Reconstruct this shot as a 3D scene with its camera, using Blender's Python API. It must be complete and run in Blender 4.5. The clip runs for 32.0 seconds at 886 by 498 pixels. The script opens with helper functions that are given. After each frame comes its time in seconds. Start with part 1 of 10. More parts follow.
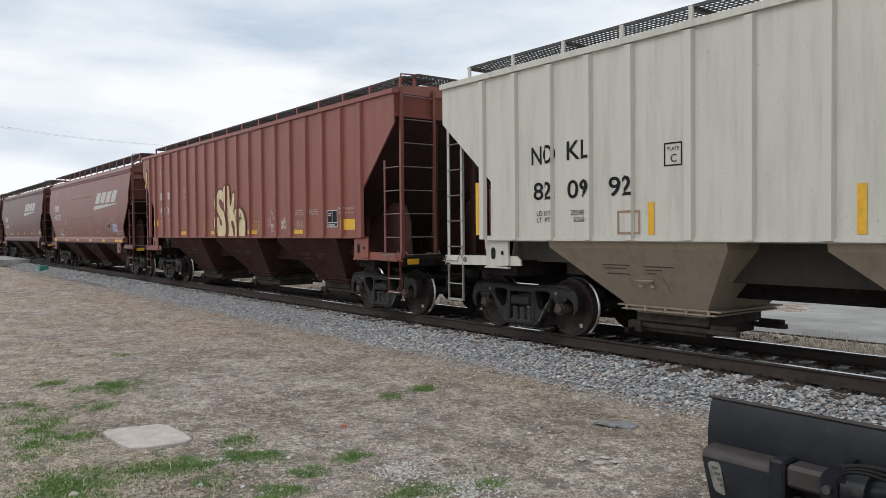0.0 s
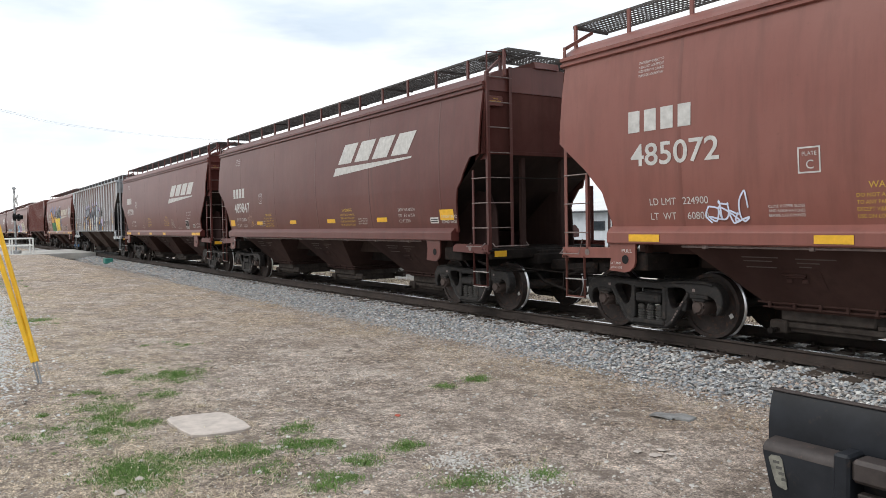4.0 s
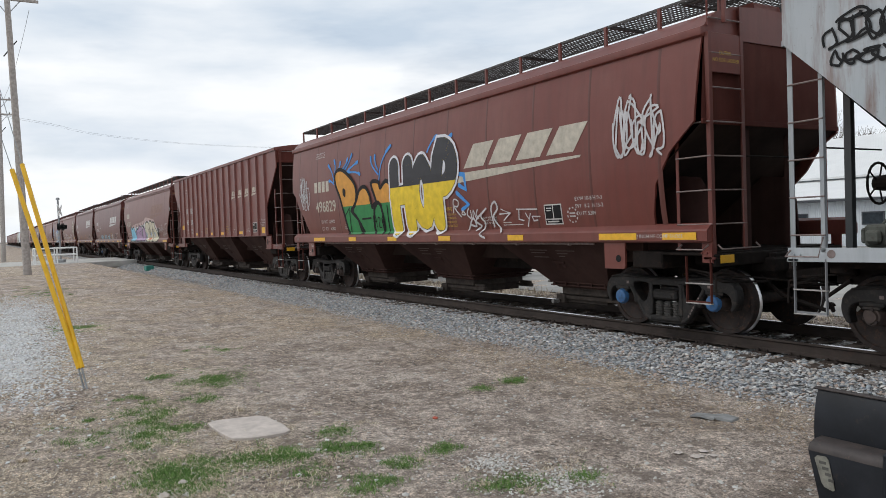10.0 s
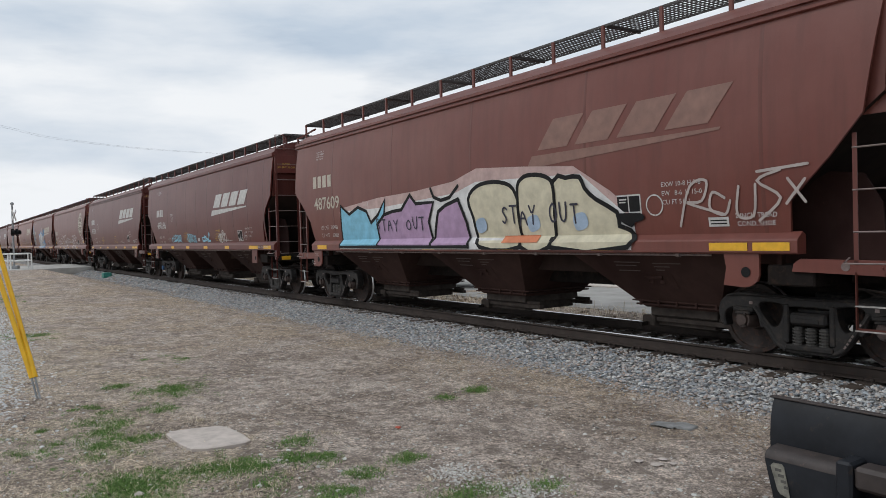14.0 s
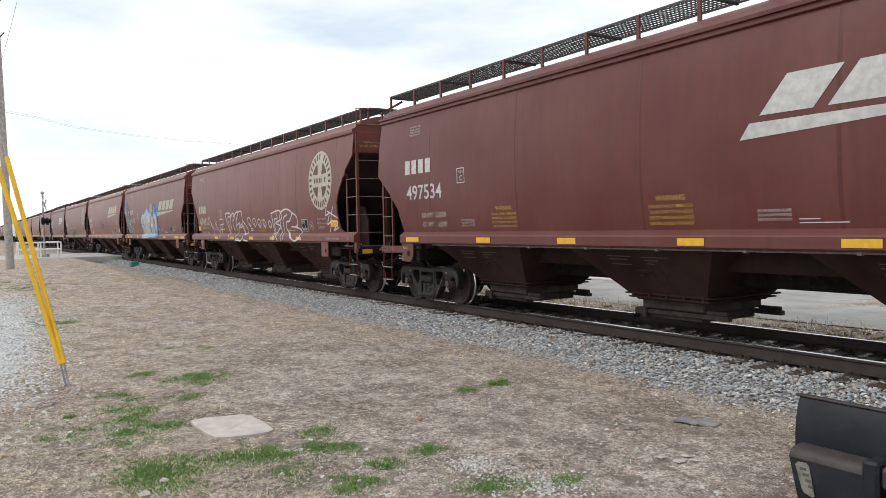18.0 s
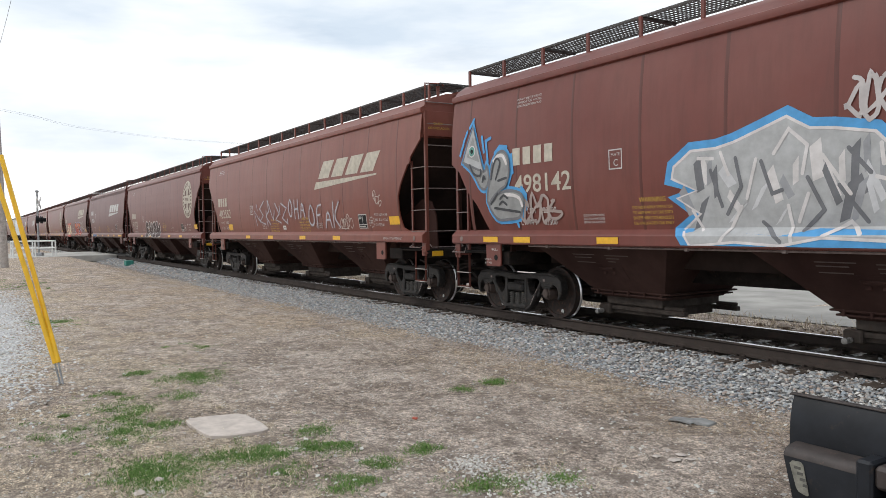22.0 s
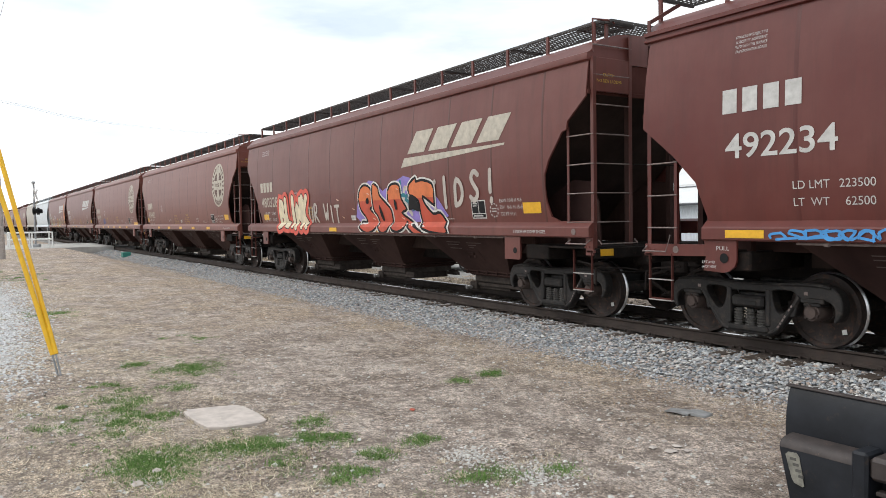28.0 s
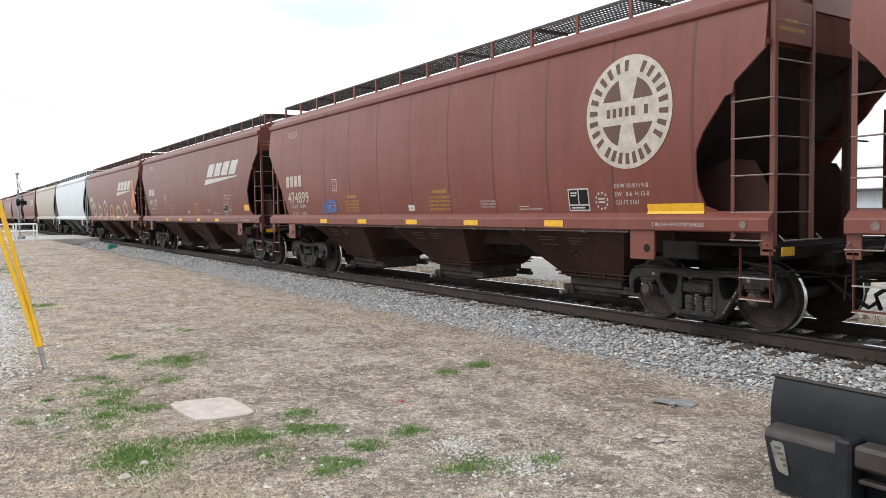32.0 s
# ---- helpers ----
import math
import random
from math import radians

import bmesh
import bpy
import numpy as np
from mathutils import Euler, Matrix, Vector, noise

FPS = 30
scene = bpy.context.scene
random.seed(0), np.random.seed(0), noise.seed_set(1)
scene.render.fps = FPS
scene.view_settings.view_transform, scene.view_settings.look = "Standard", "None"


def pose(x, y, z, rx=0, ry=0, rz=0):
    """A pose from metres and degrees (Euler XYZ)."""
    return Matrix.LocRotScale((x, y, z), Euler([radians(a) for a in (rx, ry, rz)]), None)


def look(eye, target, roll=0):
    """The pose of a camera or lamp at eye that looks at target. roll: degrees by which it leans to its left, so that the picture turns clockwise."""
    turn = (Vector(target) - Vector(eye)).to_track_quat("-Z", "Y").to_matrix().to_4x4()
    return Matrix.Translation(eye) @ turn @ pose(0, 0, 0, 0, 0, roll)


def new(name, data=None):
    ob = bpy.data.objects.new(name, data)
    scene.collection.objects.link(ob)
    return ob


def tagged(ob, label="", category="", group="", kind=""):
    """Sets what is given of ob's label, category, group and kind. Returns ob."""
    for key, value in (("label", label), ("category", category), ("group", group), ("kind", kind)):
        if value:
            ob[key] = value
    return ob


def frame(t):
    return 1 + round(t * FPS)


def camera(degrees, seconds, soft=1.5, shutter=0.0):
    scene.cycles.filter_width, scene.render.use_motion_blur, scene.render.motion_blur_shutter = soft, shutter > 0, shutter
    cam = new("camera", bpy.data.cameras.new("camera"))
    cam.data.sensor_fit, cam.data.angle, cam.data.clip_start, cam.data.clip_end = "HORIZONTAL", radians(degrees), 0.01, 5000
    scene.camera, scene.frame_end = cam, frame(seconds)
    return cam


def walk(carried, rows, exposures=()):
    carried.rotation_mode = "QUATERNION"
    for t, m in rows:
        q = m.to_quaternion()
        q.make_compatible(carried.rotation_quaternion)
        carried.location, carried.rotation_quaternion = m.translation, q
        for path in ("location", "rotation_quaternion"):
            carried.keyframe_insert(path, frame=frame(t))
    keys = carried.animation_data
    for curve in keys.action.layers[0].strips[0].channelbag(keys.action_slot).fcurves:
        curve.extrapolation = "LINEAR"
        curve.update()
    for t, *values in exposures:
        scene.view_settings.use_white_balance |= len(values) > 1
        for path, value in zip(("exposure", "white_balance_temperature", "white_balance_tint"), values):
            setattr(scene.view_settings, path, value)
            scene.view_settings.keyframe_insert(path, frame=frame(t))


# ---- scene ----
from mathutils.geometry import tessellate_polygon

CLIP = 32.0
EYE_Z = 1.693        # camera above the top of the rails
TRACK_Y = 9.78       # centre line of the track, parallel to x
GROUND = -0.40

# ---- camera ----
cam = camera(61.0, CLIP, soft=0.6)
TURNS = [
    (0, 52.30, -1.36, 0.53), (0.5, 51.87, -1.46, 0.52), (1, 54.79, -1.28, 0.68), (1.5, 56.87, -1.30, 0.87), (2, 56.37, -1.49, 0.86),
    (2.5, 55.77, -1.66, 0.84), (4.5, 56.43, -2.17, 1.12), (5, 56.57, -2.33, 1.20), (5.5, 57.04, -2.43, 1.37), (6, 57.09, -2.61, 1.51),
    (6.5, 57.53, -2.61, 1.57), (7, 57.58, -2.66, 1.64), (7.5, 57.90, -2.57, 1.63), (8, 58.70, -2.46, 1.72), (8.5, 58.81, -2.28, 1.84),
    (9, 58.86, -2.04, 1.98), (9.5, 58.91, -2.03, 2.04), (10, 58.88, -1.78, 2.12), (10.5, 58.83, -1.51, 2.10), (11, 58.57, -1.47, 1.95),
    (11.5, 58.39, -1.44, 1.83), (12, 58.38, -1.40, 1.77), (12.5, 58.35, -1.28, 1.74), (13, 58.24, -1.14, 1.71), (13.5, 57.33, -1.07, 1.59),
    (14, 56.16, -1.19, 1.63), (14.5, 56.64, -1.32, 1.63), (16.5, 57.56, -1.49, 1.18), (17, 57.70, -1.52, 1.10), (17.5, 57.95, -1.63, 1.06),
    (18, 57.94, -1.70, 1.07), (18.5, 57.86, -1.69, 1.04), (19, 57.79, -1.70, 1.02), (19.5, 57.89, -1.74, 1.02), (20, 57.83, -1.75, 1.03),
    (20.5, 57.84, -1.76, 1.02), (21, 57.74, -1.76, 1.02), (21.5, 57.67, -1.81, 1.10), (22, 57.61, -1.77, 1.00), (22.5, 57.71, -1.86, 1.10),
    (23, 57.90, -1.94, 1.04), (23.5, 57.99, -2.08, 0.91), (24, 58.00, -2.14, 0.90), (24.5, 57.93, -2.16, 0.95), (26.5, 57.80, -2.12, 0.88),
    (27, 57.67, -2.23, 0.88), (27.5, 57.54, -2.27, 0.91), (28, 57.43, -2.40, 0.94), (28.5, 57.05, -2.48, 0.90), (29, 56.84, -2.55, 0.89),
    (29.5, 56.76, -2.56, 0.90), (30, 56.53, -2.64, 0.92), (30.5, 56.47, -2.72, 0.87), (31, 56.43, -2.87, 0.84), (31.5, 56.52, -2.92, 0.88),
    (32, 56.51, -3.07, 0.97),
]
EXPOSURES = [(0.0, -0.06, 6300, 10), (0.3, 0.35, 6500, 10), (0.6, 0.38, 6550, 10), (1.0, 0.20, 6550, 10), (2.5, 0.28, 6550, 10), (5.0, 0.36, 6500, 10), (6.0, 0.33, 6500, 10), (7.0, 0.30, 6500, 10), (7.5, -0.20, 6100, 10), (8.0, -0.44, 5900, 10), (9.0, -0.42, 5900, 10), (10.0, -0.02, 6350, 10), (11.0, 0.05, 6450, 10), (12.0, 0.28, 6500, 10), (13.2, 0.38, 6500, 10), (13.8, -0.15, 6300, 10), (14.5, -0.20, 6300, 10), (16.5, 0.20, 6500, 10), (18.0, 0.30, 6500, 10), (19.0, 0.22, 6500, 10), (20.0, 0.32, 6500, 10), (21.0, 0.03, 6350, 10), (22.0, 0.24, 6500, 10), (23.0, 0.24, 6450, 10), (24.0, 0.50, 6500, 10), (27.0, 0.37, 6500, 10), (28.0, 0.43, 6500, 10), (29.0, 0.28, 6450, 10), (30.0, 0.43, 6500, 10), (31.0, 0.58, 6500, 10), (32.0, 0.58, 6500, 10)]
walk(cam, [(t, pose(0, 0, EYE_Z, 90 + p, r, y)) for t, y, p, r in TURNS], EXPOSURES)

# ---- light ----
SUN_ELEVATION, SUN_TURN = radians(48), radians(205)
world = bpy.data.worlds.new("overcast_sky")
scene.world = world
world.use_nodes = True
wn = world.node_tree
wn.nodes.clear()


def wnode(kind, **values):
    n = wn.nodes.new(kind)
    for k, v in values.items():
        n.inputs[k].default_value = v
    return n


sky = wn.nodes.new("ShaderNodeTexSky")
sky.sky_type, sky.sun_disc = "NISHITA", False
sky.sun_elevation, sky.sun_rotation = SUN_ELEVATION, SUN_TURN
sky_light = wnode("ShaderNodeBackground", Strength=0.10)
cloud_light = wnode("ShaderNodeBackground", Strength=1.0)
tc = wn.nodes.new("ShaderNodeTexCoord")
stretch = wn.nodes.new("ShaderNodeMapping")
stretch.inputs["Scale"].default_value = (1.0, 1.0, 4.2)
billow = wnode("ShaderNodeTexNoise", Scale=1.9, Detail=6.0, Roughness=0.52)
wisps = wnode("ShaderNodeTexNoise", Scale=4.6, Detail=5.0, Roughness=0.55)
tone = wn.nodes.new("ShaderNodeValToRGB")
tone.color_ramp.elements[0].position, tone.color_ramp.elements[0].color = 0.34, (0.60, 0.69, 0.79, 1)
tone.color_ramp.elements[1].position, tone.color_ramp.elements[1].color = 0.56, (1.02, 1.03, 1.03, 1)
cover = wn.nodes.new("ShaderNodeMapRange")
cover.inputs["From Min"].default_value, cover.inputs["From Max"].default_value = 0.30, 0.45
cover.inputs["To Min"].default_value, cover.inputs["To Max"].default_value = 0.80, 1.0
blend = wn.nodes.new("ShaderNodeMixShader")
wout = wn.nodes.new("ShaderNodeOutputWorld")
wn.links.new(tc.outputs["Generated"], stretch.inputs["Vector"])
for n in (billow, wisps):
    wn.links.new(stretch.outputs["Vector"], n.inputs["Vector"])
wn.links.new(billow.outputs["Fac"], tone.inputs["Fac"])
wn.links.new(wisps.outputs["Fac"], cover.inputs["Value"])
wn.links.new(tone.outputs["Color"], cloud_light.inputs["Color"])
wn.links.new(sky.outputs["Color"], sky_light.inputs["Color"])
wn.links.new(cover.outputs["Result"], blend.inputs["Fac"])
wn.links.new(sky_light.outputs["Background"], blend.inputs[1])
wn.links.new(cloud_light.outputs["Background"], blend.inputs[2])
wn.links.new(blend.outputs["Shader"], wout.inputs["Surface"])

sun_data = bpy.data.lights.new("sun", "SUN")
sun_data.energy, sun_data.angle, sun_data.color = 0.9, radians(22), (1.0, 0.96, 0.9)
sun = new("sun", sun_data)
sun.matrix_world = look((-20, -35, 45), (0, 6, 0))


# ---- materials ----
def material(name):
    m = bpy.data.materials.new(name)
    m.use_nodes = True
    return m, m.node_tree, m.node_tree.nodes["Principled BSDF"]


def node(tree, kind, links=(), **values):
    n = tree.nodes.new(kind)
    for k, v in values.items():
        n.inputs[k.replace("_", " ")].default_value = v
    for src, dst in links:
        tree.links.new(src, n.inputs[dst])
    return n


def ramp(tree, fac, stops):
    n = tree.nodes.new("ShaderNodeValToRGB")
    e = n.color_ramp.elements
    while len(e) < len(stops):
        e.new(0.5)
    for el, (p, c) in zip(e, stops):
        el.position, el.color = p, (*c, 1) if len(c) == 3 else c
    tree.links.new(fac, n.inputs["Fac"])
    return n.outputs["Color"]


def mix(tree, fac, a, b, mode="MIX"):
    n = tree.nodes.new("ShaderNodeMix")
    n.data_type, n.blend_type = "RGBA", mode
    for sock, v in ((n.inputs["Factor"], fac), (n.inputs["A"], a), (n.inputs["B"], b)):
        if isinstance(v, (int, float)):
            sock.default_value = v
        elif isinstance(v, tuple):
            sock.default_value = (*v, 1)
        else:
            tree.links.new(v, sock)
    return n.outputs["Result"]


def coords(tree, scale=(1, 1, 1), space="Object"):
    t = tree.nodes.new("ShaderNodeTexCoord")
    m = tree.nodes.new("ShaderNodeMapping")
    m.inputs["Scale"].default_value = scale
    tree.links.new(t.outputs[space], m.inputs["Vector"])
    return m.outputs["Vector"]


def tex(tree, vec, scale, detail=4.0, rough=0.6):
    n = node(tree, "ShaderNodeTexNoise", [(vec, "Vector")], Scale=scale, Detail=detail, Roughness=rough)
    return n.outputs["Fac"]


def bump(tree, bsdf, height, strength=0.3, distance=0.01):
    n = node(tree, "ShaderNodeBump", [(height, "Height")], Strength=strength, Distance=distance)
    tree.links.new(n.outputs["Normal"], bsdf.inputs["Normal"])


def worn(name, colour, rough=0.6, metal=0.0, scale=6.0, spread=0.35, rust=0.0, relief=0.15, rust_colour=(0.13, 0.055, 0.03), gloss=0.5):
    """Plain worn surface: colour with cloudy variation, grain and rust patches."""
    m, t, b = material(name)
    v = coords(t)
    lo = tuple(c * (1 - spread) for c in colour)
    hi = tuple(min(1, c * (1 + spread * 0.6)) for c in colour)
    c = ramp(t, tex(t, v, scale, 6), [(0.3, lo), (0.7, hi)])
    if rust:
        c = mix(t, ramp(t, tex(t, v, scale * 2.3, 5, 0.7), [(0.62 - rust * 0.3, (0, 0, 0)), (0.72, (1, 1, 1))]), c, rust_colour)
    t.links.new(c, b.inputs["Base Color"])
    b.inputs["Roughness"].default_value, b.inputs["Metallic"].default_value = rough, metal
    b.inputs["Specular IOR Level"].default_value = gloss
    bump(t, b, tex(t, v, scale * 12, 3), relief, 0.004)
    return m


def make_car_paint(name, rusty, rough=0.40, gloss=0.40):
    """Weathered car paint; the colour comes from the object, with streaks and chalking."""
    m, t, b = material(name)
    info = t.nodes.new("ShaderNodeObjectInfo")
    base = info.outputs["Color"]
    v, streak = coords(t), coords(t, (3.2, 3.2, 0.35))
    c = mix(t, ramp(t, tex(t, v, 0.55, 5), [(0.35, (0, 0, 0)), (0.7, (0.55, 0.55, 0.55))]), base, mix(t, 0.14, base, (0.58, 0.36, 0.30)))
    c = mix(t, ramp(t, tex(t, streak, 1.6, 6, 0.65), [(0.46, (0, 0, 0)), (0.75, (0.5, 0.5, 0.5))]), c, mix(t, 0.5, base, (0.03, 0.022, 0.018)))
    c = mix(t, ramp(t, tex(t, v, 22, 4, 0.7), [(0.64, (0, 0, 0)), (0.74, (0.4, 0.4, 0.4))]), c, (0.10, 0.045, 0.03))
    if rusty:
        band = coords(t, (2.1, 2.1, 0.22))
        rust = ramp(t, tex(t, band, 1.1, 7, 0.7), [(0.47, (0, 0, 0)), (0.62, (0.9, 0.9, 0.9))])
        c = mix(t, rust, c, (0.17, 0.075, 0.045))
    t.links.new(c, b.inputs["Base Color"])
    b.inputs["Roughness"].default_value = rough
    b.inputs["Specular IOR Level"].default_value = gloss
    bump(t, b, mix(t, 0.35, tex(t, v, 1.1, 2), tex(t, v, 5.0, 4)), 0.2, 0.03)
    return m


CAR_PAINT = make_car_paint("car_paint", False)
RUSTY_PAINT = make_car_paint("rusty_car_paint", True, 0.6, 0.3)
# low-gloss paint; most objects using it carry shade in their colour
MATTE_PAINT = make_car_paint("matte_car_paint", False, 0.85, 0.12)
UNDER = worn("underframe_black", (0.016, 0.013, 0.012), 0.85, 0.0, 4, 0.5, 0.25, 0.25, (0.035, 0.022, 0.017), 0.12)
TRUCK = worn("truck_cast_steel", (0.0165, 0.0152, 0.0150), 0.6, 0.0, 5, 0.55, 0.35, 0.4, (0.055, 0.042, 0.035), 0.32)
SPRING = worn("dusty_spring_steel", (0.065, 0.062, 0.058), 0.6, 0.2, 9, 0.4, 0.2, 0.2, (0.06, 0.04, 0.03))
WHEEL = worn("wheel_rust", (0.030, 0.023, 0.021), 0.75, 0.0, 7, 0.5, 0.35, 0.3, (0.085, 0.042, 0.028), 0.3)
TREAD = worn("wheel_tread_steel", (0.55, 0.55, 0.56), 0.28, 1.0, 9, 0.2, 0.0, 0.05)
CAP_RUST = worn("bearing_cap_rust", (0.062, 0.043, 0.037), 0.7, 0.1, 12, 0.4)
VALVE = worn("dusty_valve_casting", (0.11, 0.115, 0.10), 0.8, 0.0, 9, 0.4, 0.2, 0.3, (0.06, 0.045, 0.035))
GATE = worn("dusty_gate_steel", (0.052, 0.043, 0.038), 0.85, 0.0, 6, 0.5, 0.2, 0.25, (0.05, 0.033, 0.026), 0.15)
CAPSTAN = worn("pale_cast_capstan", (0.22, 0.215, 0.21), 0.6, 0.2, 14, 0.4, 0.15)
FAINT = worn("faint_stencil", (0.085, 0.062, 0.055), 0.8, 0, 9, 0.3)
STEP = worn("bare_step_steel", (0.42, 0.40, 0.385), 0.5, 0.3, 12, 0.4, 0.2)
RUNG = worn("scuffed_rung_steel", (0.20, 0.155, 0.145), 0.55, 0.2, 12, 0.4)
GRATE = worn("roof_walk_steel", (0.07, 0.066, 0.064), 0.7, 0.1, 10, 0.3)
RAIL = worn("rail_steel_rust", (0.048, 0.037, 0.032), 0.8, 0.0, 3, 0.35, 0.2, 0.25, (0.065, 0.042, 0.033), 0.3)
RAIL_TOP = worn("rail_head_polished", (0.5, 0.5, 0.51), 0.25, 1.0, 8, 0.2)
TIE = worn("creosote_tie_wood", (0.075, 0.055, 0.042), 0.9, 0.0, 7, 0.5, 0.0, 0.6)
WHITE = worn("white_lettering", (0.52, 0.515, 0.50), 0.6, 0, 9, 0.22)
CREAM = worn("cream_lettering", (0.47, 0.43, 0.36), 0.65, 0, 7, 0.25)
BLACK = worn("black_lettering", (0.010, 0.010, 0.011), 0.6, 0, 9, 0.3, gloss=0.2)
YELLOW = worn("yellow_reflector", (0.72, 0.40, 0.02), 0.4, 0, 12, 0.15)
AMBER = worn("yellow_warning_lettering", (0.55, 0.36, 0.05), 0.6, 0, 9, 0.2)
GUARD = worn("yellow_plastic_guard", (0.80, 0.46, 0.01), 0.45, 0, 6, 0.12)


def flat_paint(name, rgb, rough=0.6, spread=0.2):
    return worn(name, rgb, rough, 0, 5, spread)


PAINTS = {}


def paint(r, g, b):
    key = (r, g, b)
    if key not in PAINTS:
        PAINTS[key] = flat_paint("spray_paint", key)
    return PAINTS[key]


def make_ground():
    """Bare pinkish-grey dirt, a straw-littered strip along the ballast, thatch by the slab, cracks, pebbles and stains."""
    m, t, b = material("dirt_ground")
    v = coords(t, space="Object")
    place = node(t, "ShaderNodeSeparateXYZ", [(v, "Vector")])
    big, mid, fine = tex(t, v, 0.32, 5, 0.6), tex(t, v, 1.5, 7, 0.68), tex(t, v, 16, 6, 0.75)
    grit, hay = tex(t, v, 52, 4, 0.8), tex(t, coords(t, (1.0, 2.2, 1.0)), 26, 5, 0.75)

    def strip(axis, lo, hi, stops, wander=0.22):
        """A ragged-edged belt of ground between two distances along an axis."""
        r = node(t, "ShaderNodeMapRange", [(place.outputs[axis], "Value")])
        r.inputs["From Min"].default_value, r.inputs["From Max"].default_value = lo, hi
        edge = node(t, "ShaderNodeMath", [(tex(t, v, 0.9, 6, 0.65), 0), (r.outputs["Result"], 2)])
        edge.operation = "MULTIPLY_ADD"
        edge.inputs[1].default_value = wander
        return ramp(t, edge.outputs["Value"], [((p - lo) / (hi - lo) + wander / 2, (k, k, k)) for p, k in stops])

    c = ramp(t, mid, [(0.37, (0.235, 0.193, 0.162)), (0.46, (0.343, 0.291, 0.252)), (0.54, (0.394, 0.339, 0.297)), (0.64, (0.466, 0.408, 0.362))])
    c = mix(t, ramp(t, tex(t, v, 0.8, 8, 0.74), [(0.515, (0, 0, 0)), (0.575, (0.85, 0.85, 0.85))]), c, ramp(t, fine, [(0.42, (0.150, 0.118, 0.095)), (0.58, (0.325, 0.268, 0.225))]))
    dry = ramp(t, hay, [(0.40, (0.19, 0.145, 0.105)), (0.5, (0.40, 0.325, 0.245)), (0.60, (0.60, 0.52, 0.415))])
    patchy = ramp(t, mix(t, 0.6, big, tex(t, v, 1.3, 7, 0.72)), [(0.46, (0.0, 0.0, 0.0)), (0.55, (0.9, 0.9, 0.9))])
    foot = strip("Y", -2, 9, [(5.3, 0.0), (6.5, 0.85), (7.5, 0.85), (8.2, 0.3)])
    west = strip("X", -60, 0, [(-58, 0.8), (-17, 0.8), (-11, 0.0)], 0.10)
    thatch = strip("Y", -4, 7, [(-3.5, 0.8), (1.9, 0.8), (3.3, 0.0)])
    c = mix(t, mix(t, 1.0, foot, patchy, "MULTIPLY"), c, dry)
    c = mix(t, mix(t, 1.0, west, patchy, "MULTIPLY"), c, mix(t, 0.35, dry, (0.34, 0.25, 0.165)))
    c = mix(t, mix(t, 1.0, thatch, patchy, "MULTIPLY"), c, ramp(t, hay, [(0.40, (0.19, 0.145, 0.105)), (0.5, (0.40, 0.335, 0.255)), (0.60, (0.62, 0.545, 0.43))]))
    c = mix(t, 0.9, c, ramp(t, grit, [(0.40, (0.40, 0.385, 0.38)), (0.5, (1.0, 1.0, 1.0)), (0.60, (1.55, 1.53, 1.5))]), "MULTIPLY")
    c = mix(t, 0.75, c, ramp(t, fine, [(0.40, (0.46, 0.44, 0.43)), (0.5, (1.0, 1.0, 1.0)), (0.60, (1.5, 1.48, 1.45))]), "MULTIPLY")
    c = mix(t, 0.60, c, ramp(t, tex(t, v, 5.0, 6, 0.75), [(0.37, (0.62, 0.59, 0.57)), (0.5, (1.10, 1.09, 1.08)), (0.63, (1.38, 1.36, 1.33))]), "MULTIPLY")
    c = mix(t, ramp(t, tex(t, v, 2.6, 6, 0.7), [(0.535, (0, 0, 0)), (0.60, (0.7, 0.7, 0.7))]), c, (0.165, 0.132, 0.110))
    specks = node(t, "ShaderNodeTexVoronoi", [(v, "Vector")], Scale=30.0)
    chip = ramp(t, specks.outputs["Distance"], [(0.13, (1, 1, 1)), (0.20, (0, 0, 0))])
    some = ramp(t, tex(t, v, 4.5, 4), [(0.50, (0, 0, 0)), (0.60, (0.85, 0.85, 0.85))])
    c = mix(t, mix(t, 1.0, chip, some, "MULTIPLY"), c, (0.70, 0.66, 0.61))
    holes = node(t, "ShaderNodeTexVoronoi", [(v, "Vector")], Scale=11.0)
    pit = ramp(t, holes.outputs["Distance"], [(0.10, (1, 1, 1)), (0.22, (0, 0, 0))])
    c = mix(t, mix(t, 1.0, pit, ramp(t, tex(t, v, 2.2, 4), [(0.52, (0, 0, 0)), (0.60, (0.6, 0.6, 0.6))]), "MULTIPLY"), c, (0.13, 0.105, 0.088))
    t.links.new(c, b.inputs["Base Color"])
    b.inputs["Roughness"].default_value = 0.95
    bump(t, b, mix(t, 0.5, grit, fine), 1.0, 0.04)
    return m


def make_stones(name, palette, dust=0.5):
    m, t, b = material(name)
    geo = t.nodes.new("ShaderNodeNewGeometry")
    v = coords(t)
    n = len(palette)
    c = ramp(t, geo.outputs["Random Per Island"], [((i + 0.5) / n, p) for i, p in enumerate(palette)])
    c = mix(t, ramp(t, tex(t, v, 30, 4), [(0.35, (0, 0, 0)), (0.7, (dust, dust, dust))]), c, (0.30, 0.28, 0.26))
    t.links.new(c, b.inputs["Base Color"])
    b.inputs["Roughness"].default_value = 0.85
    bump(t, b, tex(t, v, 60, 3), 0.3, 0.006)
    return m


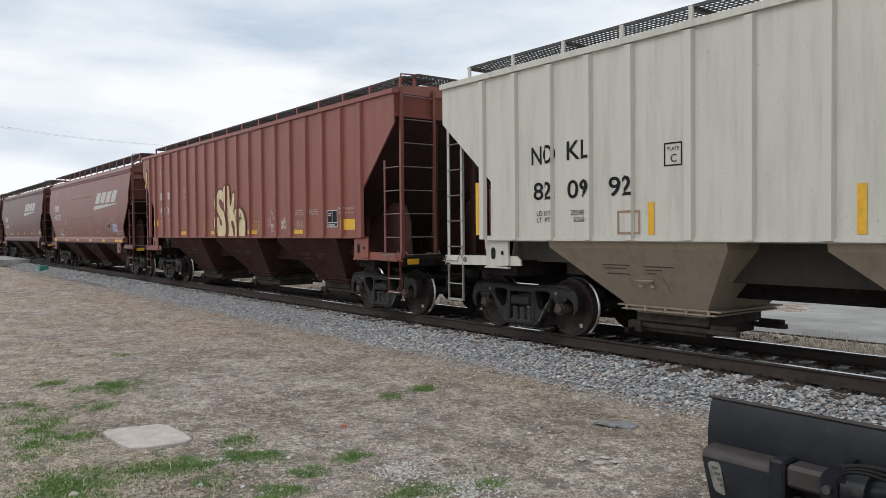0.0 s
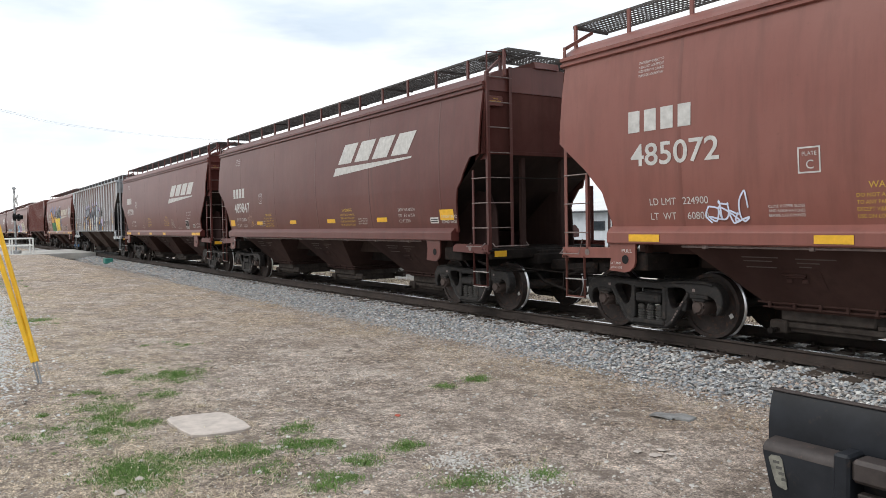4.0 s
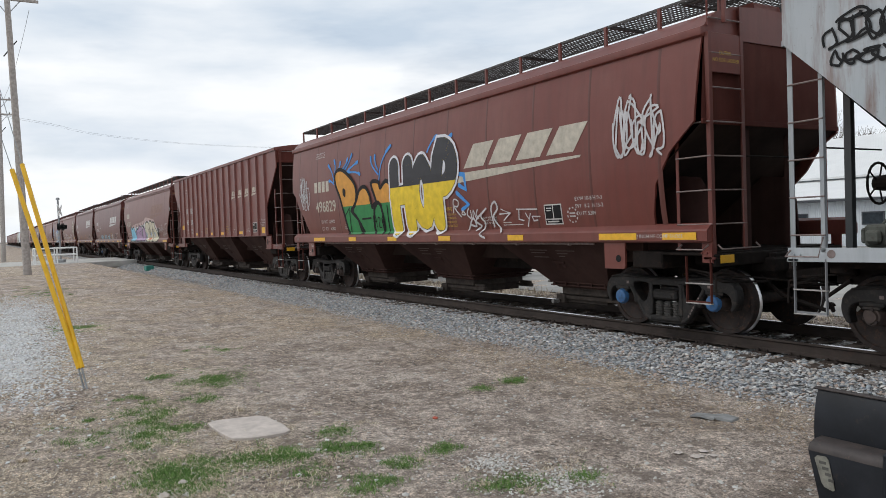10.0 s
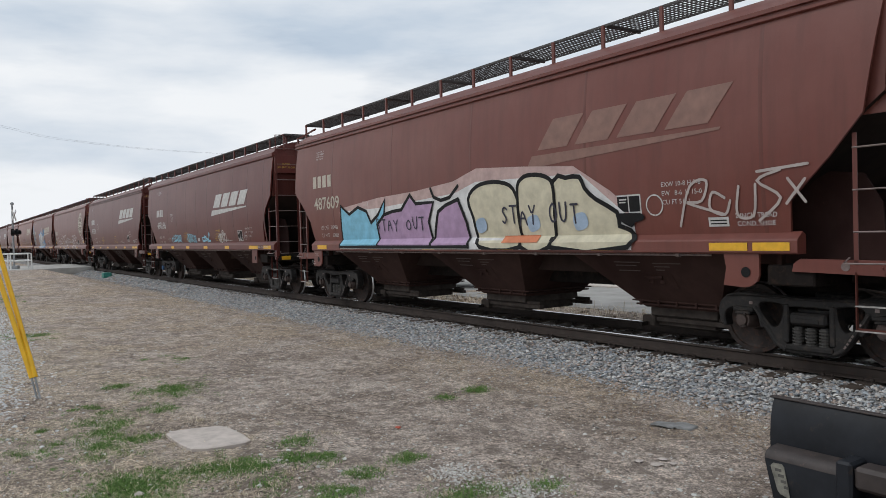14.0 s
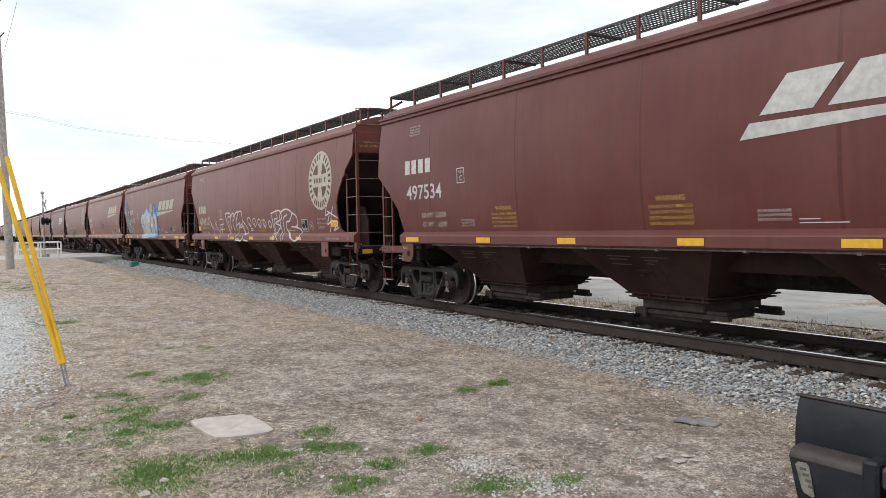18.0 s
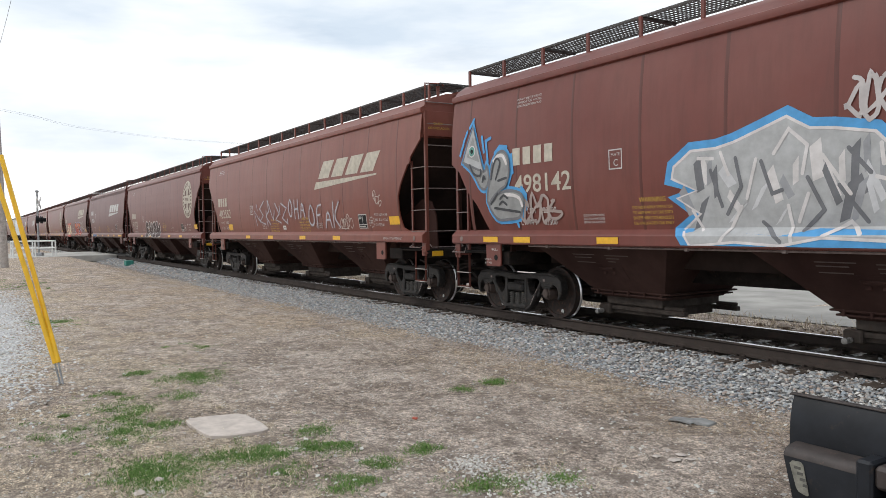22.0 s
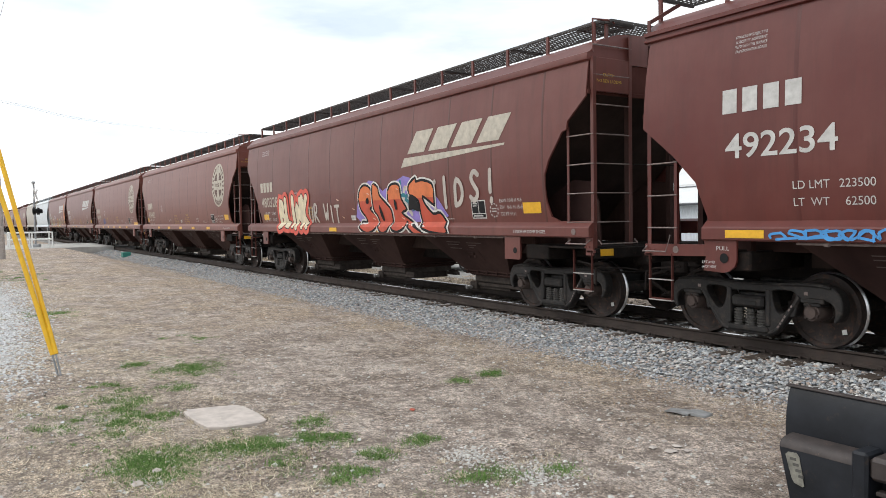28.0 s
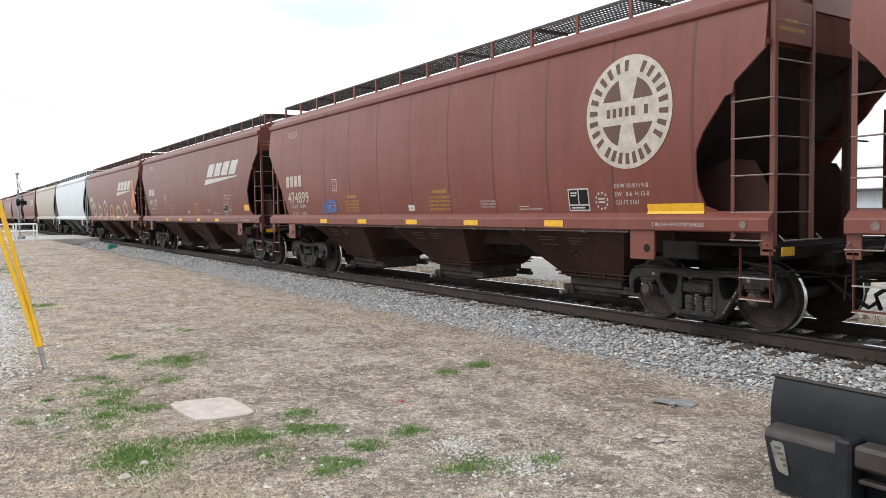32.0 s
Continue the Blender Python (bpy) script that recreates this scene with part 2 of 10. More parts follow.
DIRT = make_ground()
STONES = make_stones("ballast_stone", [(0.187, 0.206, 0.231), (0.362, 0.382, 0.399), (0.499, 0.449, 0.406), (0.238, 0.281, 0.325), (0.55, 0.55, 0.537), (0.449, 0.343, 0.281), (0.125, 0.132, 0.144), (0.725, 0.712, 0.686), (0.3, 0.343, 0.382), (0.413, 0.413, 0.406), (0.274, 0.25, 0.231)], 0.2)
GRAVEL = make_stones("pale_gravel", [(0.55, 0.54, 0.51), (0.36, 0.35, 0.33), (0.68, 0.67, 0.64), (0.45, 0.42, 0.38)], 0.15)
STRAW = make_stones("dry_straw", [(0.381, 0.302, 0.202), (0.627, 0.532, 0.392), (0.19, 0.14, 0.0896), (0.8, 0.722, 0.56), (0.515, 0.437, 0.325)], 0.0)
DRIVE = make_stones("drive_gravel", [(0.62, 0.63, 0.64), (0.46, 0.47, 0.48), (0.74, 0.75, 0.75), (0.38, 0.38, 0.38), (0.56, 0.54, 0.51)], 0.1)
LITTER = make_stones("brown_litter", [(0.30, 0.19, 0.10), (0.40, 0.28, 0.16), (0.20, 0.125, 0.075), (0.48, 0.37, 0.24)], 0.1)
GREEN = make_stones("green_grass", [(0.085, 0.185, 0.033), (0.13, 0.245, 0.05), (0.06, 0.13, 0.028), (0.19, 0.27, 0.08)], 0.0)


# ---- mesh helpers ----
class Shape:
    """Collects vertices and faces of one mesh."""

    def __init__(self):
        self.v, self.f, self.m = [], [], []

    def add(self, verts, faces, mat=0):
        k = len(self.v)
        self.v.extend(tuple(p) for p in verts)
        for f in faces:
            self.f.append(tuple(i + k for i in f))
            self.m.append(mat)
        return self

    def box(self, x0, x1, y0, y1, z0, z1, c=0.0, mat=0, m=None):
        """Box with chamfered edges of size c."""
        c = min(c, 0.45 * min(abs(x1 - x0), abs(y1 - y0), abs(z1 - z0)))
        if c <= 0:
            vs = [(x, y, z) for x in (x0, x1) for y in (y0, y1) for z in (z0, z1)]
            fs = [(0, 1, 3, 2), (4, 6, 7, 5), (0, 4, 5, 1), (2, 3, 7, 6), (0, 2, 6, 4), (1, 5, 7, 3)]
        else:
            vs, fs, idx = [], [], {}
            for sx in (0, 1):
                for sy in (0, 1):
                    for sz in (0, 1):
                        X, Y, Z = (x0, x1)[sx], (y0, y1)[sy], (z0, z1)[sz]
                        dx, dy, dz = c * (1 - 2 * sx), c * (1 - 2 * sy), c * (1 - 2 * sz)
                        for ax, p in ((0, (X, Y + dy, Z + dz)), (1, (X + dx, Y, Z + dz)), (2, (X + dx, Y + dy, Z))):
                            idx[sx, sy, sz, ax] = len(vs)
                            vs.append(p)
            g = idx
            for s in (0, 1):
                for ax in (0, 1, 2):
                    q = []
                    for a, b2 in ((0, 0), (1, 0), (1, 1), (0, 1)):
                        k = [0, 0, 0]
                        o = [i for i in (0, 1, 2) if i != ax]
                        k[ax], k[o[0]], k[o[1]] = s, a, b2
                        q.append(g[(*k, ax)])
                    fs.append(tuple(q))
            for ax in (0, 1, 2):
                o = [i for i in (0, 1, 2) if i != ax]
                for a in (0, 1):
                    for b2 in (0, 1):
                        k0, k1 = [0, 0, 0], [0, 0, 0]
                        k0[o[0]] = k1[o[0]] = a
                        k0[o[1]] = k1[o[1]] = b2
                        k1[ax] = 1
                        fs.append((g[(*k0, o[0])], g[(*k1, o[0])], g[(*k1, o[1])], g[(*k0, o[1])]))
            for sx in (0, 1):
                for sy in (0, 1):
                    for sz in (0, 1):
                        fs.append((g[sx, sy, sz, 0], g[sx, sy, sz, 1], g[sx, sy, sz, 2]))
        if m is not None:
            vs = [m @ Vector(p) for p in vs]
        return self.add(vs, fs, mat)

    def beam(self, a, b, w, h, c=0.0, up=(0, 0, 1), mat=0):
        """Bar of section w x h from a to b."""
        a, b = Vector(a), Vector(b)
        d = b - a
        x = d.normalized()
        y = Vector(up).cross(x)
        if y.length < 1e-6:
            y = Vector((0, 1, 0)).cross(x)
        y.normalize()
        z = x.cross(y)
        m = Matrix((x, y, z)).transposed().to_4x4()
        m.translation = a
        return self.box(0, d.length, -w / 2, w / 2, -h / 2, h / 2, c, mat, m)

    def tube(self, pts, r, n=8, caps=True, mat=0):
        """Round rod through the points."""
        pts = [Vector(p) for p in pts]
        rings = []
        for i, p in enumerate(pts):
            d = (pts[min(i + 1, len(pts) - 1)] - pts[max(i - 1, 0)]).normalized()
            u = d.cross(Vector((0, 0, 1)) if abs(d.z) < 0.9 else Vector((1, 0, 0))).normalized()
            w = d.cross(u)
            rr = r[i] if isinstance(r, (list, tuple)) else r
            rings.append([p + (u * math.cos(2 * math.pi * k / n) + w * math.sin(2 * math.pi * k / n)) * rr for k in range(n)])
        fs = [(i * n + k, i * n + (k + 1) % n, (i + 1) * n + (k + 1) % n, (i + 1) * n + k) for i in range(len(pts) - 1) for k in range(n)]
        if caps:
            fs += [tuple(range(n)), tuple(reversed(range((len(pts) - 1) * n, len(pts) * n)))]
        return self.add([q for ring in rings for q in ring], fs, mat)

    def lathe(self, prof, n, centre=(0, 0, 0), axis="y", mats=None):
        """Turned body; prof holds (along, radius)."""
        cx, cy, cz = centre
        vs = []
        for a, r in prof:
            for k in range(n):
                s, c = math.sin(2 * math.pi * k / n) * r, math.cos(2 * math.pi * k / n) * r
                vs.append((cx + s, cy + a, cz + c) if axis == "y" else (cx + a, cy + s, cz + c) if axis == "x" else (cx + s, cy + c, cz + a))
        for i in range(len(prof) - 1):
            fs = [(i * n + k, i * n + (k + 1) % n, (i + 1) * n + (k + 1) % n, (i + 1) * n + k) for k in range(n)]
            if i == 0:
                self.add(vs, fs, mats[i] if mats else 0)
                base = len(self.v) - len(vs)
            else:
                for f in fs:
                    self.f.append(tuple(j + base for j in f))
                    self.m.append(mats[i] if mats else 0)
        return self

    def prism(self, poly, y0, y1, mat=0):
        """Polygon in xz, given in order, stretched from y0 to y1."""
        n = len(poly)
        vs = [(x, y0, z) for x, z in poly] + [(x, y1, z) for x, z in poly]
        fs = [tuple(range(n)), tuple(reversed(range(n, 2 * n)))] + [(i, n + i, n + (i + 1) % n, (i + 1) % n) for i in range(n)]
        return self.add(vs, fs, mat)

    def mesh(self, name, mats, smooth=False, weld=False):
        me = bpy.data.meshes.new(name)
        me.from_pydata(self.v, [], self.f)
        bm = bmesh.new()
        bm.from_mesh(me)
        if weld:
            bmesh.ops.remove_doubles(bm, verts=bm.verts, dist=0.0005)
        bmesh.ops.recalc_face_normals(bm, faces=bm.faces)
        bm.to_mesh(me)
        bm.free()
        for m in mats:
            me.materials.append(m)
        if len(me.polygons) == len(self.m):
            me.polygons.foreach_set("material_index", self.m)
        if smooth:
            me.polygons.foreach_set("use_smooth", [True] * len(me.polygons))
            me.set_sharp_from_angle(angle=radians(38))
        return me


def put(name, me, parent=None, label="", at=None, colour=None):
    ob = new(name, me)
    ob.parent = parent
    if at is not None:
        ob.matrix_basis = at
    if colour:
        ob.color = (*colour, 1)
    if label:
        ob["label"] = label
    return ob


def part(name, shape, mats, parent, label="", smooth=False):
    return put(name, shape.mesh(name, mats if isinstance(mats, (list, tuple)) else [mats], smooth), parent, label)


def thing(name, label, category, group="", kind="", at=None):
    ob = tagged(new(name), label, category, group, kind)
    if at is not None:
        ob.matrix_basis = at
    return ob


def raw_mesh(name, verts, faces, mats, flat=False):
    """Fast mesh from arrays; faces is an (n, k) array."""
    me = bpy.data.meshes.new(name)
    k = faces.shape[1]
    me.vertices.add(len(verts))
    me.vertices.foreach_set("co", np.asarray(verts, np.float32).ravel())
    me.loops.add(faces.size)
    me.loops.foreach_set("vertex_index", faces.astype(np.int32).ravel())
    me.polygons.add(len(faces))
    me.polygons.foreach_set("loop_start", np.arange(0, faces.size, k, dtype=np.int32))
    me.update(calc_edges=True)
    me.validate()
    if flat:
        me.shade_flat()
    for m in mats:
        me.materials.append(m)
    return me


# ---- the setting: ground, track ----
def ballast_z(y):
    """Height of the ballast bed across the track."""
    d = abs(y - TRACK_Y)
    return np.interp(d, [0, 1.4, 1.95, 2.4], [-0.225, -0.225, GROUND + 0.03, GROUND - 0.10])


def ground_z(x, y):
    """Gently uneven ground with the ballast bed raised on it."""
    z = GROUND + 0.035 * noise.noise(Vector((x * 0.35, y * 0.35, 0))) + 0.018 * noise.noise(Vector((x * 1.6, y * 1.6, 3)))
    fade = 1.0 if math.hypot(x, y) < 40 else 0.0
    rise = min(1.0, max(0.0, (-x - 20) / 24)) * min(1.0, max(0.0, (7.2 - y) / 1.6)) * min(1.0, max(0.0, (110 + x) / 30))
    return GROUND + (z - GROUND) * fade + 0.45 * rise * rise * (3 - 2 * rise)


def build_ground():
    xs = np.unique(np.concatenate([np.linspace(-3000, -120, 14), np.linspace(-120, -32, 45), np.linspace(-32, 6, 170), np.linspace(6, 60, 20), np.linspace(60, 3000, 12)]))
    ys = np.unique(np.concatenate([np.linspace(-3000, -60, 10), np.linspace(-60, -3, 20), np.linspace(-3, 9, 60), np.linspace(9, 40, 40), np.linspace(40, 3000, 16)]))
    verts = [(x, y, ground_z(x, y)) for x in xs for y in ys]
    ny = len(ys)
    i, j = np.meshgrid(np.arange(len(xs) - 1), np.arange(ny - 1), indexing="ij")
    a = (i * ny + j).ravel()
    faces = np.stack([a, a + ny, a + ny + 1, a + 1], 1)
    g = put("ground", raw_mesh("ground", np.array(verts), faces, [DIRT]))
    tagged(g, "bare brown dirt with dry straw and pebbles", "ground", kind="structure")


def make_bed():
    m, t, b = material("ballast_bed")
    v = coords(t)
    cell = node(t, "ShaderNodeTexVoronoi", [(v, "Vector")], Scale=17.0)
    c = ramp(t, cell.outputs["Color"], [(0.2, (0.20, 0.205, 0.215)), (0.5, (0.36, 0.36, 0.355)), (0.8, (0.58, 0.57, 0.55))])
    c = mix(t, ramp(t, cell.outputs["Distance"], [(0.35, (0, 0, 0)), (0.7, (0.8, 0.8, 0.8))]), c, (0.13, 0.12, 0.112))
    c = mix(t, ramp(t, tex(t, v, 0.5, 5), [(0.5, (0, 0, 0)), (0.75, (0.5, 0.5, 0.5))]), c, (0.30, 0.245, 0.195))
    t.links.new(c, b.inputs["Base Color"])
    b.inputs["Roughness"].default_value = 0.9
    inv = ramp(t, cell.outputs["Distance"], [(0.0, (1, 1, 1)), (0.6, (0, 0, 0))])
    bump(t, b, inv, 0.9, 0.05)
    return m


def build_bed():
    ys = [TRACK_Y + d for d in (-2.4, -1.95, -1.7, -1.4, 0, 1.4, 1.7, 1.95, 2.4)]
    xs = np.concatenate([np.linspace(-1600, -100, 30), np.linspace(-95, 10, 200), np.linspace(15, 400, 12)])
    verts = []
    for x in xs:
        for y in ys:
            k = 0.05 * noise.noise(Vector((x * 0.7, y * 2, 9))) if abs(y - TRACK_Y) > 1.5 else 0
            verts.append((x, y + 3 * k, float(ballast_z(y)) + k * 0.6))
    ny = len(ys)
    faces = np.array([(i * ny + j, (i + 1) * ny + j, (i + 1) * ny + j + 1, i * ny + j + 1) for i in range(len(xs) - 1) for j in range(ny - 1)])
    bed = put("ballast_bed", raw_mesh("ballast_bed", np.array(verts), faces, [make_bed()]))
    tagged(bed, "grey crushed stone bed under the railroad track", "ballast", kind="structure")


STONE_V = np.array([(1, 0, 0.1), (0.35, 0.9, -0.1), (-0.75, 0.6, 0.15), (-0.8, -0.55, -0.05), (0.3, -0.95, 0.1), (0.2, 0.1, 0.75), (-0.3, -0.15, 0.65), (0, 0, -0.6)])
STONE_F = np.array([(0, 1, 5), (1, 2, 5), (2, 6, 5), (2, 3, 6), (3, 4, 6), (4, 0, 5), (4, 5, 6), (1, 0, 7), (2, 1, 7), (3, 2, 7), (4, 3, 7), (0, 4, 7)])


def scatter(name, places, sizes, mat, label, category, rng, squash=0.75):
    """Many small angular stones as one object."""
    n = len(places)
    r = rng.uniform(0, 2 * np.pi, n)
    tilt = rng.uniform(-0.7, 0.7, n)
    shape = STONE_V[None] * (1 + rng.uniform(-0.28, 0.28, (n, len(STONE_V), 3)))
    shape[:, :, 2] *= squash
    x, y, z = shape[..., 0], shape[..., 1], shape[..., 2]
    y, z = y * np.cos(tilt)[:, None] - z * np.sin(tilt)[:, None], y * np.sin(tilt)[:, None] + z * np.cos(tilt)[:, None]
    x, y = x * np.cos(r)[:, None] - y * np.sin(r)[:, None], x * np.sin(r)[:, None] + y * np.cos(r)[:, None]
    v = np.stack([x, y, z], -1) * sizes[:, None, None] + places[:, None, :]
    f = STONE_F[None] + (np.arange(n) * len(STONE_V))[:, None, None]
    ob = put(name, raw_mesh(name, v.reshape(-1, 3), f.reshape(-1, 3), [mat], True))
    return tagged(ob, label, category, kind="stuff")


def build_ballast():
    rng = np.random.default_rng(4)
    parts = []
    # dense near the camera, thinner with distance; both shoulders and between the rails
    for x0, x1, d0, d1, count in ((-14, 0.5, -2.15, -0.86, 20000), (-30, -14, -2.15, -0.88, 16000), (-62, -30, -2.15, -0.95, 11000), (-25, 0.5, -0.62, 0.62, 3500), (-25, 0.5, 0.9, 2.2, 4500)):
        x = rng.uniform(x0, x1, count)
        d = rng.uniform(d0, d1, count)
        parts.append(np.stack([x, TRACK_Y + d, np.maximum(ballast_z(TRACK_Y + d), GROUND)], 1))
    p = np.concatenate(parts)
    size = rng.uniform(0.013, 0.036, len(p)) * np.where(p[:, 0] < -30, 1.6, 1.0)
    p[:, 2] += size * rng.uniform(0.0, 0.9, len(p))
    scatter("ballast_stones", p, size, STONES, "loose grey and brown crushed ballast stones", "gravel", rng)
    # stones that rolled out into the dirt, ever fewer with distance
    n = 9000
    x = np.concatenate([rng.uniform(-30, 0.3, n), rng.uniform(-70, -30, 3000)])
    d = -2.02 - np.abs(np.concatenate([rng.normal(0, 0.26, n * 2 // 3), rng.exponential(0.6, n - n * 2 // 3), rng.normal(0, 0.3, 3000)]))
    z = np.array([ground_z(a, TRACK_Y + b) for a, b in zip(x, d)])
    p = np.stack([x, TRACK_Y + d, z + 0.006], 1)
    size = rng.uniform(0.008, 0.030, len(p)) * np.where(d < -2.5, 0.6, 1.0)
    scatter("stray_stones", p, size, STONES, "scattered small stones beside the ballast", "gravel", rng)


RAIL_SECTION = [(-0.038, 0.0), (0.038, 0.0), (0.038, -0.028), (0.012, -0.045), (0.010, -0.135), (0.07, -0.158), (0.07, -0.17), (-0.07, -0.17), (-0.07, -0.158), (-0.010, -0.135), (-0.012, -0.045), (-0.038, -0.028)]


def build_track():
    track = thing("railroad_track", "rusty steel rails on dark wooden ties", "railroad track", kind="structure")
    for side in (-1, 1):
        s = Shape()
        y0 = TRACK_Y + side * 0.7555
        for a, b in ((-1600, -200), (-200, -40), (-40, 12), (12, 400)):
            n = len(RAIL_SECTION)
            vs = [(x, y0 + p, z) for x in (a, b) for p, z in RAIL_SECTION]
            for i in range(n):
                s.add([vs[i], vs[(i + 1) % n], vs[n + (i + 1) % n], vs[n + i]], [(0, 1, 2, 3)], 1 if i == 0 else 0)
        part("rail", s, [RAIL, RAIL_TOP], track)
    tie = Shape().box(-0.115, 0.115, -1.3, 1.3, -0.18, 0, 0.008).mesh("tie", [TIE])
    plate = Shape()
    for y in (-0.7555, 0.7555):
        plate.box(-0.1, 0.1, y - 0.18, y + 0.18, 0, 0.015)
        for dx in (-0.06, 0.06):
            for dy in (-0.10, 0.10):
                plate.box(dx - 0.018, dx + 0.018, y + dy - 0.015, y + dy + 0.02, 0.015, 0.05, 0.005)
    plate = plate.mesh("tie_plate", [RAIL])
    rng = random.Random(8)
    for i in range(130):
        x = 5 - i * 0.5 + rng.uniform(-0.03, 0.03)
        at = pose(x, TRACK_Y + rng.uniform(-0.05, 0.05), -0.186 - rng.uniform(0, 0.012), 0, 0, rng.uniform(-1.5, 1.5))
        t = put("tie", tie, track, at=at)
        put("tie_plate", plate, t)
    rest = Shape()
    for i in range(130, 420):
        rest.box(5 - i * 0.5 - 0.115, 5 - i * 0.5 + 0.115, TRACK_Y - 1.3, TRACK_Y + 1.3, -0.36, -0.186)
    tagged(part("far_ties", rest, TIE, track), kind="stuff")


build_ground()
build_bed()
build_ballast()
build_track()


# ---- the train ----
HALF = 8.7                     # half the coupled length of a car
AXLE = 0.889
RADIUS = 0.457


def smooth_side(z):
    return float(np.interp(z, [1.3, 1.5, 1.75, 1.95, 2.2, 2.4, 2.8, 3.2, 3.6, 3.95, 4.13], [1.44, 1.462, 1.508, 1.534, 1.558, 1.571, 1.58, 1.573, 1.548, 1.508, 1.482]))


SMOOTH_LEVELS = [1.5, 1.75, 1.95, 2.2, 2.4, 2.8, 3.2, 3.6, 3.95, 4.13]
KINDS = {
    # left end, right end, height of side bottom and eave, the ends' outlines as (z, distance from the end), trucks, stiles, lower edge of the end sheet
    "straight": dict(xl=-7.87, xr=7.67, z0=1.5, z1=4.13, truck=6.52, sheet=3.06, inner=0.88, posts=True,
                     left=[(1.5, 1.05), (1.65, 1.02), (2.1, 0.88), (2.46, 0.54), (2.9, 0.0), (4.2, 0.06)],
                     right=[(1.5, 1.12), (1.96, 1.08), (2.42, 0.60), (2.86, 0.22), (4.2, 0)]),
    "stepped": dict(xl=-7.87, xr=7.62, z0=1.5, z1=4.13, truck=6.52, sheet=2.95, inner=0.88, posts=True,
                    left=[(1.5, 1.03), (1.69, 0.98), (2.08, 0.89), (2.34, 0.71), (2.37, 0.60), (2.55, 0.55), (2.93, 0.0), (4.2, 0.08)],
                    right=[(1.5, 0.89), (1.66, 0.88), (2.08, 0.85), (2.34, 0.78), (2.48, 0.64), (2.62, 0.56), (2.90, 0.33), (2.94, 0.06), (4.2, 0)]),
    "long": dict(xl=-8.0, xr=7.75, z0=1.5, z1=4.13, truck=6.62, sheet=2.95, inner=0.75,
                 left=[(1.5, 1.12), (1.63, 1.10), (2.08, 0.80), (2.34, 0.52), (2.73, 0.26), (2.9, 0.0), (4.2, 0)],
                 right=[(1.5, 0.93), (1.74, 0.92), (2.17, 0.83), (2.61, 0.54), (2.98, 0.10), (4.2, 0)]),
    "curved": dict(xl=-8.38, xr=8.05, z0=1.5, z1=4.13, truck=6.72, sheet=3.60, inner=0.62,
                   left=[(1.5, 1.27), (1.6, 1.24), (1.89, 1.14), (2.21, 0.98), (2.38, 0.86), (2.72, 0.63), (2.95, 0.40), (3.1, 0.29), (3.4, 0.0), (4.2, 0)],
                   right=[(1.5, 0.60), (1.62, 0.74), (1.67, 0.89), (1.93, 0.98), (2.15, 1.0), (2.37, 0.99), (2.62, 0.87), (2.88, 0.66), (3.04, 0.54), (3.07, 0.43), (3.2, 0.41), (3.55, 0.0), (4.2, 0)]),
    "ribbed": dict(xl=-8.2, xr=8.2, z0=1.58, z1=4.4, truck=6.95, sheet=3.95, inner=0.62, left=[(1.5, 1.2), (2.6, 1.2), (3.8, 0), (4.5, 0)], right=[(1.5, 1.3), (2.45, 1.3), (3.8, 0), (4.5, 0)]),
    "ribbed_short": dict(xl=-8.12, xr=7.7, z0=1.58, z1=4.4, truck=6.70, sheet=4.0, inner=0.42, left=[(1.5, 1.18), (2.58, 1.18), (3.8, 0), (4.5, 0)], right=[(1.5, 1.16), (2.56, 1.16), (3.83, 0), (4.5, 0)]),
    "ribbed_low": dict(xl=-8.18, xr=8.15, z0=1.55, z1=4.21, truck=6.72, sheet=3.6, inner=0.62, left=[(1.5, 1.28), (2.5, 1.28), (3.58, 0), (4.5, 0)], right=[(1.5, 1.35), (2.47, 1.35), (3.55, 0), (4.5, 0)]),
    "ribbed_grey": dict(xl=-8.42, xr=8.3, z0=1.56, z1=4.3, truck=6.80, sheet=3.7, inner=0.62, left=[(1.5, 1.28), (2.5, 1.28), (3.7, 0), (4.5, 0)], right=[(1.5, 1.28), (2.5, 1.28), (3.7, 0), (4.5, 0)]),
}
for k in KINDS.values():
    k["smooth"] = k["z1"] == 4.13
    k["levels"] = SMOOTH_LEVELS if k["smooth"] else [k["z0"], 2.0, 2.3, 2.6, 3.0, 3.4, 3.8, k["z1"]]
    k["ladder"] = k["xr"] + 0.08
    k["posts"] = k.get("posts", False)
    k["plain_eave"] = k["smooth"] and not k["posts"]
RIBS = {
    "ribbed": [-7.33] + [-6.72 + 0.806 * i for i in range(18)],
    "ribbed_short": [-6.79 + 0.887 * i for i in range(16)],
    "ribbed_low": [-7.08, -6.31, -5.54, -4.79, -4.06, -3.14, -2.33, -1.43] + [-0.63 + 0.80 * i for i in range(10)],
    "ribbed_grey": [-6.98 + 0.832 * i for i in range(18)],
}


def side_y(kind, z):
    return smooth_side(z) if KINDS[kind]["smooth"] else 1.575


MESHES = {}


def cached(key, build):
    if key not in MESHES:
        MESHES[key] = build()
    return MESHES[key]


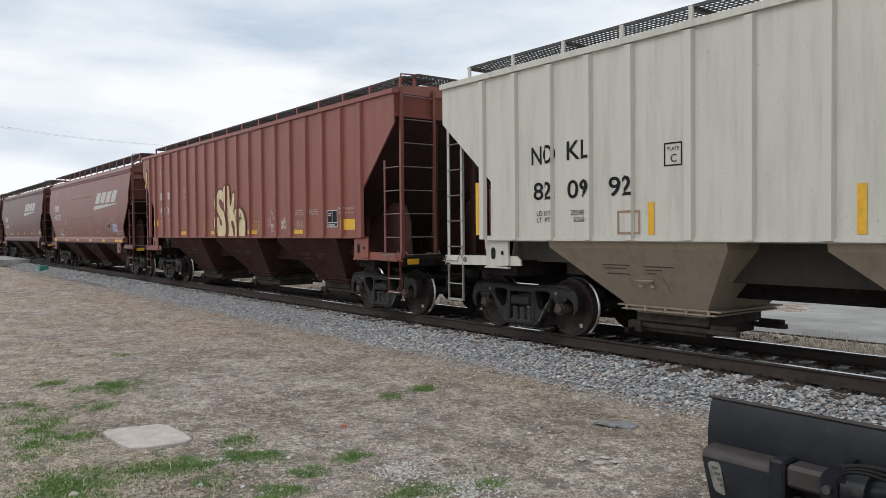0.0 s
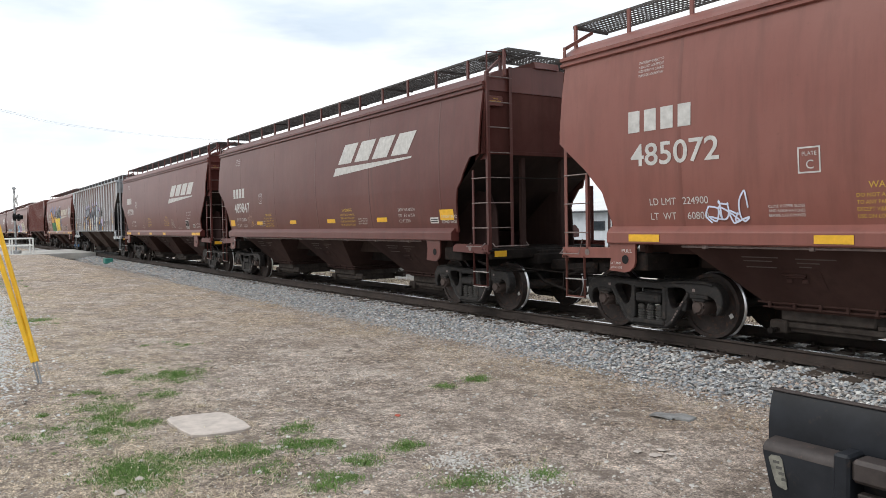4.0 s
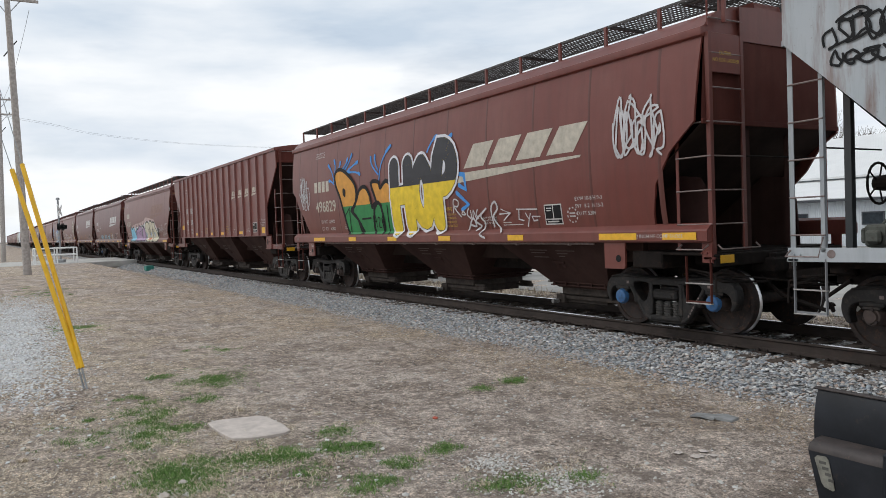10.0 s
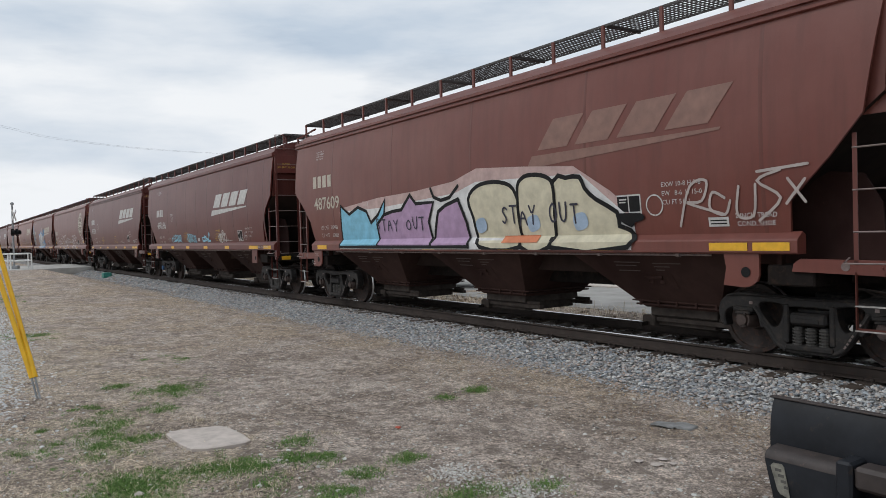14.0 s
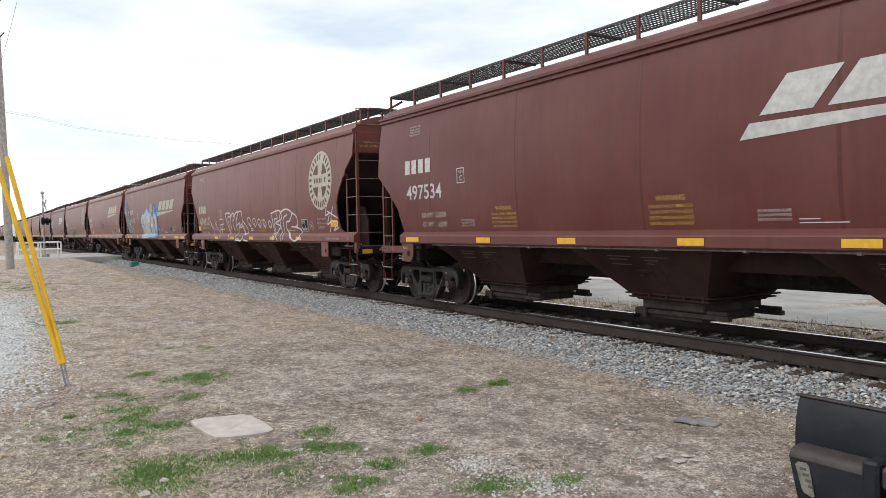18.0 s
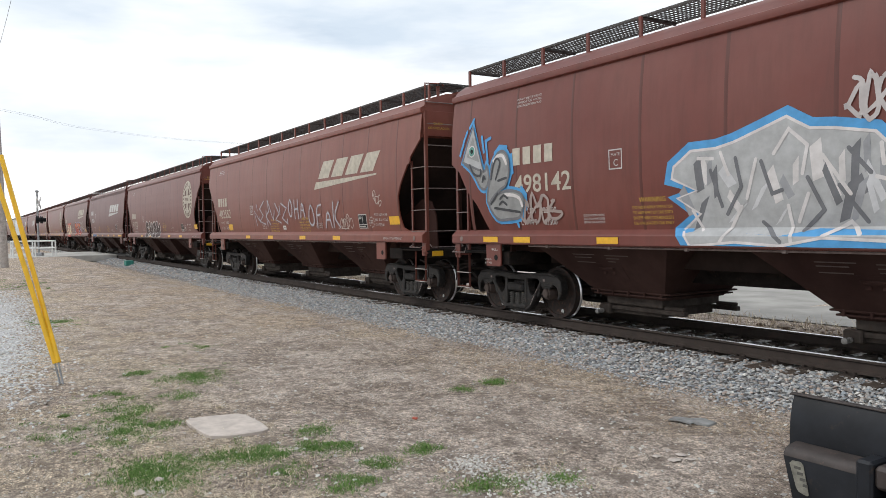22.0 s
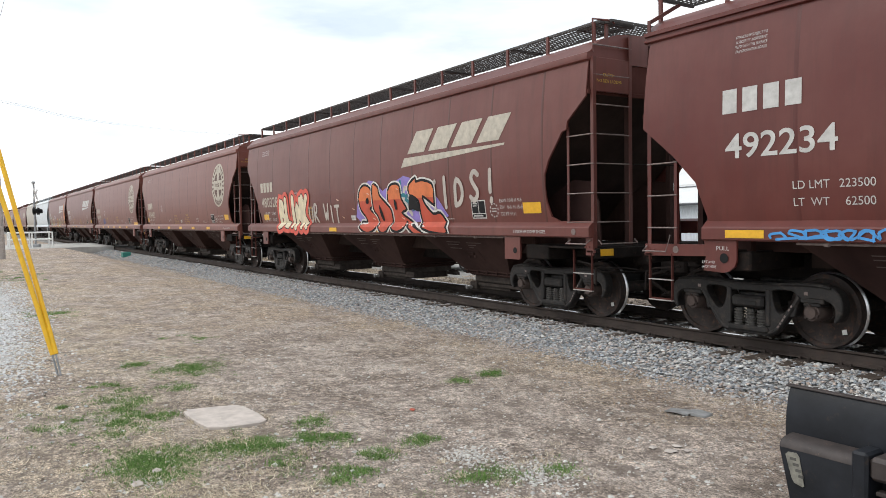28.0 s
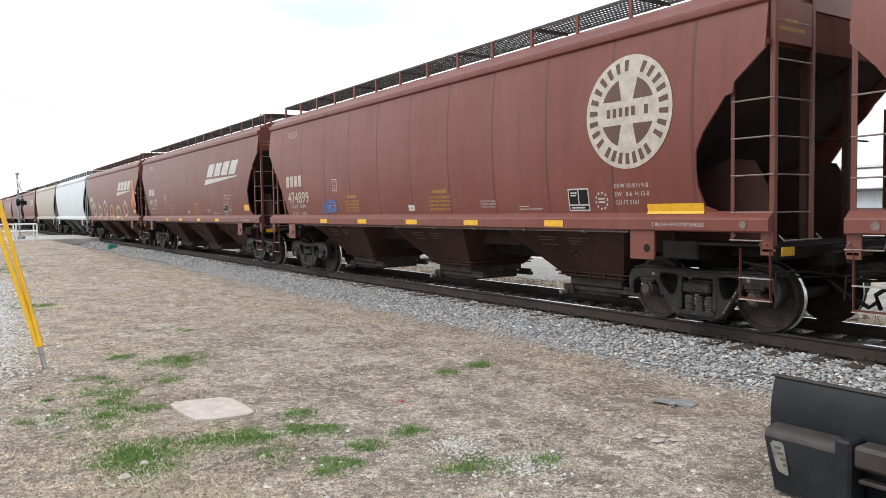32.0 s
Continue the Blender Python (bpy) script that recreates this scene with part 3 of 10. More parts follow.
def shell_mesh(kind):
    """Hopper body: thin side sheets cut to shape at the ends, slope sheets, end plates, floor."""
    k = KINDS[kind]
    s = Shape()
    zz = sorted(set(k["levels"]) | {p[0] for p in k["left"] + k["right"] if k["levels"][0] <= p[0] <= k["levels"][-1]})
    for sy in (-1, 1):
        left, right = (k["left"], k["right"]) if sy < 0 else (k["right"], k["left"])
        outer, inner = [], []
        for z in zz:
            a = k["xl"] + float(np.interp(z, [p[0] for p in left], [p[1] for p in left]))
            b = k["xr"] - float(np.interp(z, [p[0] for p in right], [p[1] for p in right]))
            y = side_y(kind, z)
            outer += [(a, sy * y, z), (b, sy * y, z)]
            inner += [(a, sy * (y - 0.035), z), (b, sy * (y - 0.035), z)]
        n = len(outer)
        fs = []
        for i in range(0, n - 2, 2):
            fs += [(i, i + 1, i + 3, i + 2), (n + i, n + i + 1, n + i + 3, n + i + 2), (i, i + 2, n + i + 2, n + i), (i + 1, i + 3, n + i + 3, n + i + 1)]
        fs += [(0, 1, n + 1, n), (n - 2, n - 1, 2 * n - 1, 2 * n - 2)]
        s.add(outer + inner, fs)
    return s.mesh("shell", [CAR_PAINT], k["smooth"], weld=True)


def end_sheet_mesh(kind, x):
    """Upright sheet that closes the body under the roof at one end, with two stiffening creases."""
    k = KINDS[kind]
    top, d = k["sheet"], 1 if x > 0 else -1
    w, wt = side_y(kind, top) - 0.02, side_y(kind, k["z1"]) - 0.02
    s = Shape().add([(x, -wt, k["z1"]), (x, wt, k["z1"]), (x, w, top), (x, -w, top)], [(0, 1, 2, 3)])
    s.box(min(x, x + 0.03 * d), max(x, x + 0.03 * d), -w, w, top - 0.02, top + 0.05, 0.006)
    return s.mesh("end_sheet", [MATTE_PAINT])


def seam_mesh():
    """Vertical weld line down a smooth side: a broad, very shallow ridge."""
    zs = SMOOTH_LEVELS
    prof = ((-0.05, -0.003), (-0.018, 0.0015), (0, 0.003), (0.018, 0.0015), (0.05, -0.003))
    v = [(dx, -smooth_side(z) - dy, z) for z in zs for dx, dy in prof]
    s = Shape().add(v, [(5 * i + j, 5 * i + j + 1, 5 * i + j + 6, 5 * i + j + 5) for i in range(len(zs) - 1) for j in range(4)])
    return s.mesh("weld_seam", [CAR_PAINT], True)


def slope_mesh(kind):
    """Sloping end sheets and the floor between them."""
    k = KINDS[kind]
    s = Shape()
    top, low, run = k["sheet"], k["z0"], 2.0 + 0.3 * (k["sheet"] - 3.0)
    w, w2 = side_y(kind, top) - 0.022, side_y(kind, low) - 0.022
    for xe, d in ((k["xl"], -1), (k["xr"], 1)):
        xi = xe - d * run
        s.add([(xe, w, top), (xe, -w, top), (xi, w2, low), (xi, -w2, low)], [(1, 0, 2, 3)])
    s.add([(k["xl"] + run, -w2, low), (k["xr"] - run, -w2, low), (k["xr"] - run, w2, low), (k["xl"] + run, w2, low)], [(0, 1, 2, 3)])
    # added plates, not seen parts: dark fill where only shade shows between bays
    for y in (-0.72, 0.72):
        s.box(k["xl"] + run, k["xr"] - run, y - 0.01, y + 0.01, 0.98, low - 0.005)
    return s.mesh("slope_sheet", [MATTE_PAINT])


def roof_mesh(kind):
    """Roof sheet with its eave trim."""
    k = KINDS[kind]
    s = Shape()
    z, w = k["z1"], side_y(kind, k["z1"])
    if k["plain_eave"]:
        sec = [(w + 0.02, z - 0.03), (w + 0.05, z - 0.01), (w + 0.06, z + 0.04), (w + 0.05, z + 0.09), (w - 0.02, z + 0.12), (w - 0.10, z + 0.22), (w - 0.28, z + 0.33), (w - 0.6, z + 0.42), (0.35, z + 0.47)]
    elif k["smooth"]:
        sec = [(w + 0.02, z - 0.03), (w + 0.045, z - 0.015), (w + 0.045, z + 0.02), (w + 0.008, z + 0.03), (w + 0.008, z + 0.055), (w + 0.05, z + 0.065), (w + 0.05, z + 0.115), (w - 0.02, z + 0.135), (w - 0.10, z + 0.22), (w - 0.28, z + 0.33), (w - 0.6, z + 0.42), (0.35, z + 0.47)]
    else:
        sec = [(w + 0.05, z - 0.02), (w + 0.05, z + 0.07), (w - 0.02, z + 0.09), (w - 0.5, z + 0.16), (0.4, z + 0.22)]
    full = [(-y, q) for y, q in sec] + [(y, q) for y, q in reversed(sec)]
    n = len(full)
    x0, x1 = k["xl"] - 0.02, k["xr"] + 0.02
    vs = [(x, y, q) for x in (x0, x1) for y, q in full]
    fs = [(i, i + 1, n + i + 1, n + i) for i in range(n - 1)] + [tuple(range(n)), tuple(reversed(range(n, 2 * n))), (0, n, 2 * n - 1, n - 1)]
    s.add(vs, fs)
    return s.mesh("roof", [CAR_PAINT], True)


def bay_mesh(z0, smooth):
    """One discharge bay: a funnel from the side sill to the outlet, with seam flanges, a door plate and the vibrator bracket."""
    s = Shape()
    top, bot = 1.50, 0.66 if smooth else 0.56
    a = [(-top, -1.47, z0), (top, -1.47, z0), (top, 1.47, z0), (-top, 1.47, z0)]
    m = [(-top, -1.44, z0 - 0.10), (top, -1.44, z0 - 0.10), (top, 1.44, z0 - 0.10), (-top, 1.44, z0 - 0.10)]
    b = [(0.14 - bot, -0.70, 0.47), (0.14 + bot, -0.70, 0.47), (0.14 + bot, 0.70, 0.47), (0.14 - bot, 0.70, 0.47)]
    s.add(a + m + b, [(i, (i + 1) % 4, 4 + (i + 1) % 4, 4 + i) for i in range(4)] + [(4 + i, 4 + (i + 1) % 4, 8 + (i + 1) % 4, 8 + i) for i in range(4)] + [(0, 1, 2, 3), (8, 9, 10, 11)])
    for x, z in ((0.78, 0.52), (0.86, 0.575)):                                    # flanges round the outlet
        s.box(0.14 - x, 0.14 + x, -0.80, 0.80, z - 0.012, z + 0.012, 0.004)
    for i in range(5):                                                            # bolt lugs on the flange
        s.box(-0.56 + 0.34 * i, -0.52 + 0.34 * i, -0.815, -0.78, 0.505, 0.59, 0.006)
    y = bay_y(0.95, z0)
    lean = (1.44 - 0.70) / (z0 - 0.57)
    plate = [(-0.34, -bay_y(0.80, z0) - 0.008, 0.80), (0.34, -bay_y(0.80, z0) - 0.008, 0.80), (0.34, -bay_y(1.04, z0) - 0.008, 1.04), (-0.34, -bay_y(1.04, z0) - 0.008, 1.04)]
    s.add(plate + [(px, py + 0.02, pz) for px, py, pz in plate], [(0, 1, 2, 3), (0, 4, 5, 1), (1, 5, 6, 2), (2, 6, 7, 3), (3, 7, 4, 0)])
    s.box(-0.13, 0.13, -y - 0.035, -y + 0.03, 0.93, 1.0, 0.012)
    for x in (-0.10, 0.10):
        s.box(x - 0.04, x + 0.04, -y - 0.05 + 0.08 * lean, -y + 0.05 * lean, 0.86, 0.93, 0.012)
    s.tube([(-0.16, -y - 0.045, 0.97), (0.16, -y - 0.045, 0.97)], 0.014, 6)
    return s.mesh("hopper_bay", [MATTE_PAINT])


def bay_y(z, z0):
    """How far the near sheet of a bay stands out at height z."""
    return 1.44 + (0.70 - 1.44) * (z0 - 0.10 - z) / (z0 - 0.57)


def bay_type_mesh(z0):
    """Faint stencilled notes on the near sheet of a bay, as plain bars."""
    v, f = [], []
    for x, z, widths in ((-0.62, 1.18, (0.5, 0.4)), (0.10, 1.17, (0.5, 0.28, 0.16)), (-0.62, 1.05, (0.42,))):
        for i, w in enumerate(widths):
            za, zb = z - 0.05 * i, z - 0.05 * i + 0.015
            k = len(v)
            v += [(x, -bay_y(za, z0) - 0.004, za), (x + w, -bay_y(za, z0) - 0.004, za), (x + w, -bay_y(zb, z0) - 0.004, zb), (x, -bay_y(zb, z0) - 0.004, zb)]
            f.append((k, k + 1, k + 2, k + 3))
    me = bpy.data.meshes.new("bay_lettering")
    me.from_pydata(v, [], f)
    me.materials.append(FAINT)
    return me


def gate_mesh():
    """Outlet gate frame with its rails and rack."""
    s = Shape()
    s.box(-0.46, 0.74, -0.68, 0.68, 0.34, 0.49, 0.015)
    s.box(-0.38, 0.66, -0.62, 0.62, 0.19, 0.34, 0.01)
    for y in (-0.62, 0.62):
        s.box(-0.60, 1.15, y - 0.05, y + 0.05, 0.25, 0.32, 0.01)
        s.box(0.74, 1.12, y - 0.03, y + 0.03, 0.32, 0.38, 0.01)
    s.tube([(-0.48, -0.80, 0.22), (-0.48, 0.80, 0.22)], 0.03, 8)
    s.box(-0.60, -0.36, -0.72, -0.58, 0.17, 0.34, 0.02)
    return s.mesh("outlet_gate", [GATE])


def capstan_mesh():
    """Square-socketed crank end of the gate shaft."""
    s = Shape().lathe([(-0.04, 0.0), (-0.04, 0.020), (-0.034, 0.040), (0.0, 0.040), (0.010, 0.030), (0.06, 0.026), (0.06, 0.036), (0.10, 0.036)], 12, (-0.48, -0.86, 0.22))
    return s.mesh("capstan", [CAPSTAN], True)


def sill_mesh(kind):
    """Side sill channel."""
    k = KINDS[kind]
    s = Shape()
    if k["smooth"]:
        prof = [(1.465, 1.60), (1.565, 1.515), (1.580, 1.495), (1.580, 1.355), (1.555, 1.335), (1.40, 1.335), (1.40, 1.56)]
        x0, x1 = (k["xl"] + 1.0, k["xr"] - 0.98) if k["posts"] else (k["xl"] - 0.03, k["ladder"] - 0.01)
    else:
        prof = [(1.50, k["z0"] + 0.03), (1.60, k["z0"] + 0.03), (1.60, k["z0"] - 0.015), (1.56, k["z0"] - 0.03), (1.42, k["z0"] - 0.03), (1.42, k["z0"] + 0.02)]
        x0, x1 = k["xl"] + 1.2, k["xr"] - 1.2
    n = len(prof)
    s.add([(x, -y, z) for x in (x0, x1) for y, z in prof], [(i, (i + 1) % n, n + (i + 1) % n, n + i) for i in range(n)] + [tuple(range(n)), tuple(range(n, 2 * n))])
    return s.mesh("side_sill", [CAR_PAINT])


def rib_mesh(z0, z1):
    s = Shape()
    s.add([(-0.075, -1.57, z0), (-0.05, -1.635, z0), (0.05, -1.635, z0), (0.075, -1.57, z0), (-0.075, -1.57, z1), (-0.05, -1.635, z1 - 0.03), (0.05, -1.635, z1 - 0.03), (0.075, -1.57, z1)],
          [(0, 1, 5, 4), (1, 2, 6, 5), (2, 3, 7, 6), (0, 3, 2, 1), (4, 5, 6, 7)])
    return s.mesh("rib", [CAR_PAINT])


def walk_mesh(length):
    """Open steel running board: panels of thin bearing bars and cross bars with a border."""
    s = Shape()
    for i in range(9):
        y = -0.38 + i * 0.095
        t = 0.006 if i in (0, 8) else 0.0025
        s.box(-length / 2, length / 2, y - t, y + t, 0 if i in (0, 8) else 0.012, 0.035 if i in (0, 8) else 0.03)
    n = int(length / 0.075)
    for i in range(n + 1):
        x = -length / 2 + i * length / n
        s.box(x - 0.0055, x + 0.0055, -0.38, 0.38, 0.014, 0.028)
    m = max(1, int(length / 2.25))
    for i in range(m + 1):
        x = -length / 2 + i * length / m
        s.box(x - 0.02, x + 0.02, -0.38, 0.38, -0.02, 0.03)
    return s.mesh("grating", [GRATE])


def hatch_mesh(length):
    s = Shape()
    s.prism([(-length / 2, 0), (length / 2, 0), (length / 2 - 0.03, 0.12), (-length / 2 + 0.03, 0.12)], -0.3, 0.3)
    return s.mesh("hatch_cover", [CAR_PAINT])


def rounded(pts, n=5):
    """Closed smooth curve through a few points."""
    out, m = [], len(pts)
    for i in range(m):
        p0, p1, p2, p3 = (pts[(i + j - 1) % m] for j in range(4))
        for s in range(n):
            t = s / n
            out.append(tuple(0.5 * (2 * b + (c - a) * t + (2 * a - 5 * b + 4 * c - d) * t * t + (3 * b - a - 3 * c + d) * t ** 3) for a, b, c, d in zip(p0, p1, p2, p3)))
    return out


def ribbon(s, pts, widths, y0, y1, steps=4):
    """A cast member that follows a smooth line in (x, z), with its own width at each point."""
    line = []
    m = len(pts)
    for i in range(m - 1):
        p0, p1, p2, p3 = pts[max(0, i - 1)], pts[i], pts[i + 1], pts[min(m - 1, i + 2)]
        for q in range(steps + (i == m - 2)):
            t = q / steps
            co = [0.5 * (2 * b + (c - a) * t + (2 * a - 5 * b + 4 * c - d) * t * t + (3 * b - a - 3 * c + d) * t ** 3) for a, b, c, d in zip(p0, p1, p2, p3)]
            line.append((co[0], co[1], widths[i] + (widths[i + 1] - widths[i]) * t))
    left, right = [], []
    for i, (x, z, w) in enumerate(line):
        a, b = line[max(0, i - 1)], line[min(len(line) - 1, i + 1)]
        d = math.hypot(b[0] - a[0], b[1] - a[1])
        nx, nz = -(b[1] - a[1]) / d, (b[0] - a[0]) / d
        left.append((x + nx * w / 2, z + nz * w / 2))
        right.append((x - nx * w / 2, z - nz * w / 2))
    n = len(line)
    c = 0.018
    vs = []
    for (lx, lz), (rx, rz) in zip(left, right):
        k = c / max(0.03, math.hypot(lx - rx, lz - rz))
        ix, iz = (rx - lx) * k, (rz - lz) * k
        vs += [(lx + ix, y0, lz + iz), (rx - ix, y0, rz - iz), (rx, y0 + c, rz), (rx, y1 - c, rz), (rx - ix, y1, rz - iz), (lx + ix, y1, lz + iz), (lx, y1 - c, lz), (lx, y0 + c, lz)]
    fs = [(8 * i + e, 8 * i + (e + 1) % 8, 8 * i + 8 + (e + 1) % 8, 8 * i + 8 + e) for i in range(n - 1) for e in range(8)]
    fs += [tuple(range(8)), tuple(range(8 * n - 8, 8 * n))]
    s.add(vs, fs)


def plate_with_holes(s, outer, holes, y0, y1, c=0.014):
    """Cast plate in xz with rounded-off edges and windows, from y0 (outside) to y1."""
    rings = [rounded(outer, 3)] + [rounded(h, 3) for h in holes]

    def inset(ring, d):
        out, n = [], len(ring)
        area = sum(ring[i][0] * ring[(i + 1) % n][1] - ring[(i + 1) % n][0] * ring[i][1] for i in range(n))
        for i in range(n):
            a, b = ring[i - 1], ring[(i + 1) % n]
            tx, tz = b[0] - a[0], b[1] - a[1]
            q = math.hypot(tx, tz) or 1.0
            k = d if area > 0 else -d
            out.append((ring[i][0] - tz / q * k, ring[i][1] + tx / q * k))
        return out

    faces_xz = [inset(rings[0], c)] + [inset(h, -c) for h in rings[1:]]
    flat = [p for ring in faces_xz for p in ring]
    tris = tessellate_polygon([[Vector((x, z, 0)) for x, z in ring] for ring in faces_xz])
    s.add([(x, y0, z) for x, z in flat], [tuple(t) for t in tris])
    s.add([(x, y1, z) for x, z in flat], [tuple(t) for t in tris])
    for wall, face in zip(rings, faces_xz):
        n = len(wall)
        rows = [[(x, y0, z) for x, z in face], [(x, y0 + c, z) for x, z in wall], [(x, y1 - c, z) for x, z in wall], [(x, y1, z) for x, z in face]]
        s.add([p for r in rows for p in r], [(r * n + i, r * n + (i + 1) % n, (r + 1) * n + (i + 1) % n, (r + 1) * n + i) for r in range(3) for i in range(n)])


def side_frame_mesh():
    """Cast truck side frame: level top chord, sloping tension members, columns, two three-cornered windows and the spring window, bearing jaws."""
    s = Shape()
    half = [(0.0, 0.785), (0.45, 0.795), (0.85, 0.815), (1.08, 0.79), (1.22, 0.70), (1.265, 0.56), (1.245, 0.44), (1.19, 0.36), (1.15, 0.37), (1.17, 0.46), (1.14, 0.56), (1.05, 0.61), (0.90, 0.62), (0.76, 0.60),
            (0.69, 0.53), (0.66, 0.40), (0.62, 0.37), (0.57, 0.38), (0.48, 0.27), (0.38, 0.15), (0.30, 0.10), (0.0, 0.095)]
    outer = half + [(-x, z) for x, z in reversed(half[1:-1])]
    window = [(0.35, 0.68), (0.44, 0.70), (0.60, 0.70), (0.66, 0.66), (0.64, 0.58), (0.53, 0.44), (0.46, 0.40), (0.40, 0.43), (0.36, 0.52), (0.34, 0.62)]
    centre = [(-0.25, 0.66), (0.25, 0.66), (0.255, 0.60), (0.25, 0.40), (0.265, 0.24), (0.25, 0.205), (-0.25, 0.205), (-0.265, 0.24), (-0.25, 0.40), (-0.255, 0.60)]
    plate_with_holes(s, outer, [window, [(-x, z) for x, z in reversed(window)], centre], -0.085, 0.085)
    for d in (-1, 1):
        ribbon(s, [(d * 0.72, 0.64), (d * 0.55, 0.38), (d * 0.42, 0.20), (d * 0.30, 0.135)], [0.06, 0.06, 0.06, 0.05], -0.105, -0.05, 3)
        s.box(d * 0.89 - 0.15, d * 0.89 + 0.15, -0.10, 0.10, 0.565, 0.625, 0.015)       # bearing adapter
        s.box(d * 0.89 - 0.11, d * 0.89 + 0.11, -0.11, 0.11, 0.53, 0.57, 0.012)
        s.box(d * 0.29 - 0.035, d * 0.29 + 0.035, -0.10, -0.06, 0.22, 0.70, 0.012)      # column guide
    ribbon(s, [(-1.12, 0.765), (-0.85, 0.79), (0, 0.765), (0.85, 0.79), (1.12, 0.765)], [0.03, 0.035, 0.03, 0.035, 0.03], -0.115, -0.06, 4)
    s.box(-0.30, 0.30, -0.12, 0.12, 0.13, 0.205, 0.02)                                   # spring seat
    s.box(-0.235, 0.235, -0.125, 0.125, 0.45, 0.60, 0.03)                                # bolster end
    s.box(-0.15, 0.15, -0.135, -0.115, 0.475, 0.535, 0.008)
    return s.mesh("side_frame", [TRUCK])


def frame_type_mesh():
    """Stencilled marks up one tension member and at the journals, as plain bars."""
    s = Shape()
    for i in range(7):
        x, z = 0.445 + 0.030 * i, 0.235 + 0.046 * i
        w = (0.018, 0.012, 0.02, 0.016, 0.0, 0.018, 0.014)[i]
        if w:
            s.beam((x - w * 0.55, -0.107, z - w * 0.84), (x + w * 0.55, -0.107, z + w * 0.84), 0.004, 0.022, up=(0.84, 0, -0.55))
    for x in (-0.80, 0.78):
        s.box(x, x + 0.05, -0.089, -0.086, 0.665, 0.705)
    return s.mesh("frame_lettering", [RUNG])


def spring_mesh():
    s = Shape()
    prof, z = [(0.0, 0.04)], 0.0
    for i in range(6):
        prof += [(i * 0.037 + 0.004, 0.072), (i * 0.037 + 0.022, 0.072), (i * 0.037 + 0.026, 0.052), (i * 0.037 + 0.036, 0.052)]
    prof.append((0.226, 0.04))
    s.lathe(prof, 12, (0, 0, 0.20), "z")
    return s.mesh("spring", [SPRING])


def wheelset_mesh():
    """Two wheels on an axle with bearing caps, turning about y."""
    s = Shape()
    for side in (-1, 1):
        prof = [(0.678, 0.0), (0.678, 0.38), (0.678, 0.482), (0.700, 0.484), (0.715, 0.462), (0.823, RADIUS), (0.823, 0.405), (0.800, 0.395), (0.770, 0.30), (0.775, 0.16), (0.83, 0.13), (0.83, 0.0)]
        mats = [0, 0, 1, 1, 0, 0, 0, 0, 0, 0, 0]
        s.lathe([(side * a, r) for a, r in prof], 40, (0, 0, 0), "y", mats)
        cap = [(0.84, 0.0), (0.84, 0.115), (1.07, 0.115), (1.10, 0.10), (1.10, 0.078), (1.135, 0.07), (1.135, 0.0)]
        s.lathe([(side * a, r) for a, r in cap], 16, (0, 0, 0), "y", [2] * 6)
        for k in range(3):
            a = k * 2.0944
            s.lathe([(side * 1.10, 0), (side * 1.10, 0.02), (side * 1.13, 0.02), (side * 1.13, 0)], 6, (0.085 * math.sin(a), 0, 0.085 * math.cos(a)), "y", [0] * 3)
    s.lathe([(-0.7, 0.09), (0.7, 0.09)], 12)
    s.box(0.16, 0.22, -0.806, -0.802, -0.31, -0.25, 0, 3)
    return s.mesh("wheelset", [WHEEL, TREAD, CAP_RUST, WHITE], True)


def bolster_mesh():
    s = Shape()
    s.box(-0.22, 0.22, -0.98, 0.98, 0.42, 0.66, 0.03)
    s.box(-0.35, 0.35, -0.35, 0.35, 0.66, 0.80, 0.03)
    for d in (-1, 1):
        s.beam((d * 0.42, -0.75, 0.42), (d * 0.42, 0.75, 0.42), 0.08, 0.1)
        s.box(d * 0.42 - 0.05, d * 0.42 + 0.05, -0.80, -0.66, 0.32, 0.55, 0.02)
    return s.mesh("bolster", [TRUCK])


WHEELS = []


def add_truck(car, x, keyed):
    truck = put("truck", cached("bolster", bolster_mesh), car, "black cast steel truck", pose(x, 0, 0))
    for y in (-1.0, 1.0):
        side = put("side_frame", cached("side_frame", side_frame_mesh), truck, at=pose(0, y, 0))
        if y < 0:
            put("frame_lettering", cached("frame_lettering", frame_type_mesh), side, "pale stencilled marks")
        for dx in (-0.17, 0.0, 0.17):
            put("spring", cached("spring", spring_mesh), truck, at=pose(dx, y * 1.02, 0))
    for dx in (-AXLE, AXLE):
        w = put("wheelset", cached("wheelset", wheelset_mesh), truck, "rusty steel wheels with bright worn treads", pose(dx, 0, RADIUS))
        if keyed:
            WHEELS.append((w, dx))


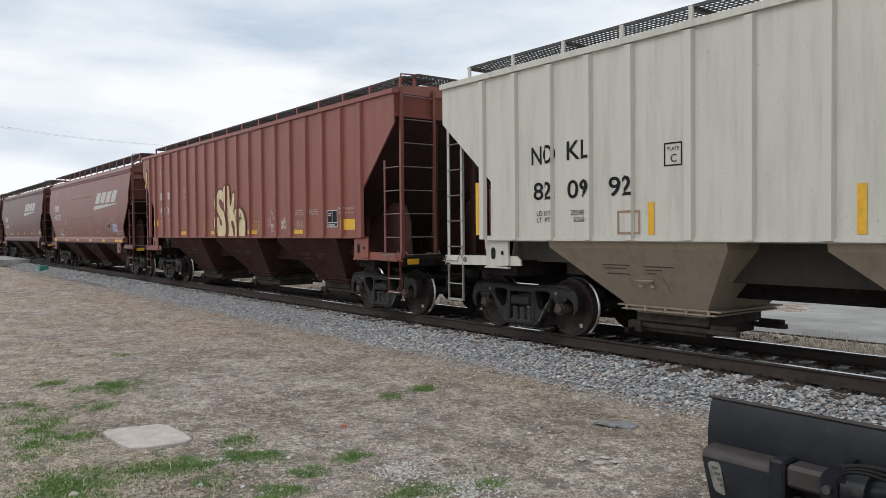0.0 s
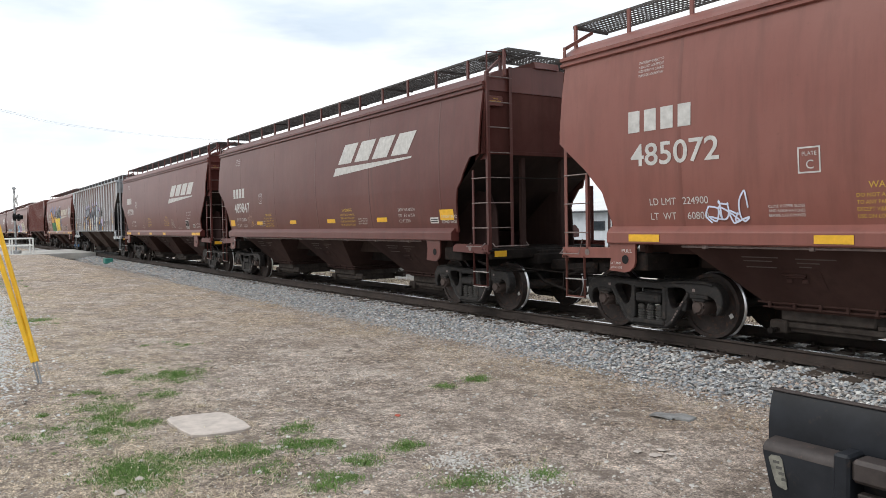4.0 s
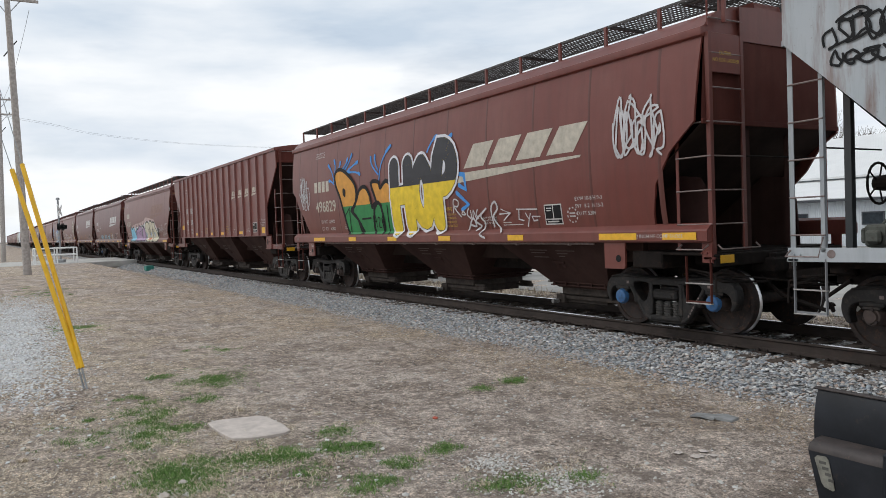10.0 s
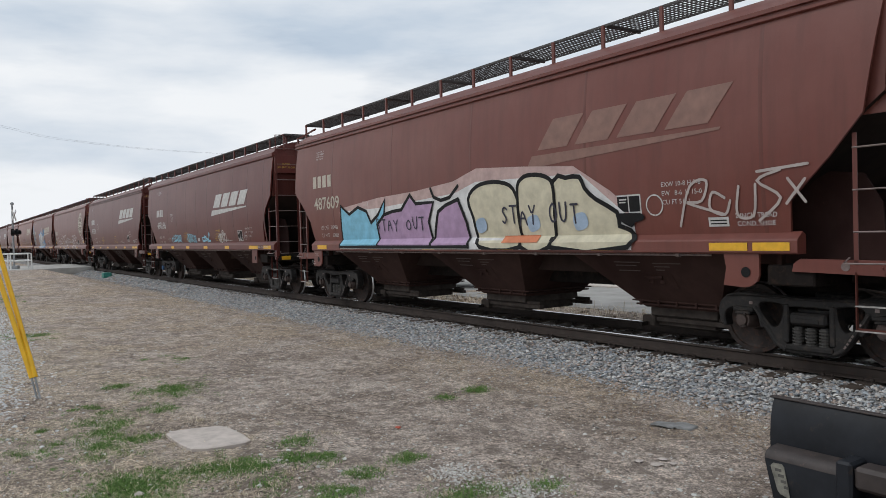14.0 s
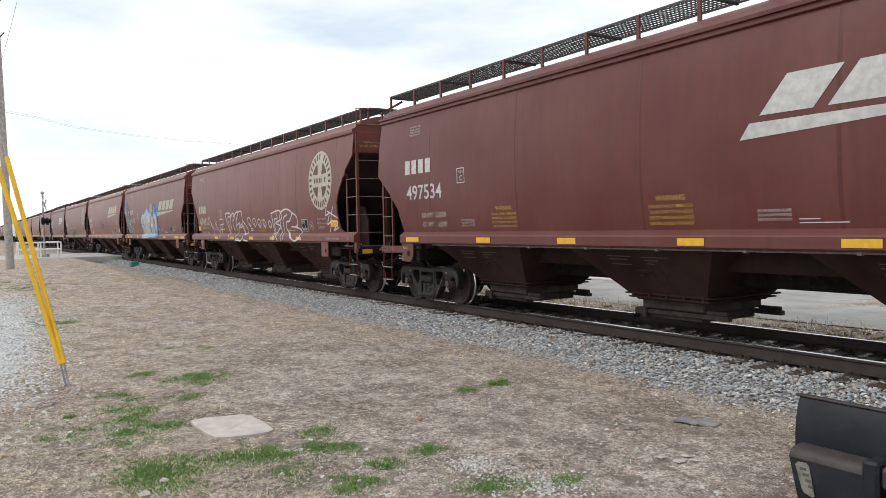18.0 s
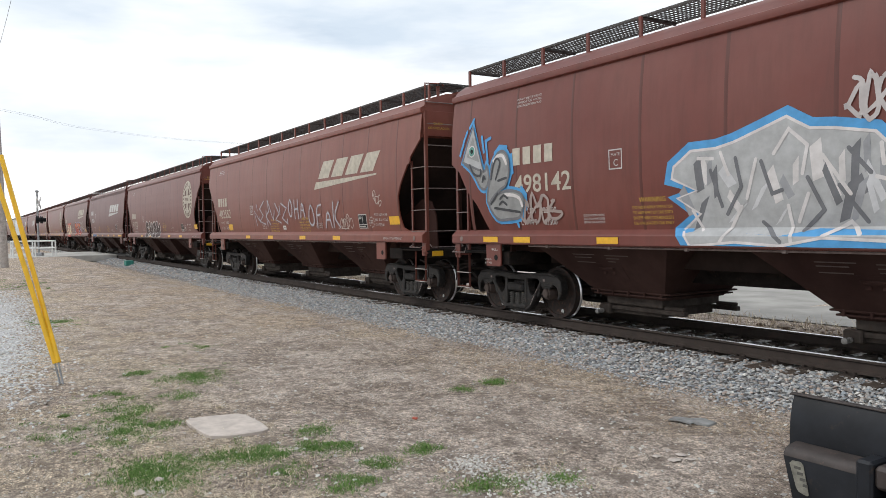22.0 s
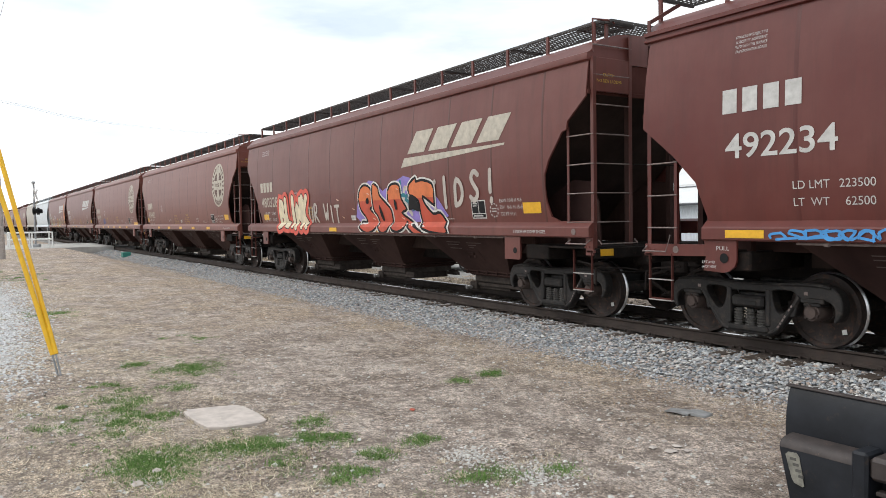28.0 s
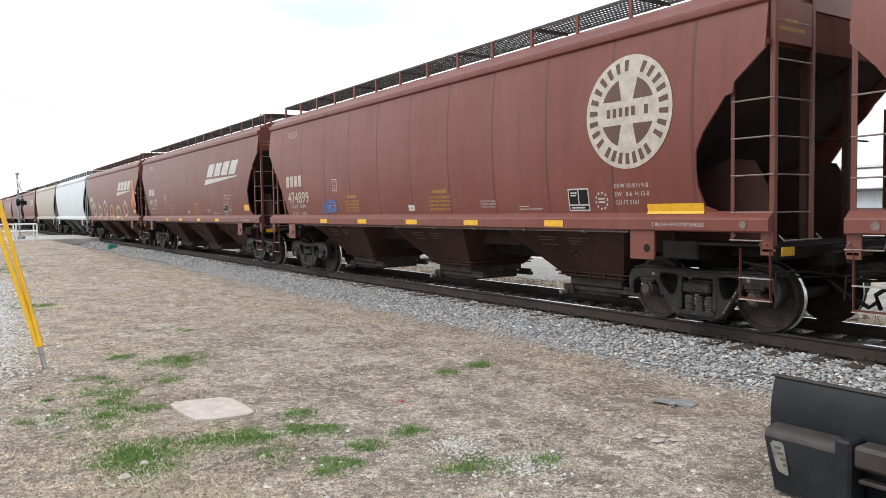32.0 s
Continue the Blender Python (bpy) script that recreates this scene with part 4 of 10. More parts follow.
def ladder_meshes(kind):
    """Stiles, rungs and steps of the corner ladders on the camera side, as (name, mesh) pairs; shared by alike cars."""
    k = KINDS[kind]
    out = []
    xe, top, inner = k["ladder"], k["z1"], k["inner"]
    hy, smooth = 1.47, k["smooth"]

    def angle_bar(s, x, y, z0, z1, dx, dy, w=0.065, t=0.012):
        """Angle-iron stile: one L-shaped bar."""
        sec = [(0, 0), (w * dx, 0), (w * dx, t * dy), (t * dx, t * dy), (t * dx, w * dy), (0, w * dy)]
        n = len(sec)
        s.add([(x + a, y + b, z) for z in (z0, z1) for a, b in sec], [(i, (i + 1) % n, n + (i + 1) % n, n + i) for i in range(n)] + [tuple(range(n)), tuple(range(n, 2 * n))])

    # right corner: end ladder and the short side ladder beside it
    s = Shape()
    head = top + (0.30 if k["posts"] else 0.02)
    angle_bar(s, xe, -hy, 1.05, head, -1, 1)
    if k["posts"]:
        s.beam((xe - 0.02, -hy + 0.02, head - 0.02), (xe - 0.12, -hy + 0.42, top + 0.58), 0.05, 0.05)
    out.append(("ladder_stile", s, CAR_PAINT))
    s = Shape()
    angle_bar(s, xe, -inner, 1.22, top + (0.42 if smooth else 0.1), -1, -1)
    out.append(("ladder_stile", s, CAR_PAINT))
    sx = xe - (0.46 if k["posts"] else 0.58)
    s = Shape()
    angle_bar(s, sx, -hy - 0.03, 1.22, 2.66 if k["posts"] else 3.12, 1, 1, 0.05)
    out.append(("ladder_stile", s, CAR_PAINT))
    for i in range(7):
        z = 1.58 + i * 0.46
        if z < top + 0.3:
            out.append(("rung", Shape().tube([(xe - 0.01, -hy + 0.01, z), (xe - 0.01, -inner, z)], 0.011, 6), RUNG))
    for i in range(3 if k["posts"] else 4):
        z = 1.58 + i * 0.46
        out.append(("rung", Shape().tube([(sx, -hy - 0.03, z), (xe, -hy - 0.01, z)], 0.011, 6), RUNG))
    out.append(("grab_iron", Shape().tube([(xe - 0.50, -1.51, 1.30), (xe - 0.52, -1.60, 1.24), (xe - 0.06, -1.60, 1.24), (xe - 0.05, -1.51, 1.30)], 0.011, 6), RUNG))
    out.append(("grab_iron", Shape().tube([(xe + 0.02, -1.40, 1.30), (xe + 0.09, -1.40, 1.24), (xe + 0.09, -0.6, 1.24), (xe + 0.02, -0.6, 1.30)], 0.011, 6), RUNG))
    step = Shape()
    for x in (xe - 0.44, xe - 0.03):
        step.beam((x, -1.49, 1.14), (x, -1.49, 0.50), 0.012, 0.04)
    step.beam((xe - 0.44, -1.49, 0.515), (xe - 0.03, -1.49, 0.515), 0.012, 0.03)
    out.append(("stirrup_step", step, MATTE_PAINT))
    for z in (0.50, 0.77):
        out.append(("step_tread", Shape().beam((xe - 0.45, -1.49, z), (xe - 0.02, -1.49, z), 0.05, 0.014), STEP))
    # left corner
    xl = k["xl"] - 0.02
    s = Shape()
    angle_bar(s, xl, -hy, 1.05, 2.95 if k["posts"] else 3.42 if smooth else top - 0.02, 1, 1)
    if k["posts"]:
        angle_bar(s, xl + 0.02, -hy - 0.01, top - 0.05, top + 0.30, 1, 1, 0.055)
        s.beam((xl + 0.05, -hy + 0.02, top + 0.28), (xl + 0.15, -hy + 0.5, top + 0.56), 0.05, 0.05)
    out.append(("ladder_stile", s, CAR_PAINT))
    s = Shape()
    side = xl + (0.55 if k["posts"] else 0.46)
    angle_bar(s, side, -1.50, 1.22, 2.40 if k["posts"] else 3.0 if smooth else 3.55, -1, 1, 0.05)
    out.append(("ladder_stile", s, CAR_PAINT))
    for i in range(3 if k["posts"] else 4 if smooth else 5):
        z = (1.50 if smooth else 1.42) + i * 0.45
        out.append(("rung", Shape().tube([(xl, -hy, z), (side, -1.5, z)], 0.011, 6), RUNG))
    out.append(("grab_iron", Shape().tube([(xl + 0.02, -1.51, 1.24), (xl, -1.58, 1.17), (xl + 0.42, -1.58, 1.17), (xl + 0.44, -1.51, 1.40)], 0.011, 6), RUNG))
    step = Shape()
    for x in (xl + 0.06, xl + 0.46):
        step.beam((x, -1.49, 1.14), (x, -1.49, 0.48), 0.012, 0.04)
    step.beam((xl + 0.06, -1.49, 0.495), (xl + 0.46, -1.49, 0.495), 0.012, 0.03)
    out.append(("stirrup_step", step, MATTE_PAINT))
    for z in (0.48, 0.77):
        out.append(("step_tread", Shape().beam((xl + 0.05, -1.49, z), (xl + 0.47, -1.49, z), 0.05, 0.014), STEP))
    return [(n, s.mesh(n, [m])) for n, s, m in out]


def end_frame_mesh(kind, right, near):
    """Side member of the end platform, with its sloped root, bolts and placard."""
    k = KINDS[kind]
    d = 1 if right else -1
    xe = k["ladder"] if right else -k["xl"] + 0.04
    s = Shape()
    y = -1.50 if near else 1.47
    root = k["truck"] + (0.05 if k["posts"] else -0.45)
    if k["plain_eave"]:
        s.prism([(d * x, z) for x, z in ((xe - 0.16, 1.06), (xe, 1.06), (xe, 1.34), (xe - 0.16, 1.34))], y, y + 0.03)
    else:
        s.prism([(d * x, z) for x, z in ((root, 1.13), (xe, 1.10), (xe, 1.27), (root + 0.10, 1.28), (root + 0.02, 1.22))], y, y + 0.03)
    s.box(min(d * (xe - 0.14), d * (xe + 0.02)), max(d * (xe - 0.14), d * (xe + 0.02)), min(y, y * 0.8), max(y, y * 0.8), 1.10, 1.14, 0.006)
    if near:
        for i, x in enumerate((xe - 0.08, xe - 0.16)):
            s.lathe([(-0.016, 0.0), (-0.016, 0.014), (0.0, 0.014)], 6, (d * x, y, 1.19), "y")
        s.lathe([(-0.006, 0.0), (-0.006, 0.05), (0.0, 0.05)], 14, (d * (xe - 0.35), -1.582, 1.43) if k["plain_eave"] else (d * (xe - 0.55), y, 1.20), "y", [1, 1])
    return s.mesh("end_frame", [CAR_PAINT, RUNG])


def end_web_mesh(kind, right):
    """Shear plates and posts under the slope sheet."""
    k = KINDS[kind]
    d = 1 if right else -1
    xe = k["ladder"] if right else -k["xl"] + 0.04
    s = Shape()
    reach = 0.35 if right else 1.15
    web = [(k["truck"] - 1.5, 1.18), (xe - reach, 1.18), (xe - reach - 0.05, 1.9), (xe - reach - 0.25, 2.25), (xe - 1.0, 2.3), (k["truck"] - 1.5, 1.45)]
    for y in (-0.98, 0.95):
        s.prism([(d * x, z) for x, z in web], y, y + 0.03)
    for y in (-0.50, 0.50):
        s.beam((d * (xe - 0.2), y, 1.15), (d * (xe - 0.2), y, k["sheet"] + 0.05), 0.09, 0.09)
    s.beam((d * (k["truck"] - 0.2), -1.3, 1.1), (d * (k["truck"] - 0.2), -1.3, 2.0), 0.06, 0.1)
    return s.mesh("end_web", [MATTE_PAINT])


def end_truss_mesh(kind, right):
    """Bolster, centre sill, end sill, deck and cross rod."""
    k = KINDS[kind]
    d = 1 if right else -1
    xe = k["ladder"] if right else -k["xl"] + 0.04
    tx = k["truck"]
    s = Shape()

    def bx(x0, x1, *r):
        s.box(min(d * x0, d * x1), max(d * x0, d * x1), *r)

    s.tube([(d * (xe + 0.02), -k["inner"], 2.50), (d * (xe + 0.02), k["inner"], 2.50)], 0.012, 6)
    bx(tx - 0.3, tx + 0.3, -1.46, 1.46, 0.95, 1.2, 0.02)              # body bolster
    bx(0, xe + 0.12, -0.32, 0.32, 0.74, 1.14, 0.02)                   # centre sill
    bx(xe - 0.09, xe + 0.02, -1.47, 1.47, 1.00, 1.17, 0.015)          # end sill
    bx(xe - 1.35, xe - 0.09, -1.45, 1.45, 1.15, 1.19, 0.01)           # deck
    bx(xe - 0.2, xe + 0.16, -0.42, 0.42, 0.86, 1.08, 0.03)            # draft gear pocket
    s.beam((d * (tx + 0.45), -0.9, 1.05), (d * (xe - 0.1), -0.9, 1.05), 0.08, 0.12)
    return s.mesh("end_truss", [UNDER])


def coupler_mesh(kind, right):
    k = KINDS[kind]
    d = 1 if right else -1
    xe = k["ladder"] if right else -k["xl"] + 0.04
    s = Shape()
    s.box(min(d * xe, d * (HALF - 0.02)), max(d * xe, d * (HALF - 0.02)), -0.09, 0.09, 0.76, 0.95, 0.02)
    s.box(min(d * (HALF - 0.2), d * (HALF + 0.12)), max(d * (HALF - 0.2), d * (HALF + 0.12)), -0.17, 0.05, 0.72, 0.99, 0.04)
    s.tube([(d * (xe - 0.1), -0.35, 0.80), (d * (xe + 0.25), -0.36, 0.55), (d * (HALF - 0.05), -0.28, 0.38), (d * (HALF + 0.03), -0.2, 0.46)], 0.028, 8)
    s.tube([(d * (xe - 0.5), -1.35, 0.95), (d * (xe - 0.12), -1.44, 0.92), (d * (xe + 0.02), -1.46, 0.86), (d * (xe + 0.10), -0.9, 0.84), (d * (HALF - 0.1), -0.25, 0.72)], 0.014, 6)
    s.tube([(d * (xe + 0.02), -1.46, 0.86), (d * (xe + 0.03), -1.47, 0.60)], 0.014, 6)
    s.tube([(d * (xe - 0.4), -1.35, 0.93), (d * (xe + 0.05), -1.38, 0.80), (d * (xe + 0.10), -0.4, 0.74)], 0.018, 6)
    return s.mesh("coupler", [UNDER])


def reservoir_mesh(x):
    """Air reservoir lying across the end deck, with its straps."""
    s = Shape().lathe([(-0.62, 0.0), (-0.60, 0.12), (-0.55, 0.19), (0.55, 0.19), (0.60, 0.12), (0.62, 0.0)], 18, (x, 0.15, 1.46), "y")
    for y in (-0.2, 0.5):
        s.box(x - 0.2, x + 0.2, y - 0.03, y + 0.03, 1.19, 1.29, 0.01)
    return s.mesh("air_reservoir", [UNDER], True)


def valve_mesh(x):
    """Brake control valve with its pipes."""
    s = Shape().box(x - 0.14, x + 0.14, -1.02, -0.72, 1.26, 1.52, 0.03).box(x - 0.09, x + 0.09, -1.10, -1.02, 1.30, 1.46, 0.03).box(x - 0.20, x - 0.14, -0.98, -0.78, 1.30, 1.48, 0.02).box(x - 0.1, x + 0.1, -0.95, -0.75, 1.19, 1.26)
    s.tube([(x + 0.14, -0.85, 1.35), (x + 0.5, -0.85, 1.33), (x + 0.9, -0.9, 1.22)], 0.016, 6)
    s.tube([(x, -0.9, 1.5), (x + 0.05, -0.7, 1.66), (x + 0.1, -0.3, 1.62)], 0.016, 6)
    return s.mesh("brake_valve", [VALVE])


def jack_plate_mesh(x, z, square=False, boxy=False):
    """Jacking plate under the sill; the ribbed cars' plate is square with an oblong hole."""
    s = Shape()
    if square:
        s.prism([(x - 0.30, z), (x + 0.24, z), (x + 0.24, z - 0.40), (x - 0.30, z - 0.44)], -1.535, -1.50)
        s.box(x - 0.32, x + 0.26, -1.56, -1.50, z - 0.45, z - 0.425)
        s.lathe([(-0.006, 0.0), (-0.006, 0.05)], 14, (x - 0.12, -1.537, z - 0.16), "y", [1])
        s.lathe([(-0.006, 0.0), (-0.006, 0.05)], 14, (x - 0.12, -1.537, z - 0.26), "y", [1])
        s.box(x - 0.17, x - 0.07, -1.544, -1.538, z - 0.26, z - 0.16, 0, 1)
        s.lathe([(-0.006, 0.0), (-0.006, 0.035)], 12, (x + 0.10, -1.537, z - 0.2), "y", [1])
    elif boxy:
        s.prism([(x - 0.26, z), (x + 0.18, z), (x + 0.18, z - 0.40), (x + 0.15, z - 0.43), (x - 0.26, z - 0.43)], -1.535, -1.50)
        s.lathe([(-0.006, 0.0), (-0.006, 0.055)], 16, (x + 0.05, -1.537, z - 0.27), "y", [1])
    else:
        s.prism([(x - 0.30, z), (x + 0.20, z), (x + 0.20, z - 0.28), (x + 0.17, z - 0.36), (x + 0.09, z - 0.42), (x, z - 0.44), (x - 0.30, z - 0.42), (x - 0.26, z - 0.2)], -1.535, -1.50)
        s.lathe([(-0.006, 0.0), (-0.006, 0.065)], 16, (x + 0.02, -1.537, z - 0.25), "y", [1])
    return s.mesh("jacking_plate", [CAR_PAINT, BLACK])


def ladder_plate_mesh(kind):
    """Blank plate between the stiles at the head of the end ladder."""
    k = KINDS[kind]
    z0 = 3.62 if k["plain_eave"] else k["z1"] - 0.32
    z1 = k["z1"] + 0.02 if k["plain_eave"] else k["z1"] - 0.14
    return Shape().box(k["ladder"] - 0.03, k["ladder"] - 0.005, -1.43, -k["inner"] - 0.02 if k["plain_eave"] else -1.1, z0, z1, 0.004).mesh("ladder_plate", [CAR_PAINT])


def caution_mesh(kind):
    k = KINDS[kind]
    x, z = k["ladder"] - 0.001, 3.86 if k["plain_eave"] else k["z1"] - 0.20
    w, h = (0.6, 0.05) if k["plain_eave"] else (0.3, 0.026)
    polys = text_polys("CAUTION", -1.42 + w * 0.28, z, h, w * 0.4) + text_polys("NO SIDE LADDER", -1.42 + w * 0.06, z - 1.9 * h, h, w * 0.9)
    me = bpy.data.meshes.new("plate_lettering")
    me.from_pydata([(x, y, z) for p in polys for y, z in p], [], [(3 * i, 3 * i + 1, 3 * i + 2) for i in range(len(polys))])
    me.materials.append(AMBER)
    return me


def brake_wheel_mesh(x, y=0.62):
    s = Shape()
    n = 20
    ring = [(x, y + 0.28 * math.cos(2 * math.pi * i / n), 2.05 + 0.28 * math.sin(2 * math.pi * i / n)) for i in range(n + 1)]
    s.tube(ring, 0.018, 6, False)
    for i in range(5):
        a = 2 * math.pi * i / 5
        s.tube([(x, y, 2.05), (x, y + 0.28 * math.cos(a), 2.05 + 0.28 * math.sin(a))], 0.012, 5)
    s.lathe([(-0.05, 0), (-0.05, 0.09), (0.16, 0.12), (0.16, 0)], 12, (x, y, 2.05), "x")
    return s.mesh("brake_wheel", [UNDER])


def build_car(kind, x, colour, label, walk=True, under=None, keyed=True, rusty=False, hatches=True, brake="left", pale=True):
    """One covered hopper car with its parts; x is where its middle stands when the clip starts."""
    k = KINDS[kind]
    car = thing("hopper_car", label, "train car", "freight train", at=pose(x, TRACK_Y, 0))
    # bays by default take an eighth of the car colour, for their shade
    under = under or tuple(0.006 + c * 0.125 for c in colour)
    z1, z0 = k["z1"], k["z0"]

    def add(name, key, build, col=colour, lab="", at=None, parent=car):
        ob = put(name, cached((key, kind), build), parent, lab, at, col)
        if rusty and ob.data.materials and ob.data.materials[0] is CAR_PAINT and name in ("shell", "rib", "roof"):
            ob.material_slots[0].link = "OBJECT"
            ob.material_slots[0].material = RUSTY_PAINT
        return ob

    add("shell", "shell", lambda: shell_mesh(kind))
    # slope sheets near black: the shade of the overhang is in the colour
    add("slope_sheet", "slope", lambda: slope_mesh(kind), (0.016, 0.012, 0.011) if k["smooth"] else tuple(0.008 + c * 0.09 for c in colour), "slope sheets with shade in their colour")
    # end sheets take a reduced car colour, painting in the shade between cars
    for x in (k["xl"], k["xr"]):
        put("end_sheet", cached(("end_sheet", kind, x), lambda: end_sheet_mesh(kind, x)), car, "end sheet with shade in its colour", colour=tuple(c * (0.55 if k["smooth"] else 0.8) for c in colour))
    add("roof", "roof", lambda: roof_mesh(kind))
    for turn in (0, 180):
        add("side_sill", "sill", lambda: sill_mesh(kind), at=pose(0, 0, 0, 0, 0, turn))
    for i, bx in enumerate((-4.2, 0.0, 4.2)):
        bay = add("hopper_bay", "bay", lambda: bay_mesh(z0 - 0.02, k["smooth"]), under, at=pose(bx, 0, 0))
        add("outlet_gate", "gate", gate_mesh, parent=bay)
        add("bay_lettering", "bay_type", lambda: bay_type_mesh(z0 - 0.02), lab="faint stencilled notes", parent=bay)
        crank = add("capstan", "capstan", capstan_mesh, parent=bay, lab="pale cast crank end" if pale else "black cast crank end")
        if not pale:
            crank.material_slots[0].link = "OBJECT"
            crank.material_slots[0].material = UNDER
    if k["smooth"]:
        put("brake_pipe", cached(("pipe", kind), lambda: Shape().tube([(k["xl"] + 2.3, -1.505, 1.315), (k["xr"] - 2.2, -1.505, 1.315)], 0.017, 6).mesh("brake_pipe", [RUNG])), car)
        for i in range(8):
            put("pipe_clamp", cached("pipe_clamp", lambda: Shape().box(-0.03, 0.03, -1.535, -1.48, 1.285, 1.345, 0.008).mesh("pipe_clamp", [RUNG])), car, at=pose(-5.2 + 1.45 * i, 0, 0))
        for sx in (-5.55, -2.6, 0.35, 3.3, 6.25) if k["posts"] else [-7.38 + 1.44 * i for i in range(11)]:
            put("weld_seam", cached("seam", seam_mesh), car, at=pose(sx, 0, 0), colour=tuple(c * (0.8 if k["posts"] else 0.62) for c in colour))
    if not k["smooth"]:
        rib = cached(("rib", kind), lambda: rib_mesh(z0, z1 - 0.02))
        for rx in RIBS[kind]:
            ob = put("rib", rib, car, at=pose(rx, 0, 0), colour=colour)
            if rusty:
                ob.material_slots[0].link = "OBJECT"
                ob.material_slots[0].material = RUSTY_PAINT
            put("rib", rib, car, at=pose(-rx, 0, 0, 0, 0, 180), colour=colour)
    zt = z1 + (0.47 if k["smooth"] else 0.22)
    if hatches:
        hatch = cached("hatch", lambda: hatch_mesh(3.0))
        for i in range(5):
            put("hatch_cover", hatch, car, at=pose(-6.2 + i * 3.1, 0, zt - 0.01), colour=colour)
    if walk:
        w = zt + (0.19 if k["posts"] else 0.14)
        for y in (-0.80, 0.80):
            board = put("running_board", cached("walk", lambda: walk_mesh(15.9)), car, "open steel grating walkway", pose(0.02, y, w))
            post = cached(("post", kind), lambda: Shape().box(-0.03, 0.03, -0.02, 0.02, -0.46, 0.02, 0.004).mesh("bracket", [CAR_PAINT]))
            for i in range(15):
                put("bracket", post, board, at=pose(-7.9 + i * 1.125, -0.39 if y < 0 else 0.39, 0), colour=colour)
        cross = put("running_board", cached("crossover", lambda: walk_mesh(2.1)), car, "open steel grating walkway", pose(k["xr"] - 0.32, 0, w + 0.004, 0, 0, 90))
        put("bracket", post, cross, at=pose(-1.03, -0.25, 0), colour=colour)
        rail = cached(("handrail", kind), lambda: Shape().tube([(0, -1.42, -0.5), (0, -1.42, 0.0), (0, -1.0, 0.02), (0, -0.95, -0.02)], 0.018, 6).mesh("grab_iron", [CAR_PAINT]))
        put("grab_iron", rail, car, at=pose(k["xr"] + 0.03, 0, w), colour=colour)
    for turn in (0, 180):
        for name, me in cached(("ladders", kind), lambda: ladder_meshes(kind)):
            if turn and name != "ladder_stile":
                continue
            put(name, me, car, at=pose(0, 0, 0, 0, 0, turn), colour=tuple(c * 0.5 for c in colour) if name == "stirrup_step" else tuple(c * 0.8 for c in colour))
    if k["smooth"]:
        plate = put("ladder_plate", cached(("plate", kind), lambda: ladder_plate_mesh(kind)), car, colour=colour)
        put("plate_lettering", cached(("caution", kind), lambda: caution_mesh(kind)), plate, "small yellow caution lettering")
    if k["posts"]:
        wedge = [(k["xr"] - 0.30, 2.84), (k["xr"] + 0.05, 2.84), (k["xr"] + 0.05, 4.11), (k["xr"] - 0.06, 4.11)]
        put("corner_plate", cached(("corner", kind), lambda: Shape().prism(wedge, -1.47, -1.45).mesh("corner_plate", [CAR_PAINT])), car, colour=colour)
    put("sill_reflector", cached(("sill_reflector", kind), lambda: Shape().box(k["ladder"] + 0.02, k["ladder"] + 0.03, -1.36, -1.08, 1.045, 1.155, 0.003).mesh("sill_reflector", [YELLOW])), car, "yellow reflector on the end sill")
    for right in (True, False):
        put("end_frame", cached(("end", kind, right, 0), lambda: end_frame_mesh(kind, right, False)), car, colour=colour)
        f = put("end_frame", cached(("end", kind, right, 1), lambda: end_frame_mesh(kind, right, True)), car, colour=colour)
        put("end_truss", cached(("posts", kind, right), lambda: end_truss_mesh(kind, right)), f)
        # shear plates take a sixth of the car colour, for the recess's shade
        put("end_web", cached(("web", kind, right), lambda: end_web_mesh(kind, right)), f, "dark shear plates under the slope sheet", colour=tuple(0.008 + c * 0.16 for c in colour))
        put("coupler", cached(("coupler", kind, right), lambda: coupler_mesh(kind, right)), f)
    for jx in (-k["truck"] - 0.05, k["truck"] - 0.55 if k["smooth"] else k["xr"] - k["right"][0][1]):
        put("jacking_plate", cached(("jack", kind, jx), lambda: jack_plate_mesh(jx, 1.36 if k["smooth"] else z0 - 0.02, not k["smooth"], k["plain_eave"])), car, colour=colour)
    bx = k["xl"] - 0.1 if brake == "left" else k["xr"] + 0.12
    put("brake_wheel", cached(("brake", kind, brake), lambda: brake_wheel_mesh(bx, 0.62 if brake == "left" else 0.2)), car)
    put("air_reservoir", cached(("tank", kind), lambda: reservoir_mesh(k["xl"] + 1.35)), car, "black cylindrical air reservoir")
    put("brake_valve", cached(("valve", kind), lambda: valve_mesh(k["xl"] + 0.75)), car, "dusty grey brake valve")
    for tx in (-k["truck"], k["truck"]):
        add_truck(car, tx, keyed)
    return car


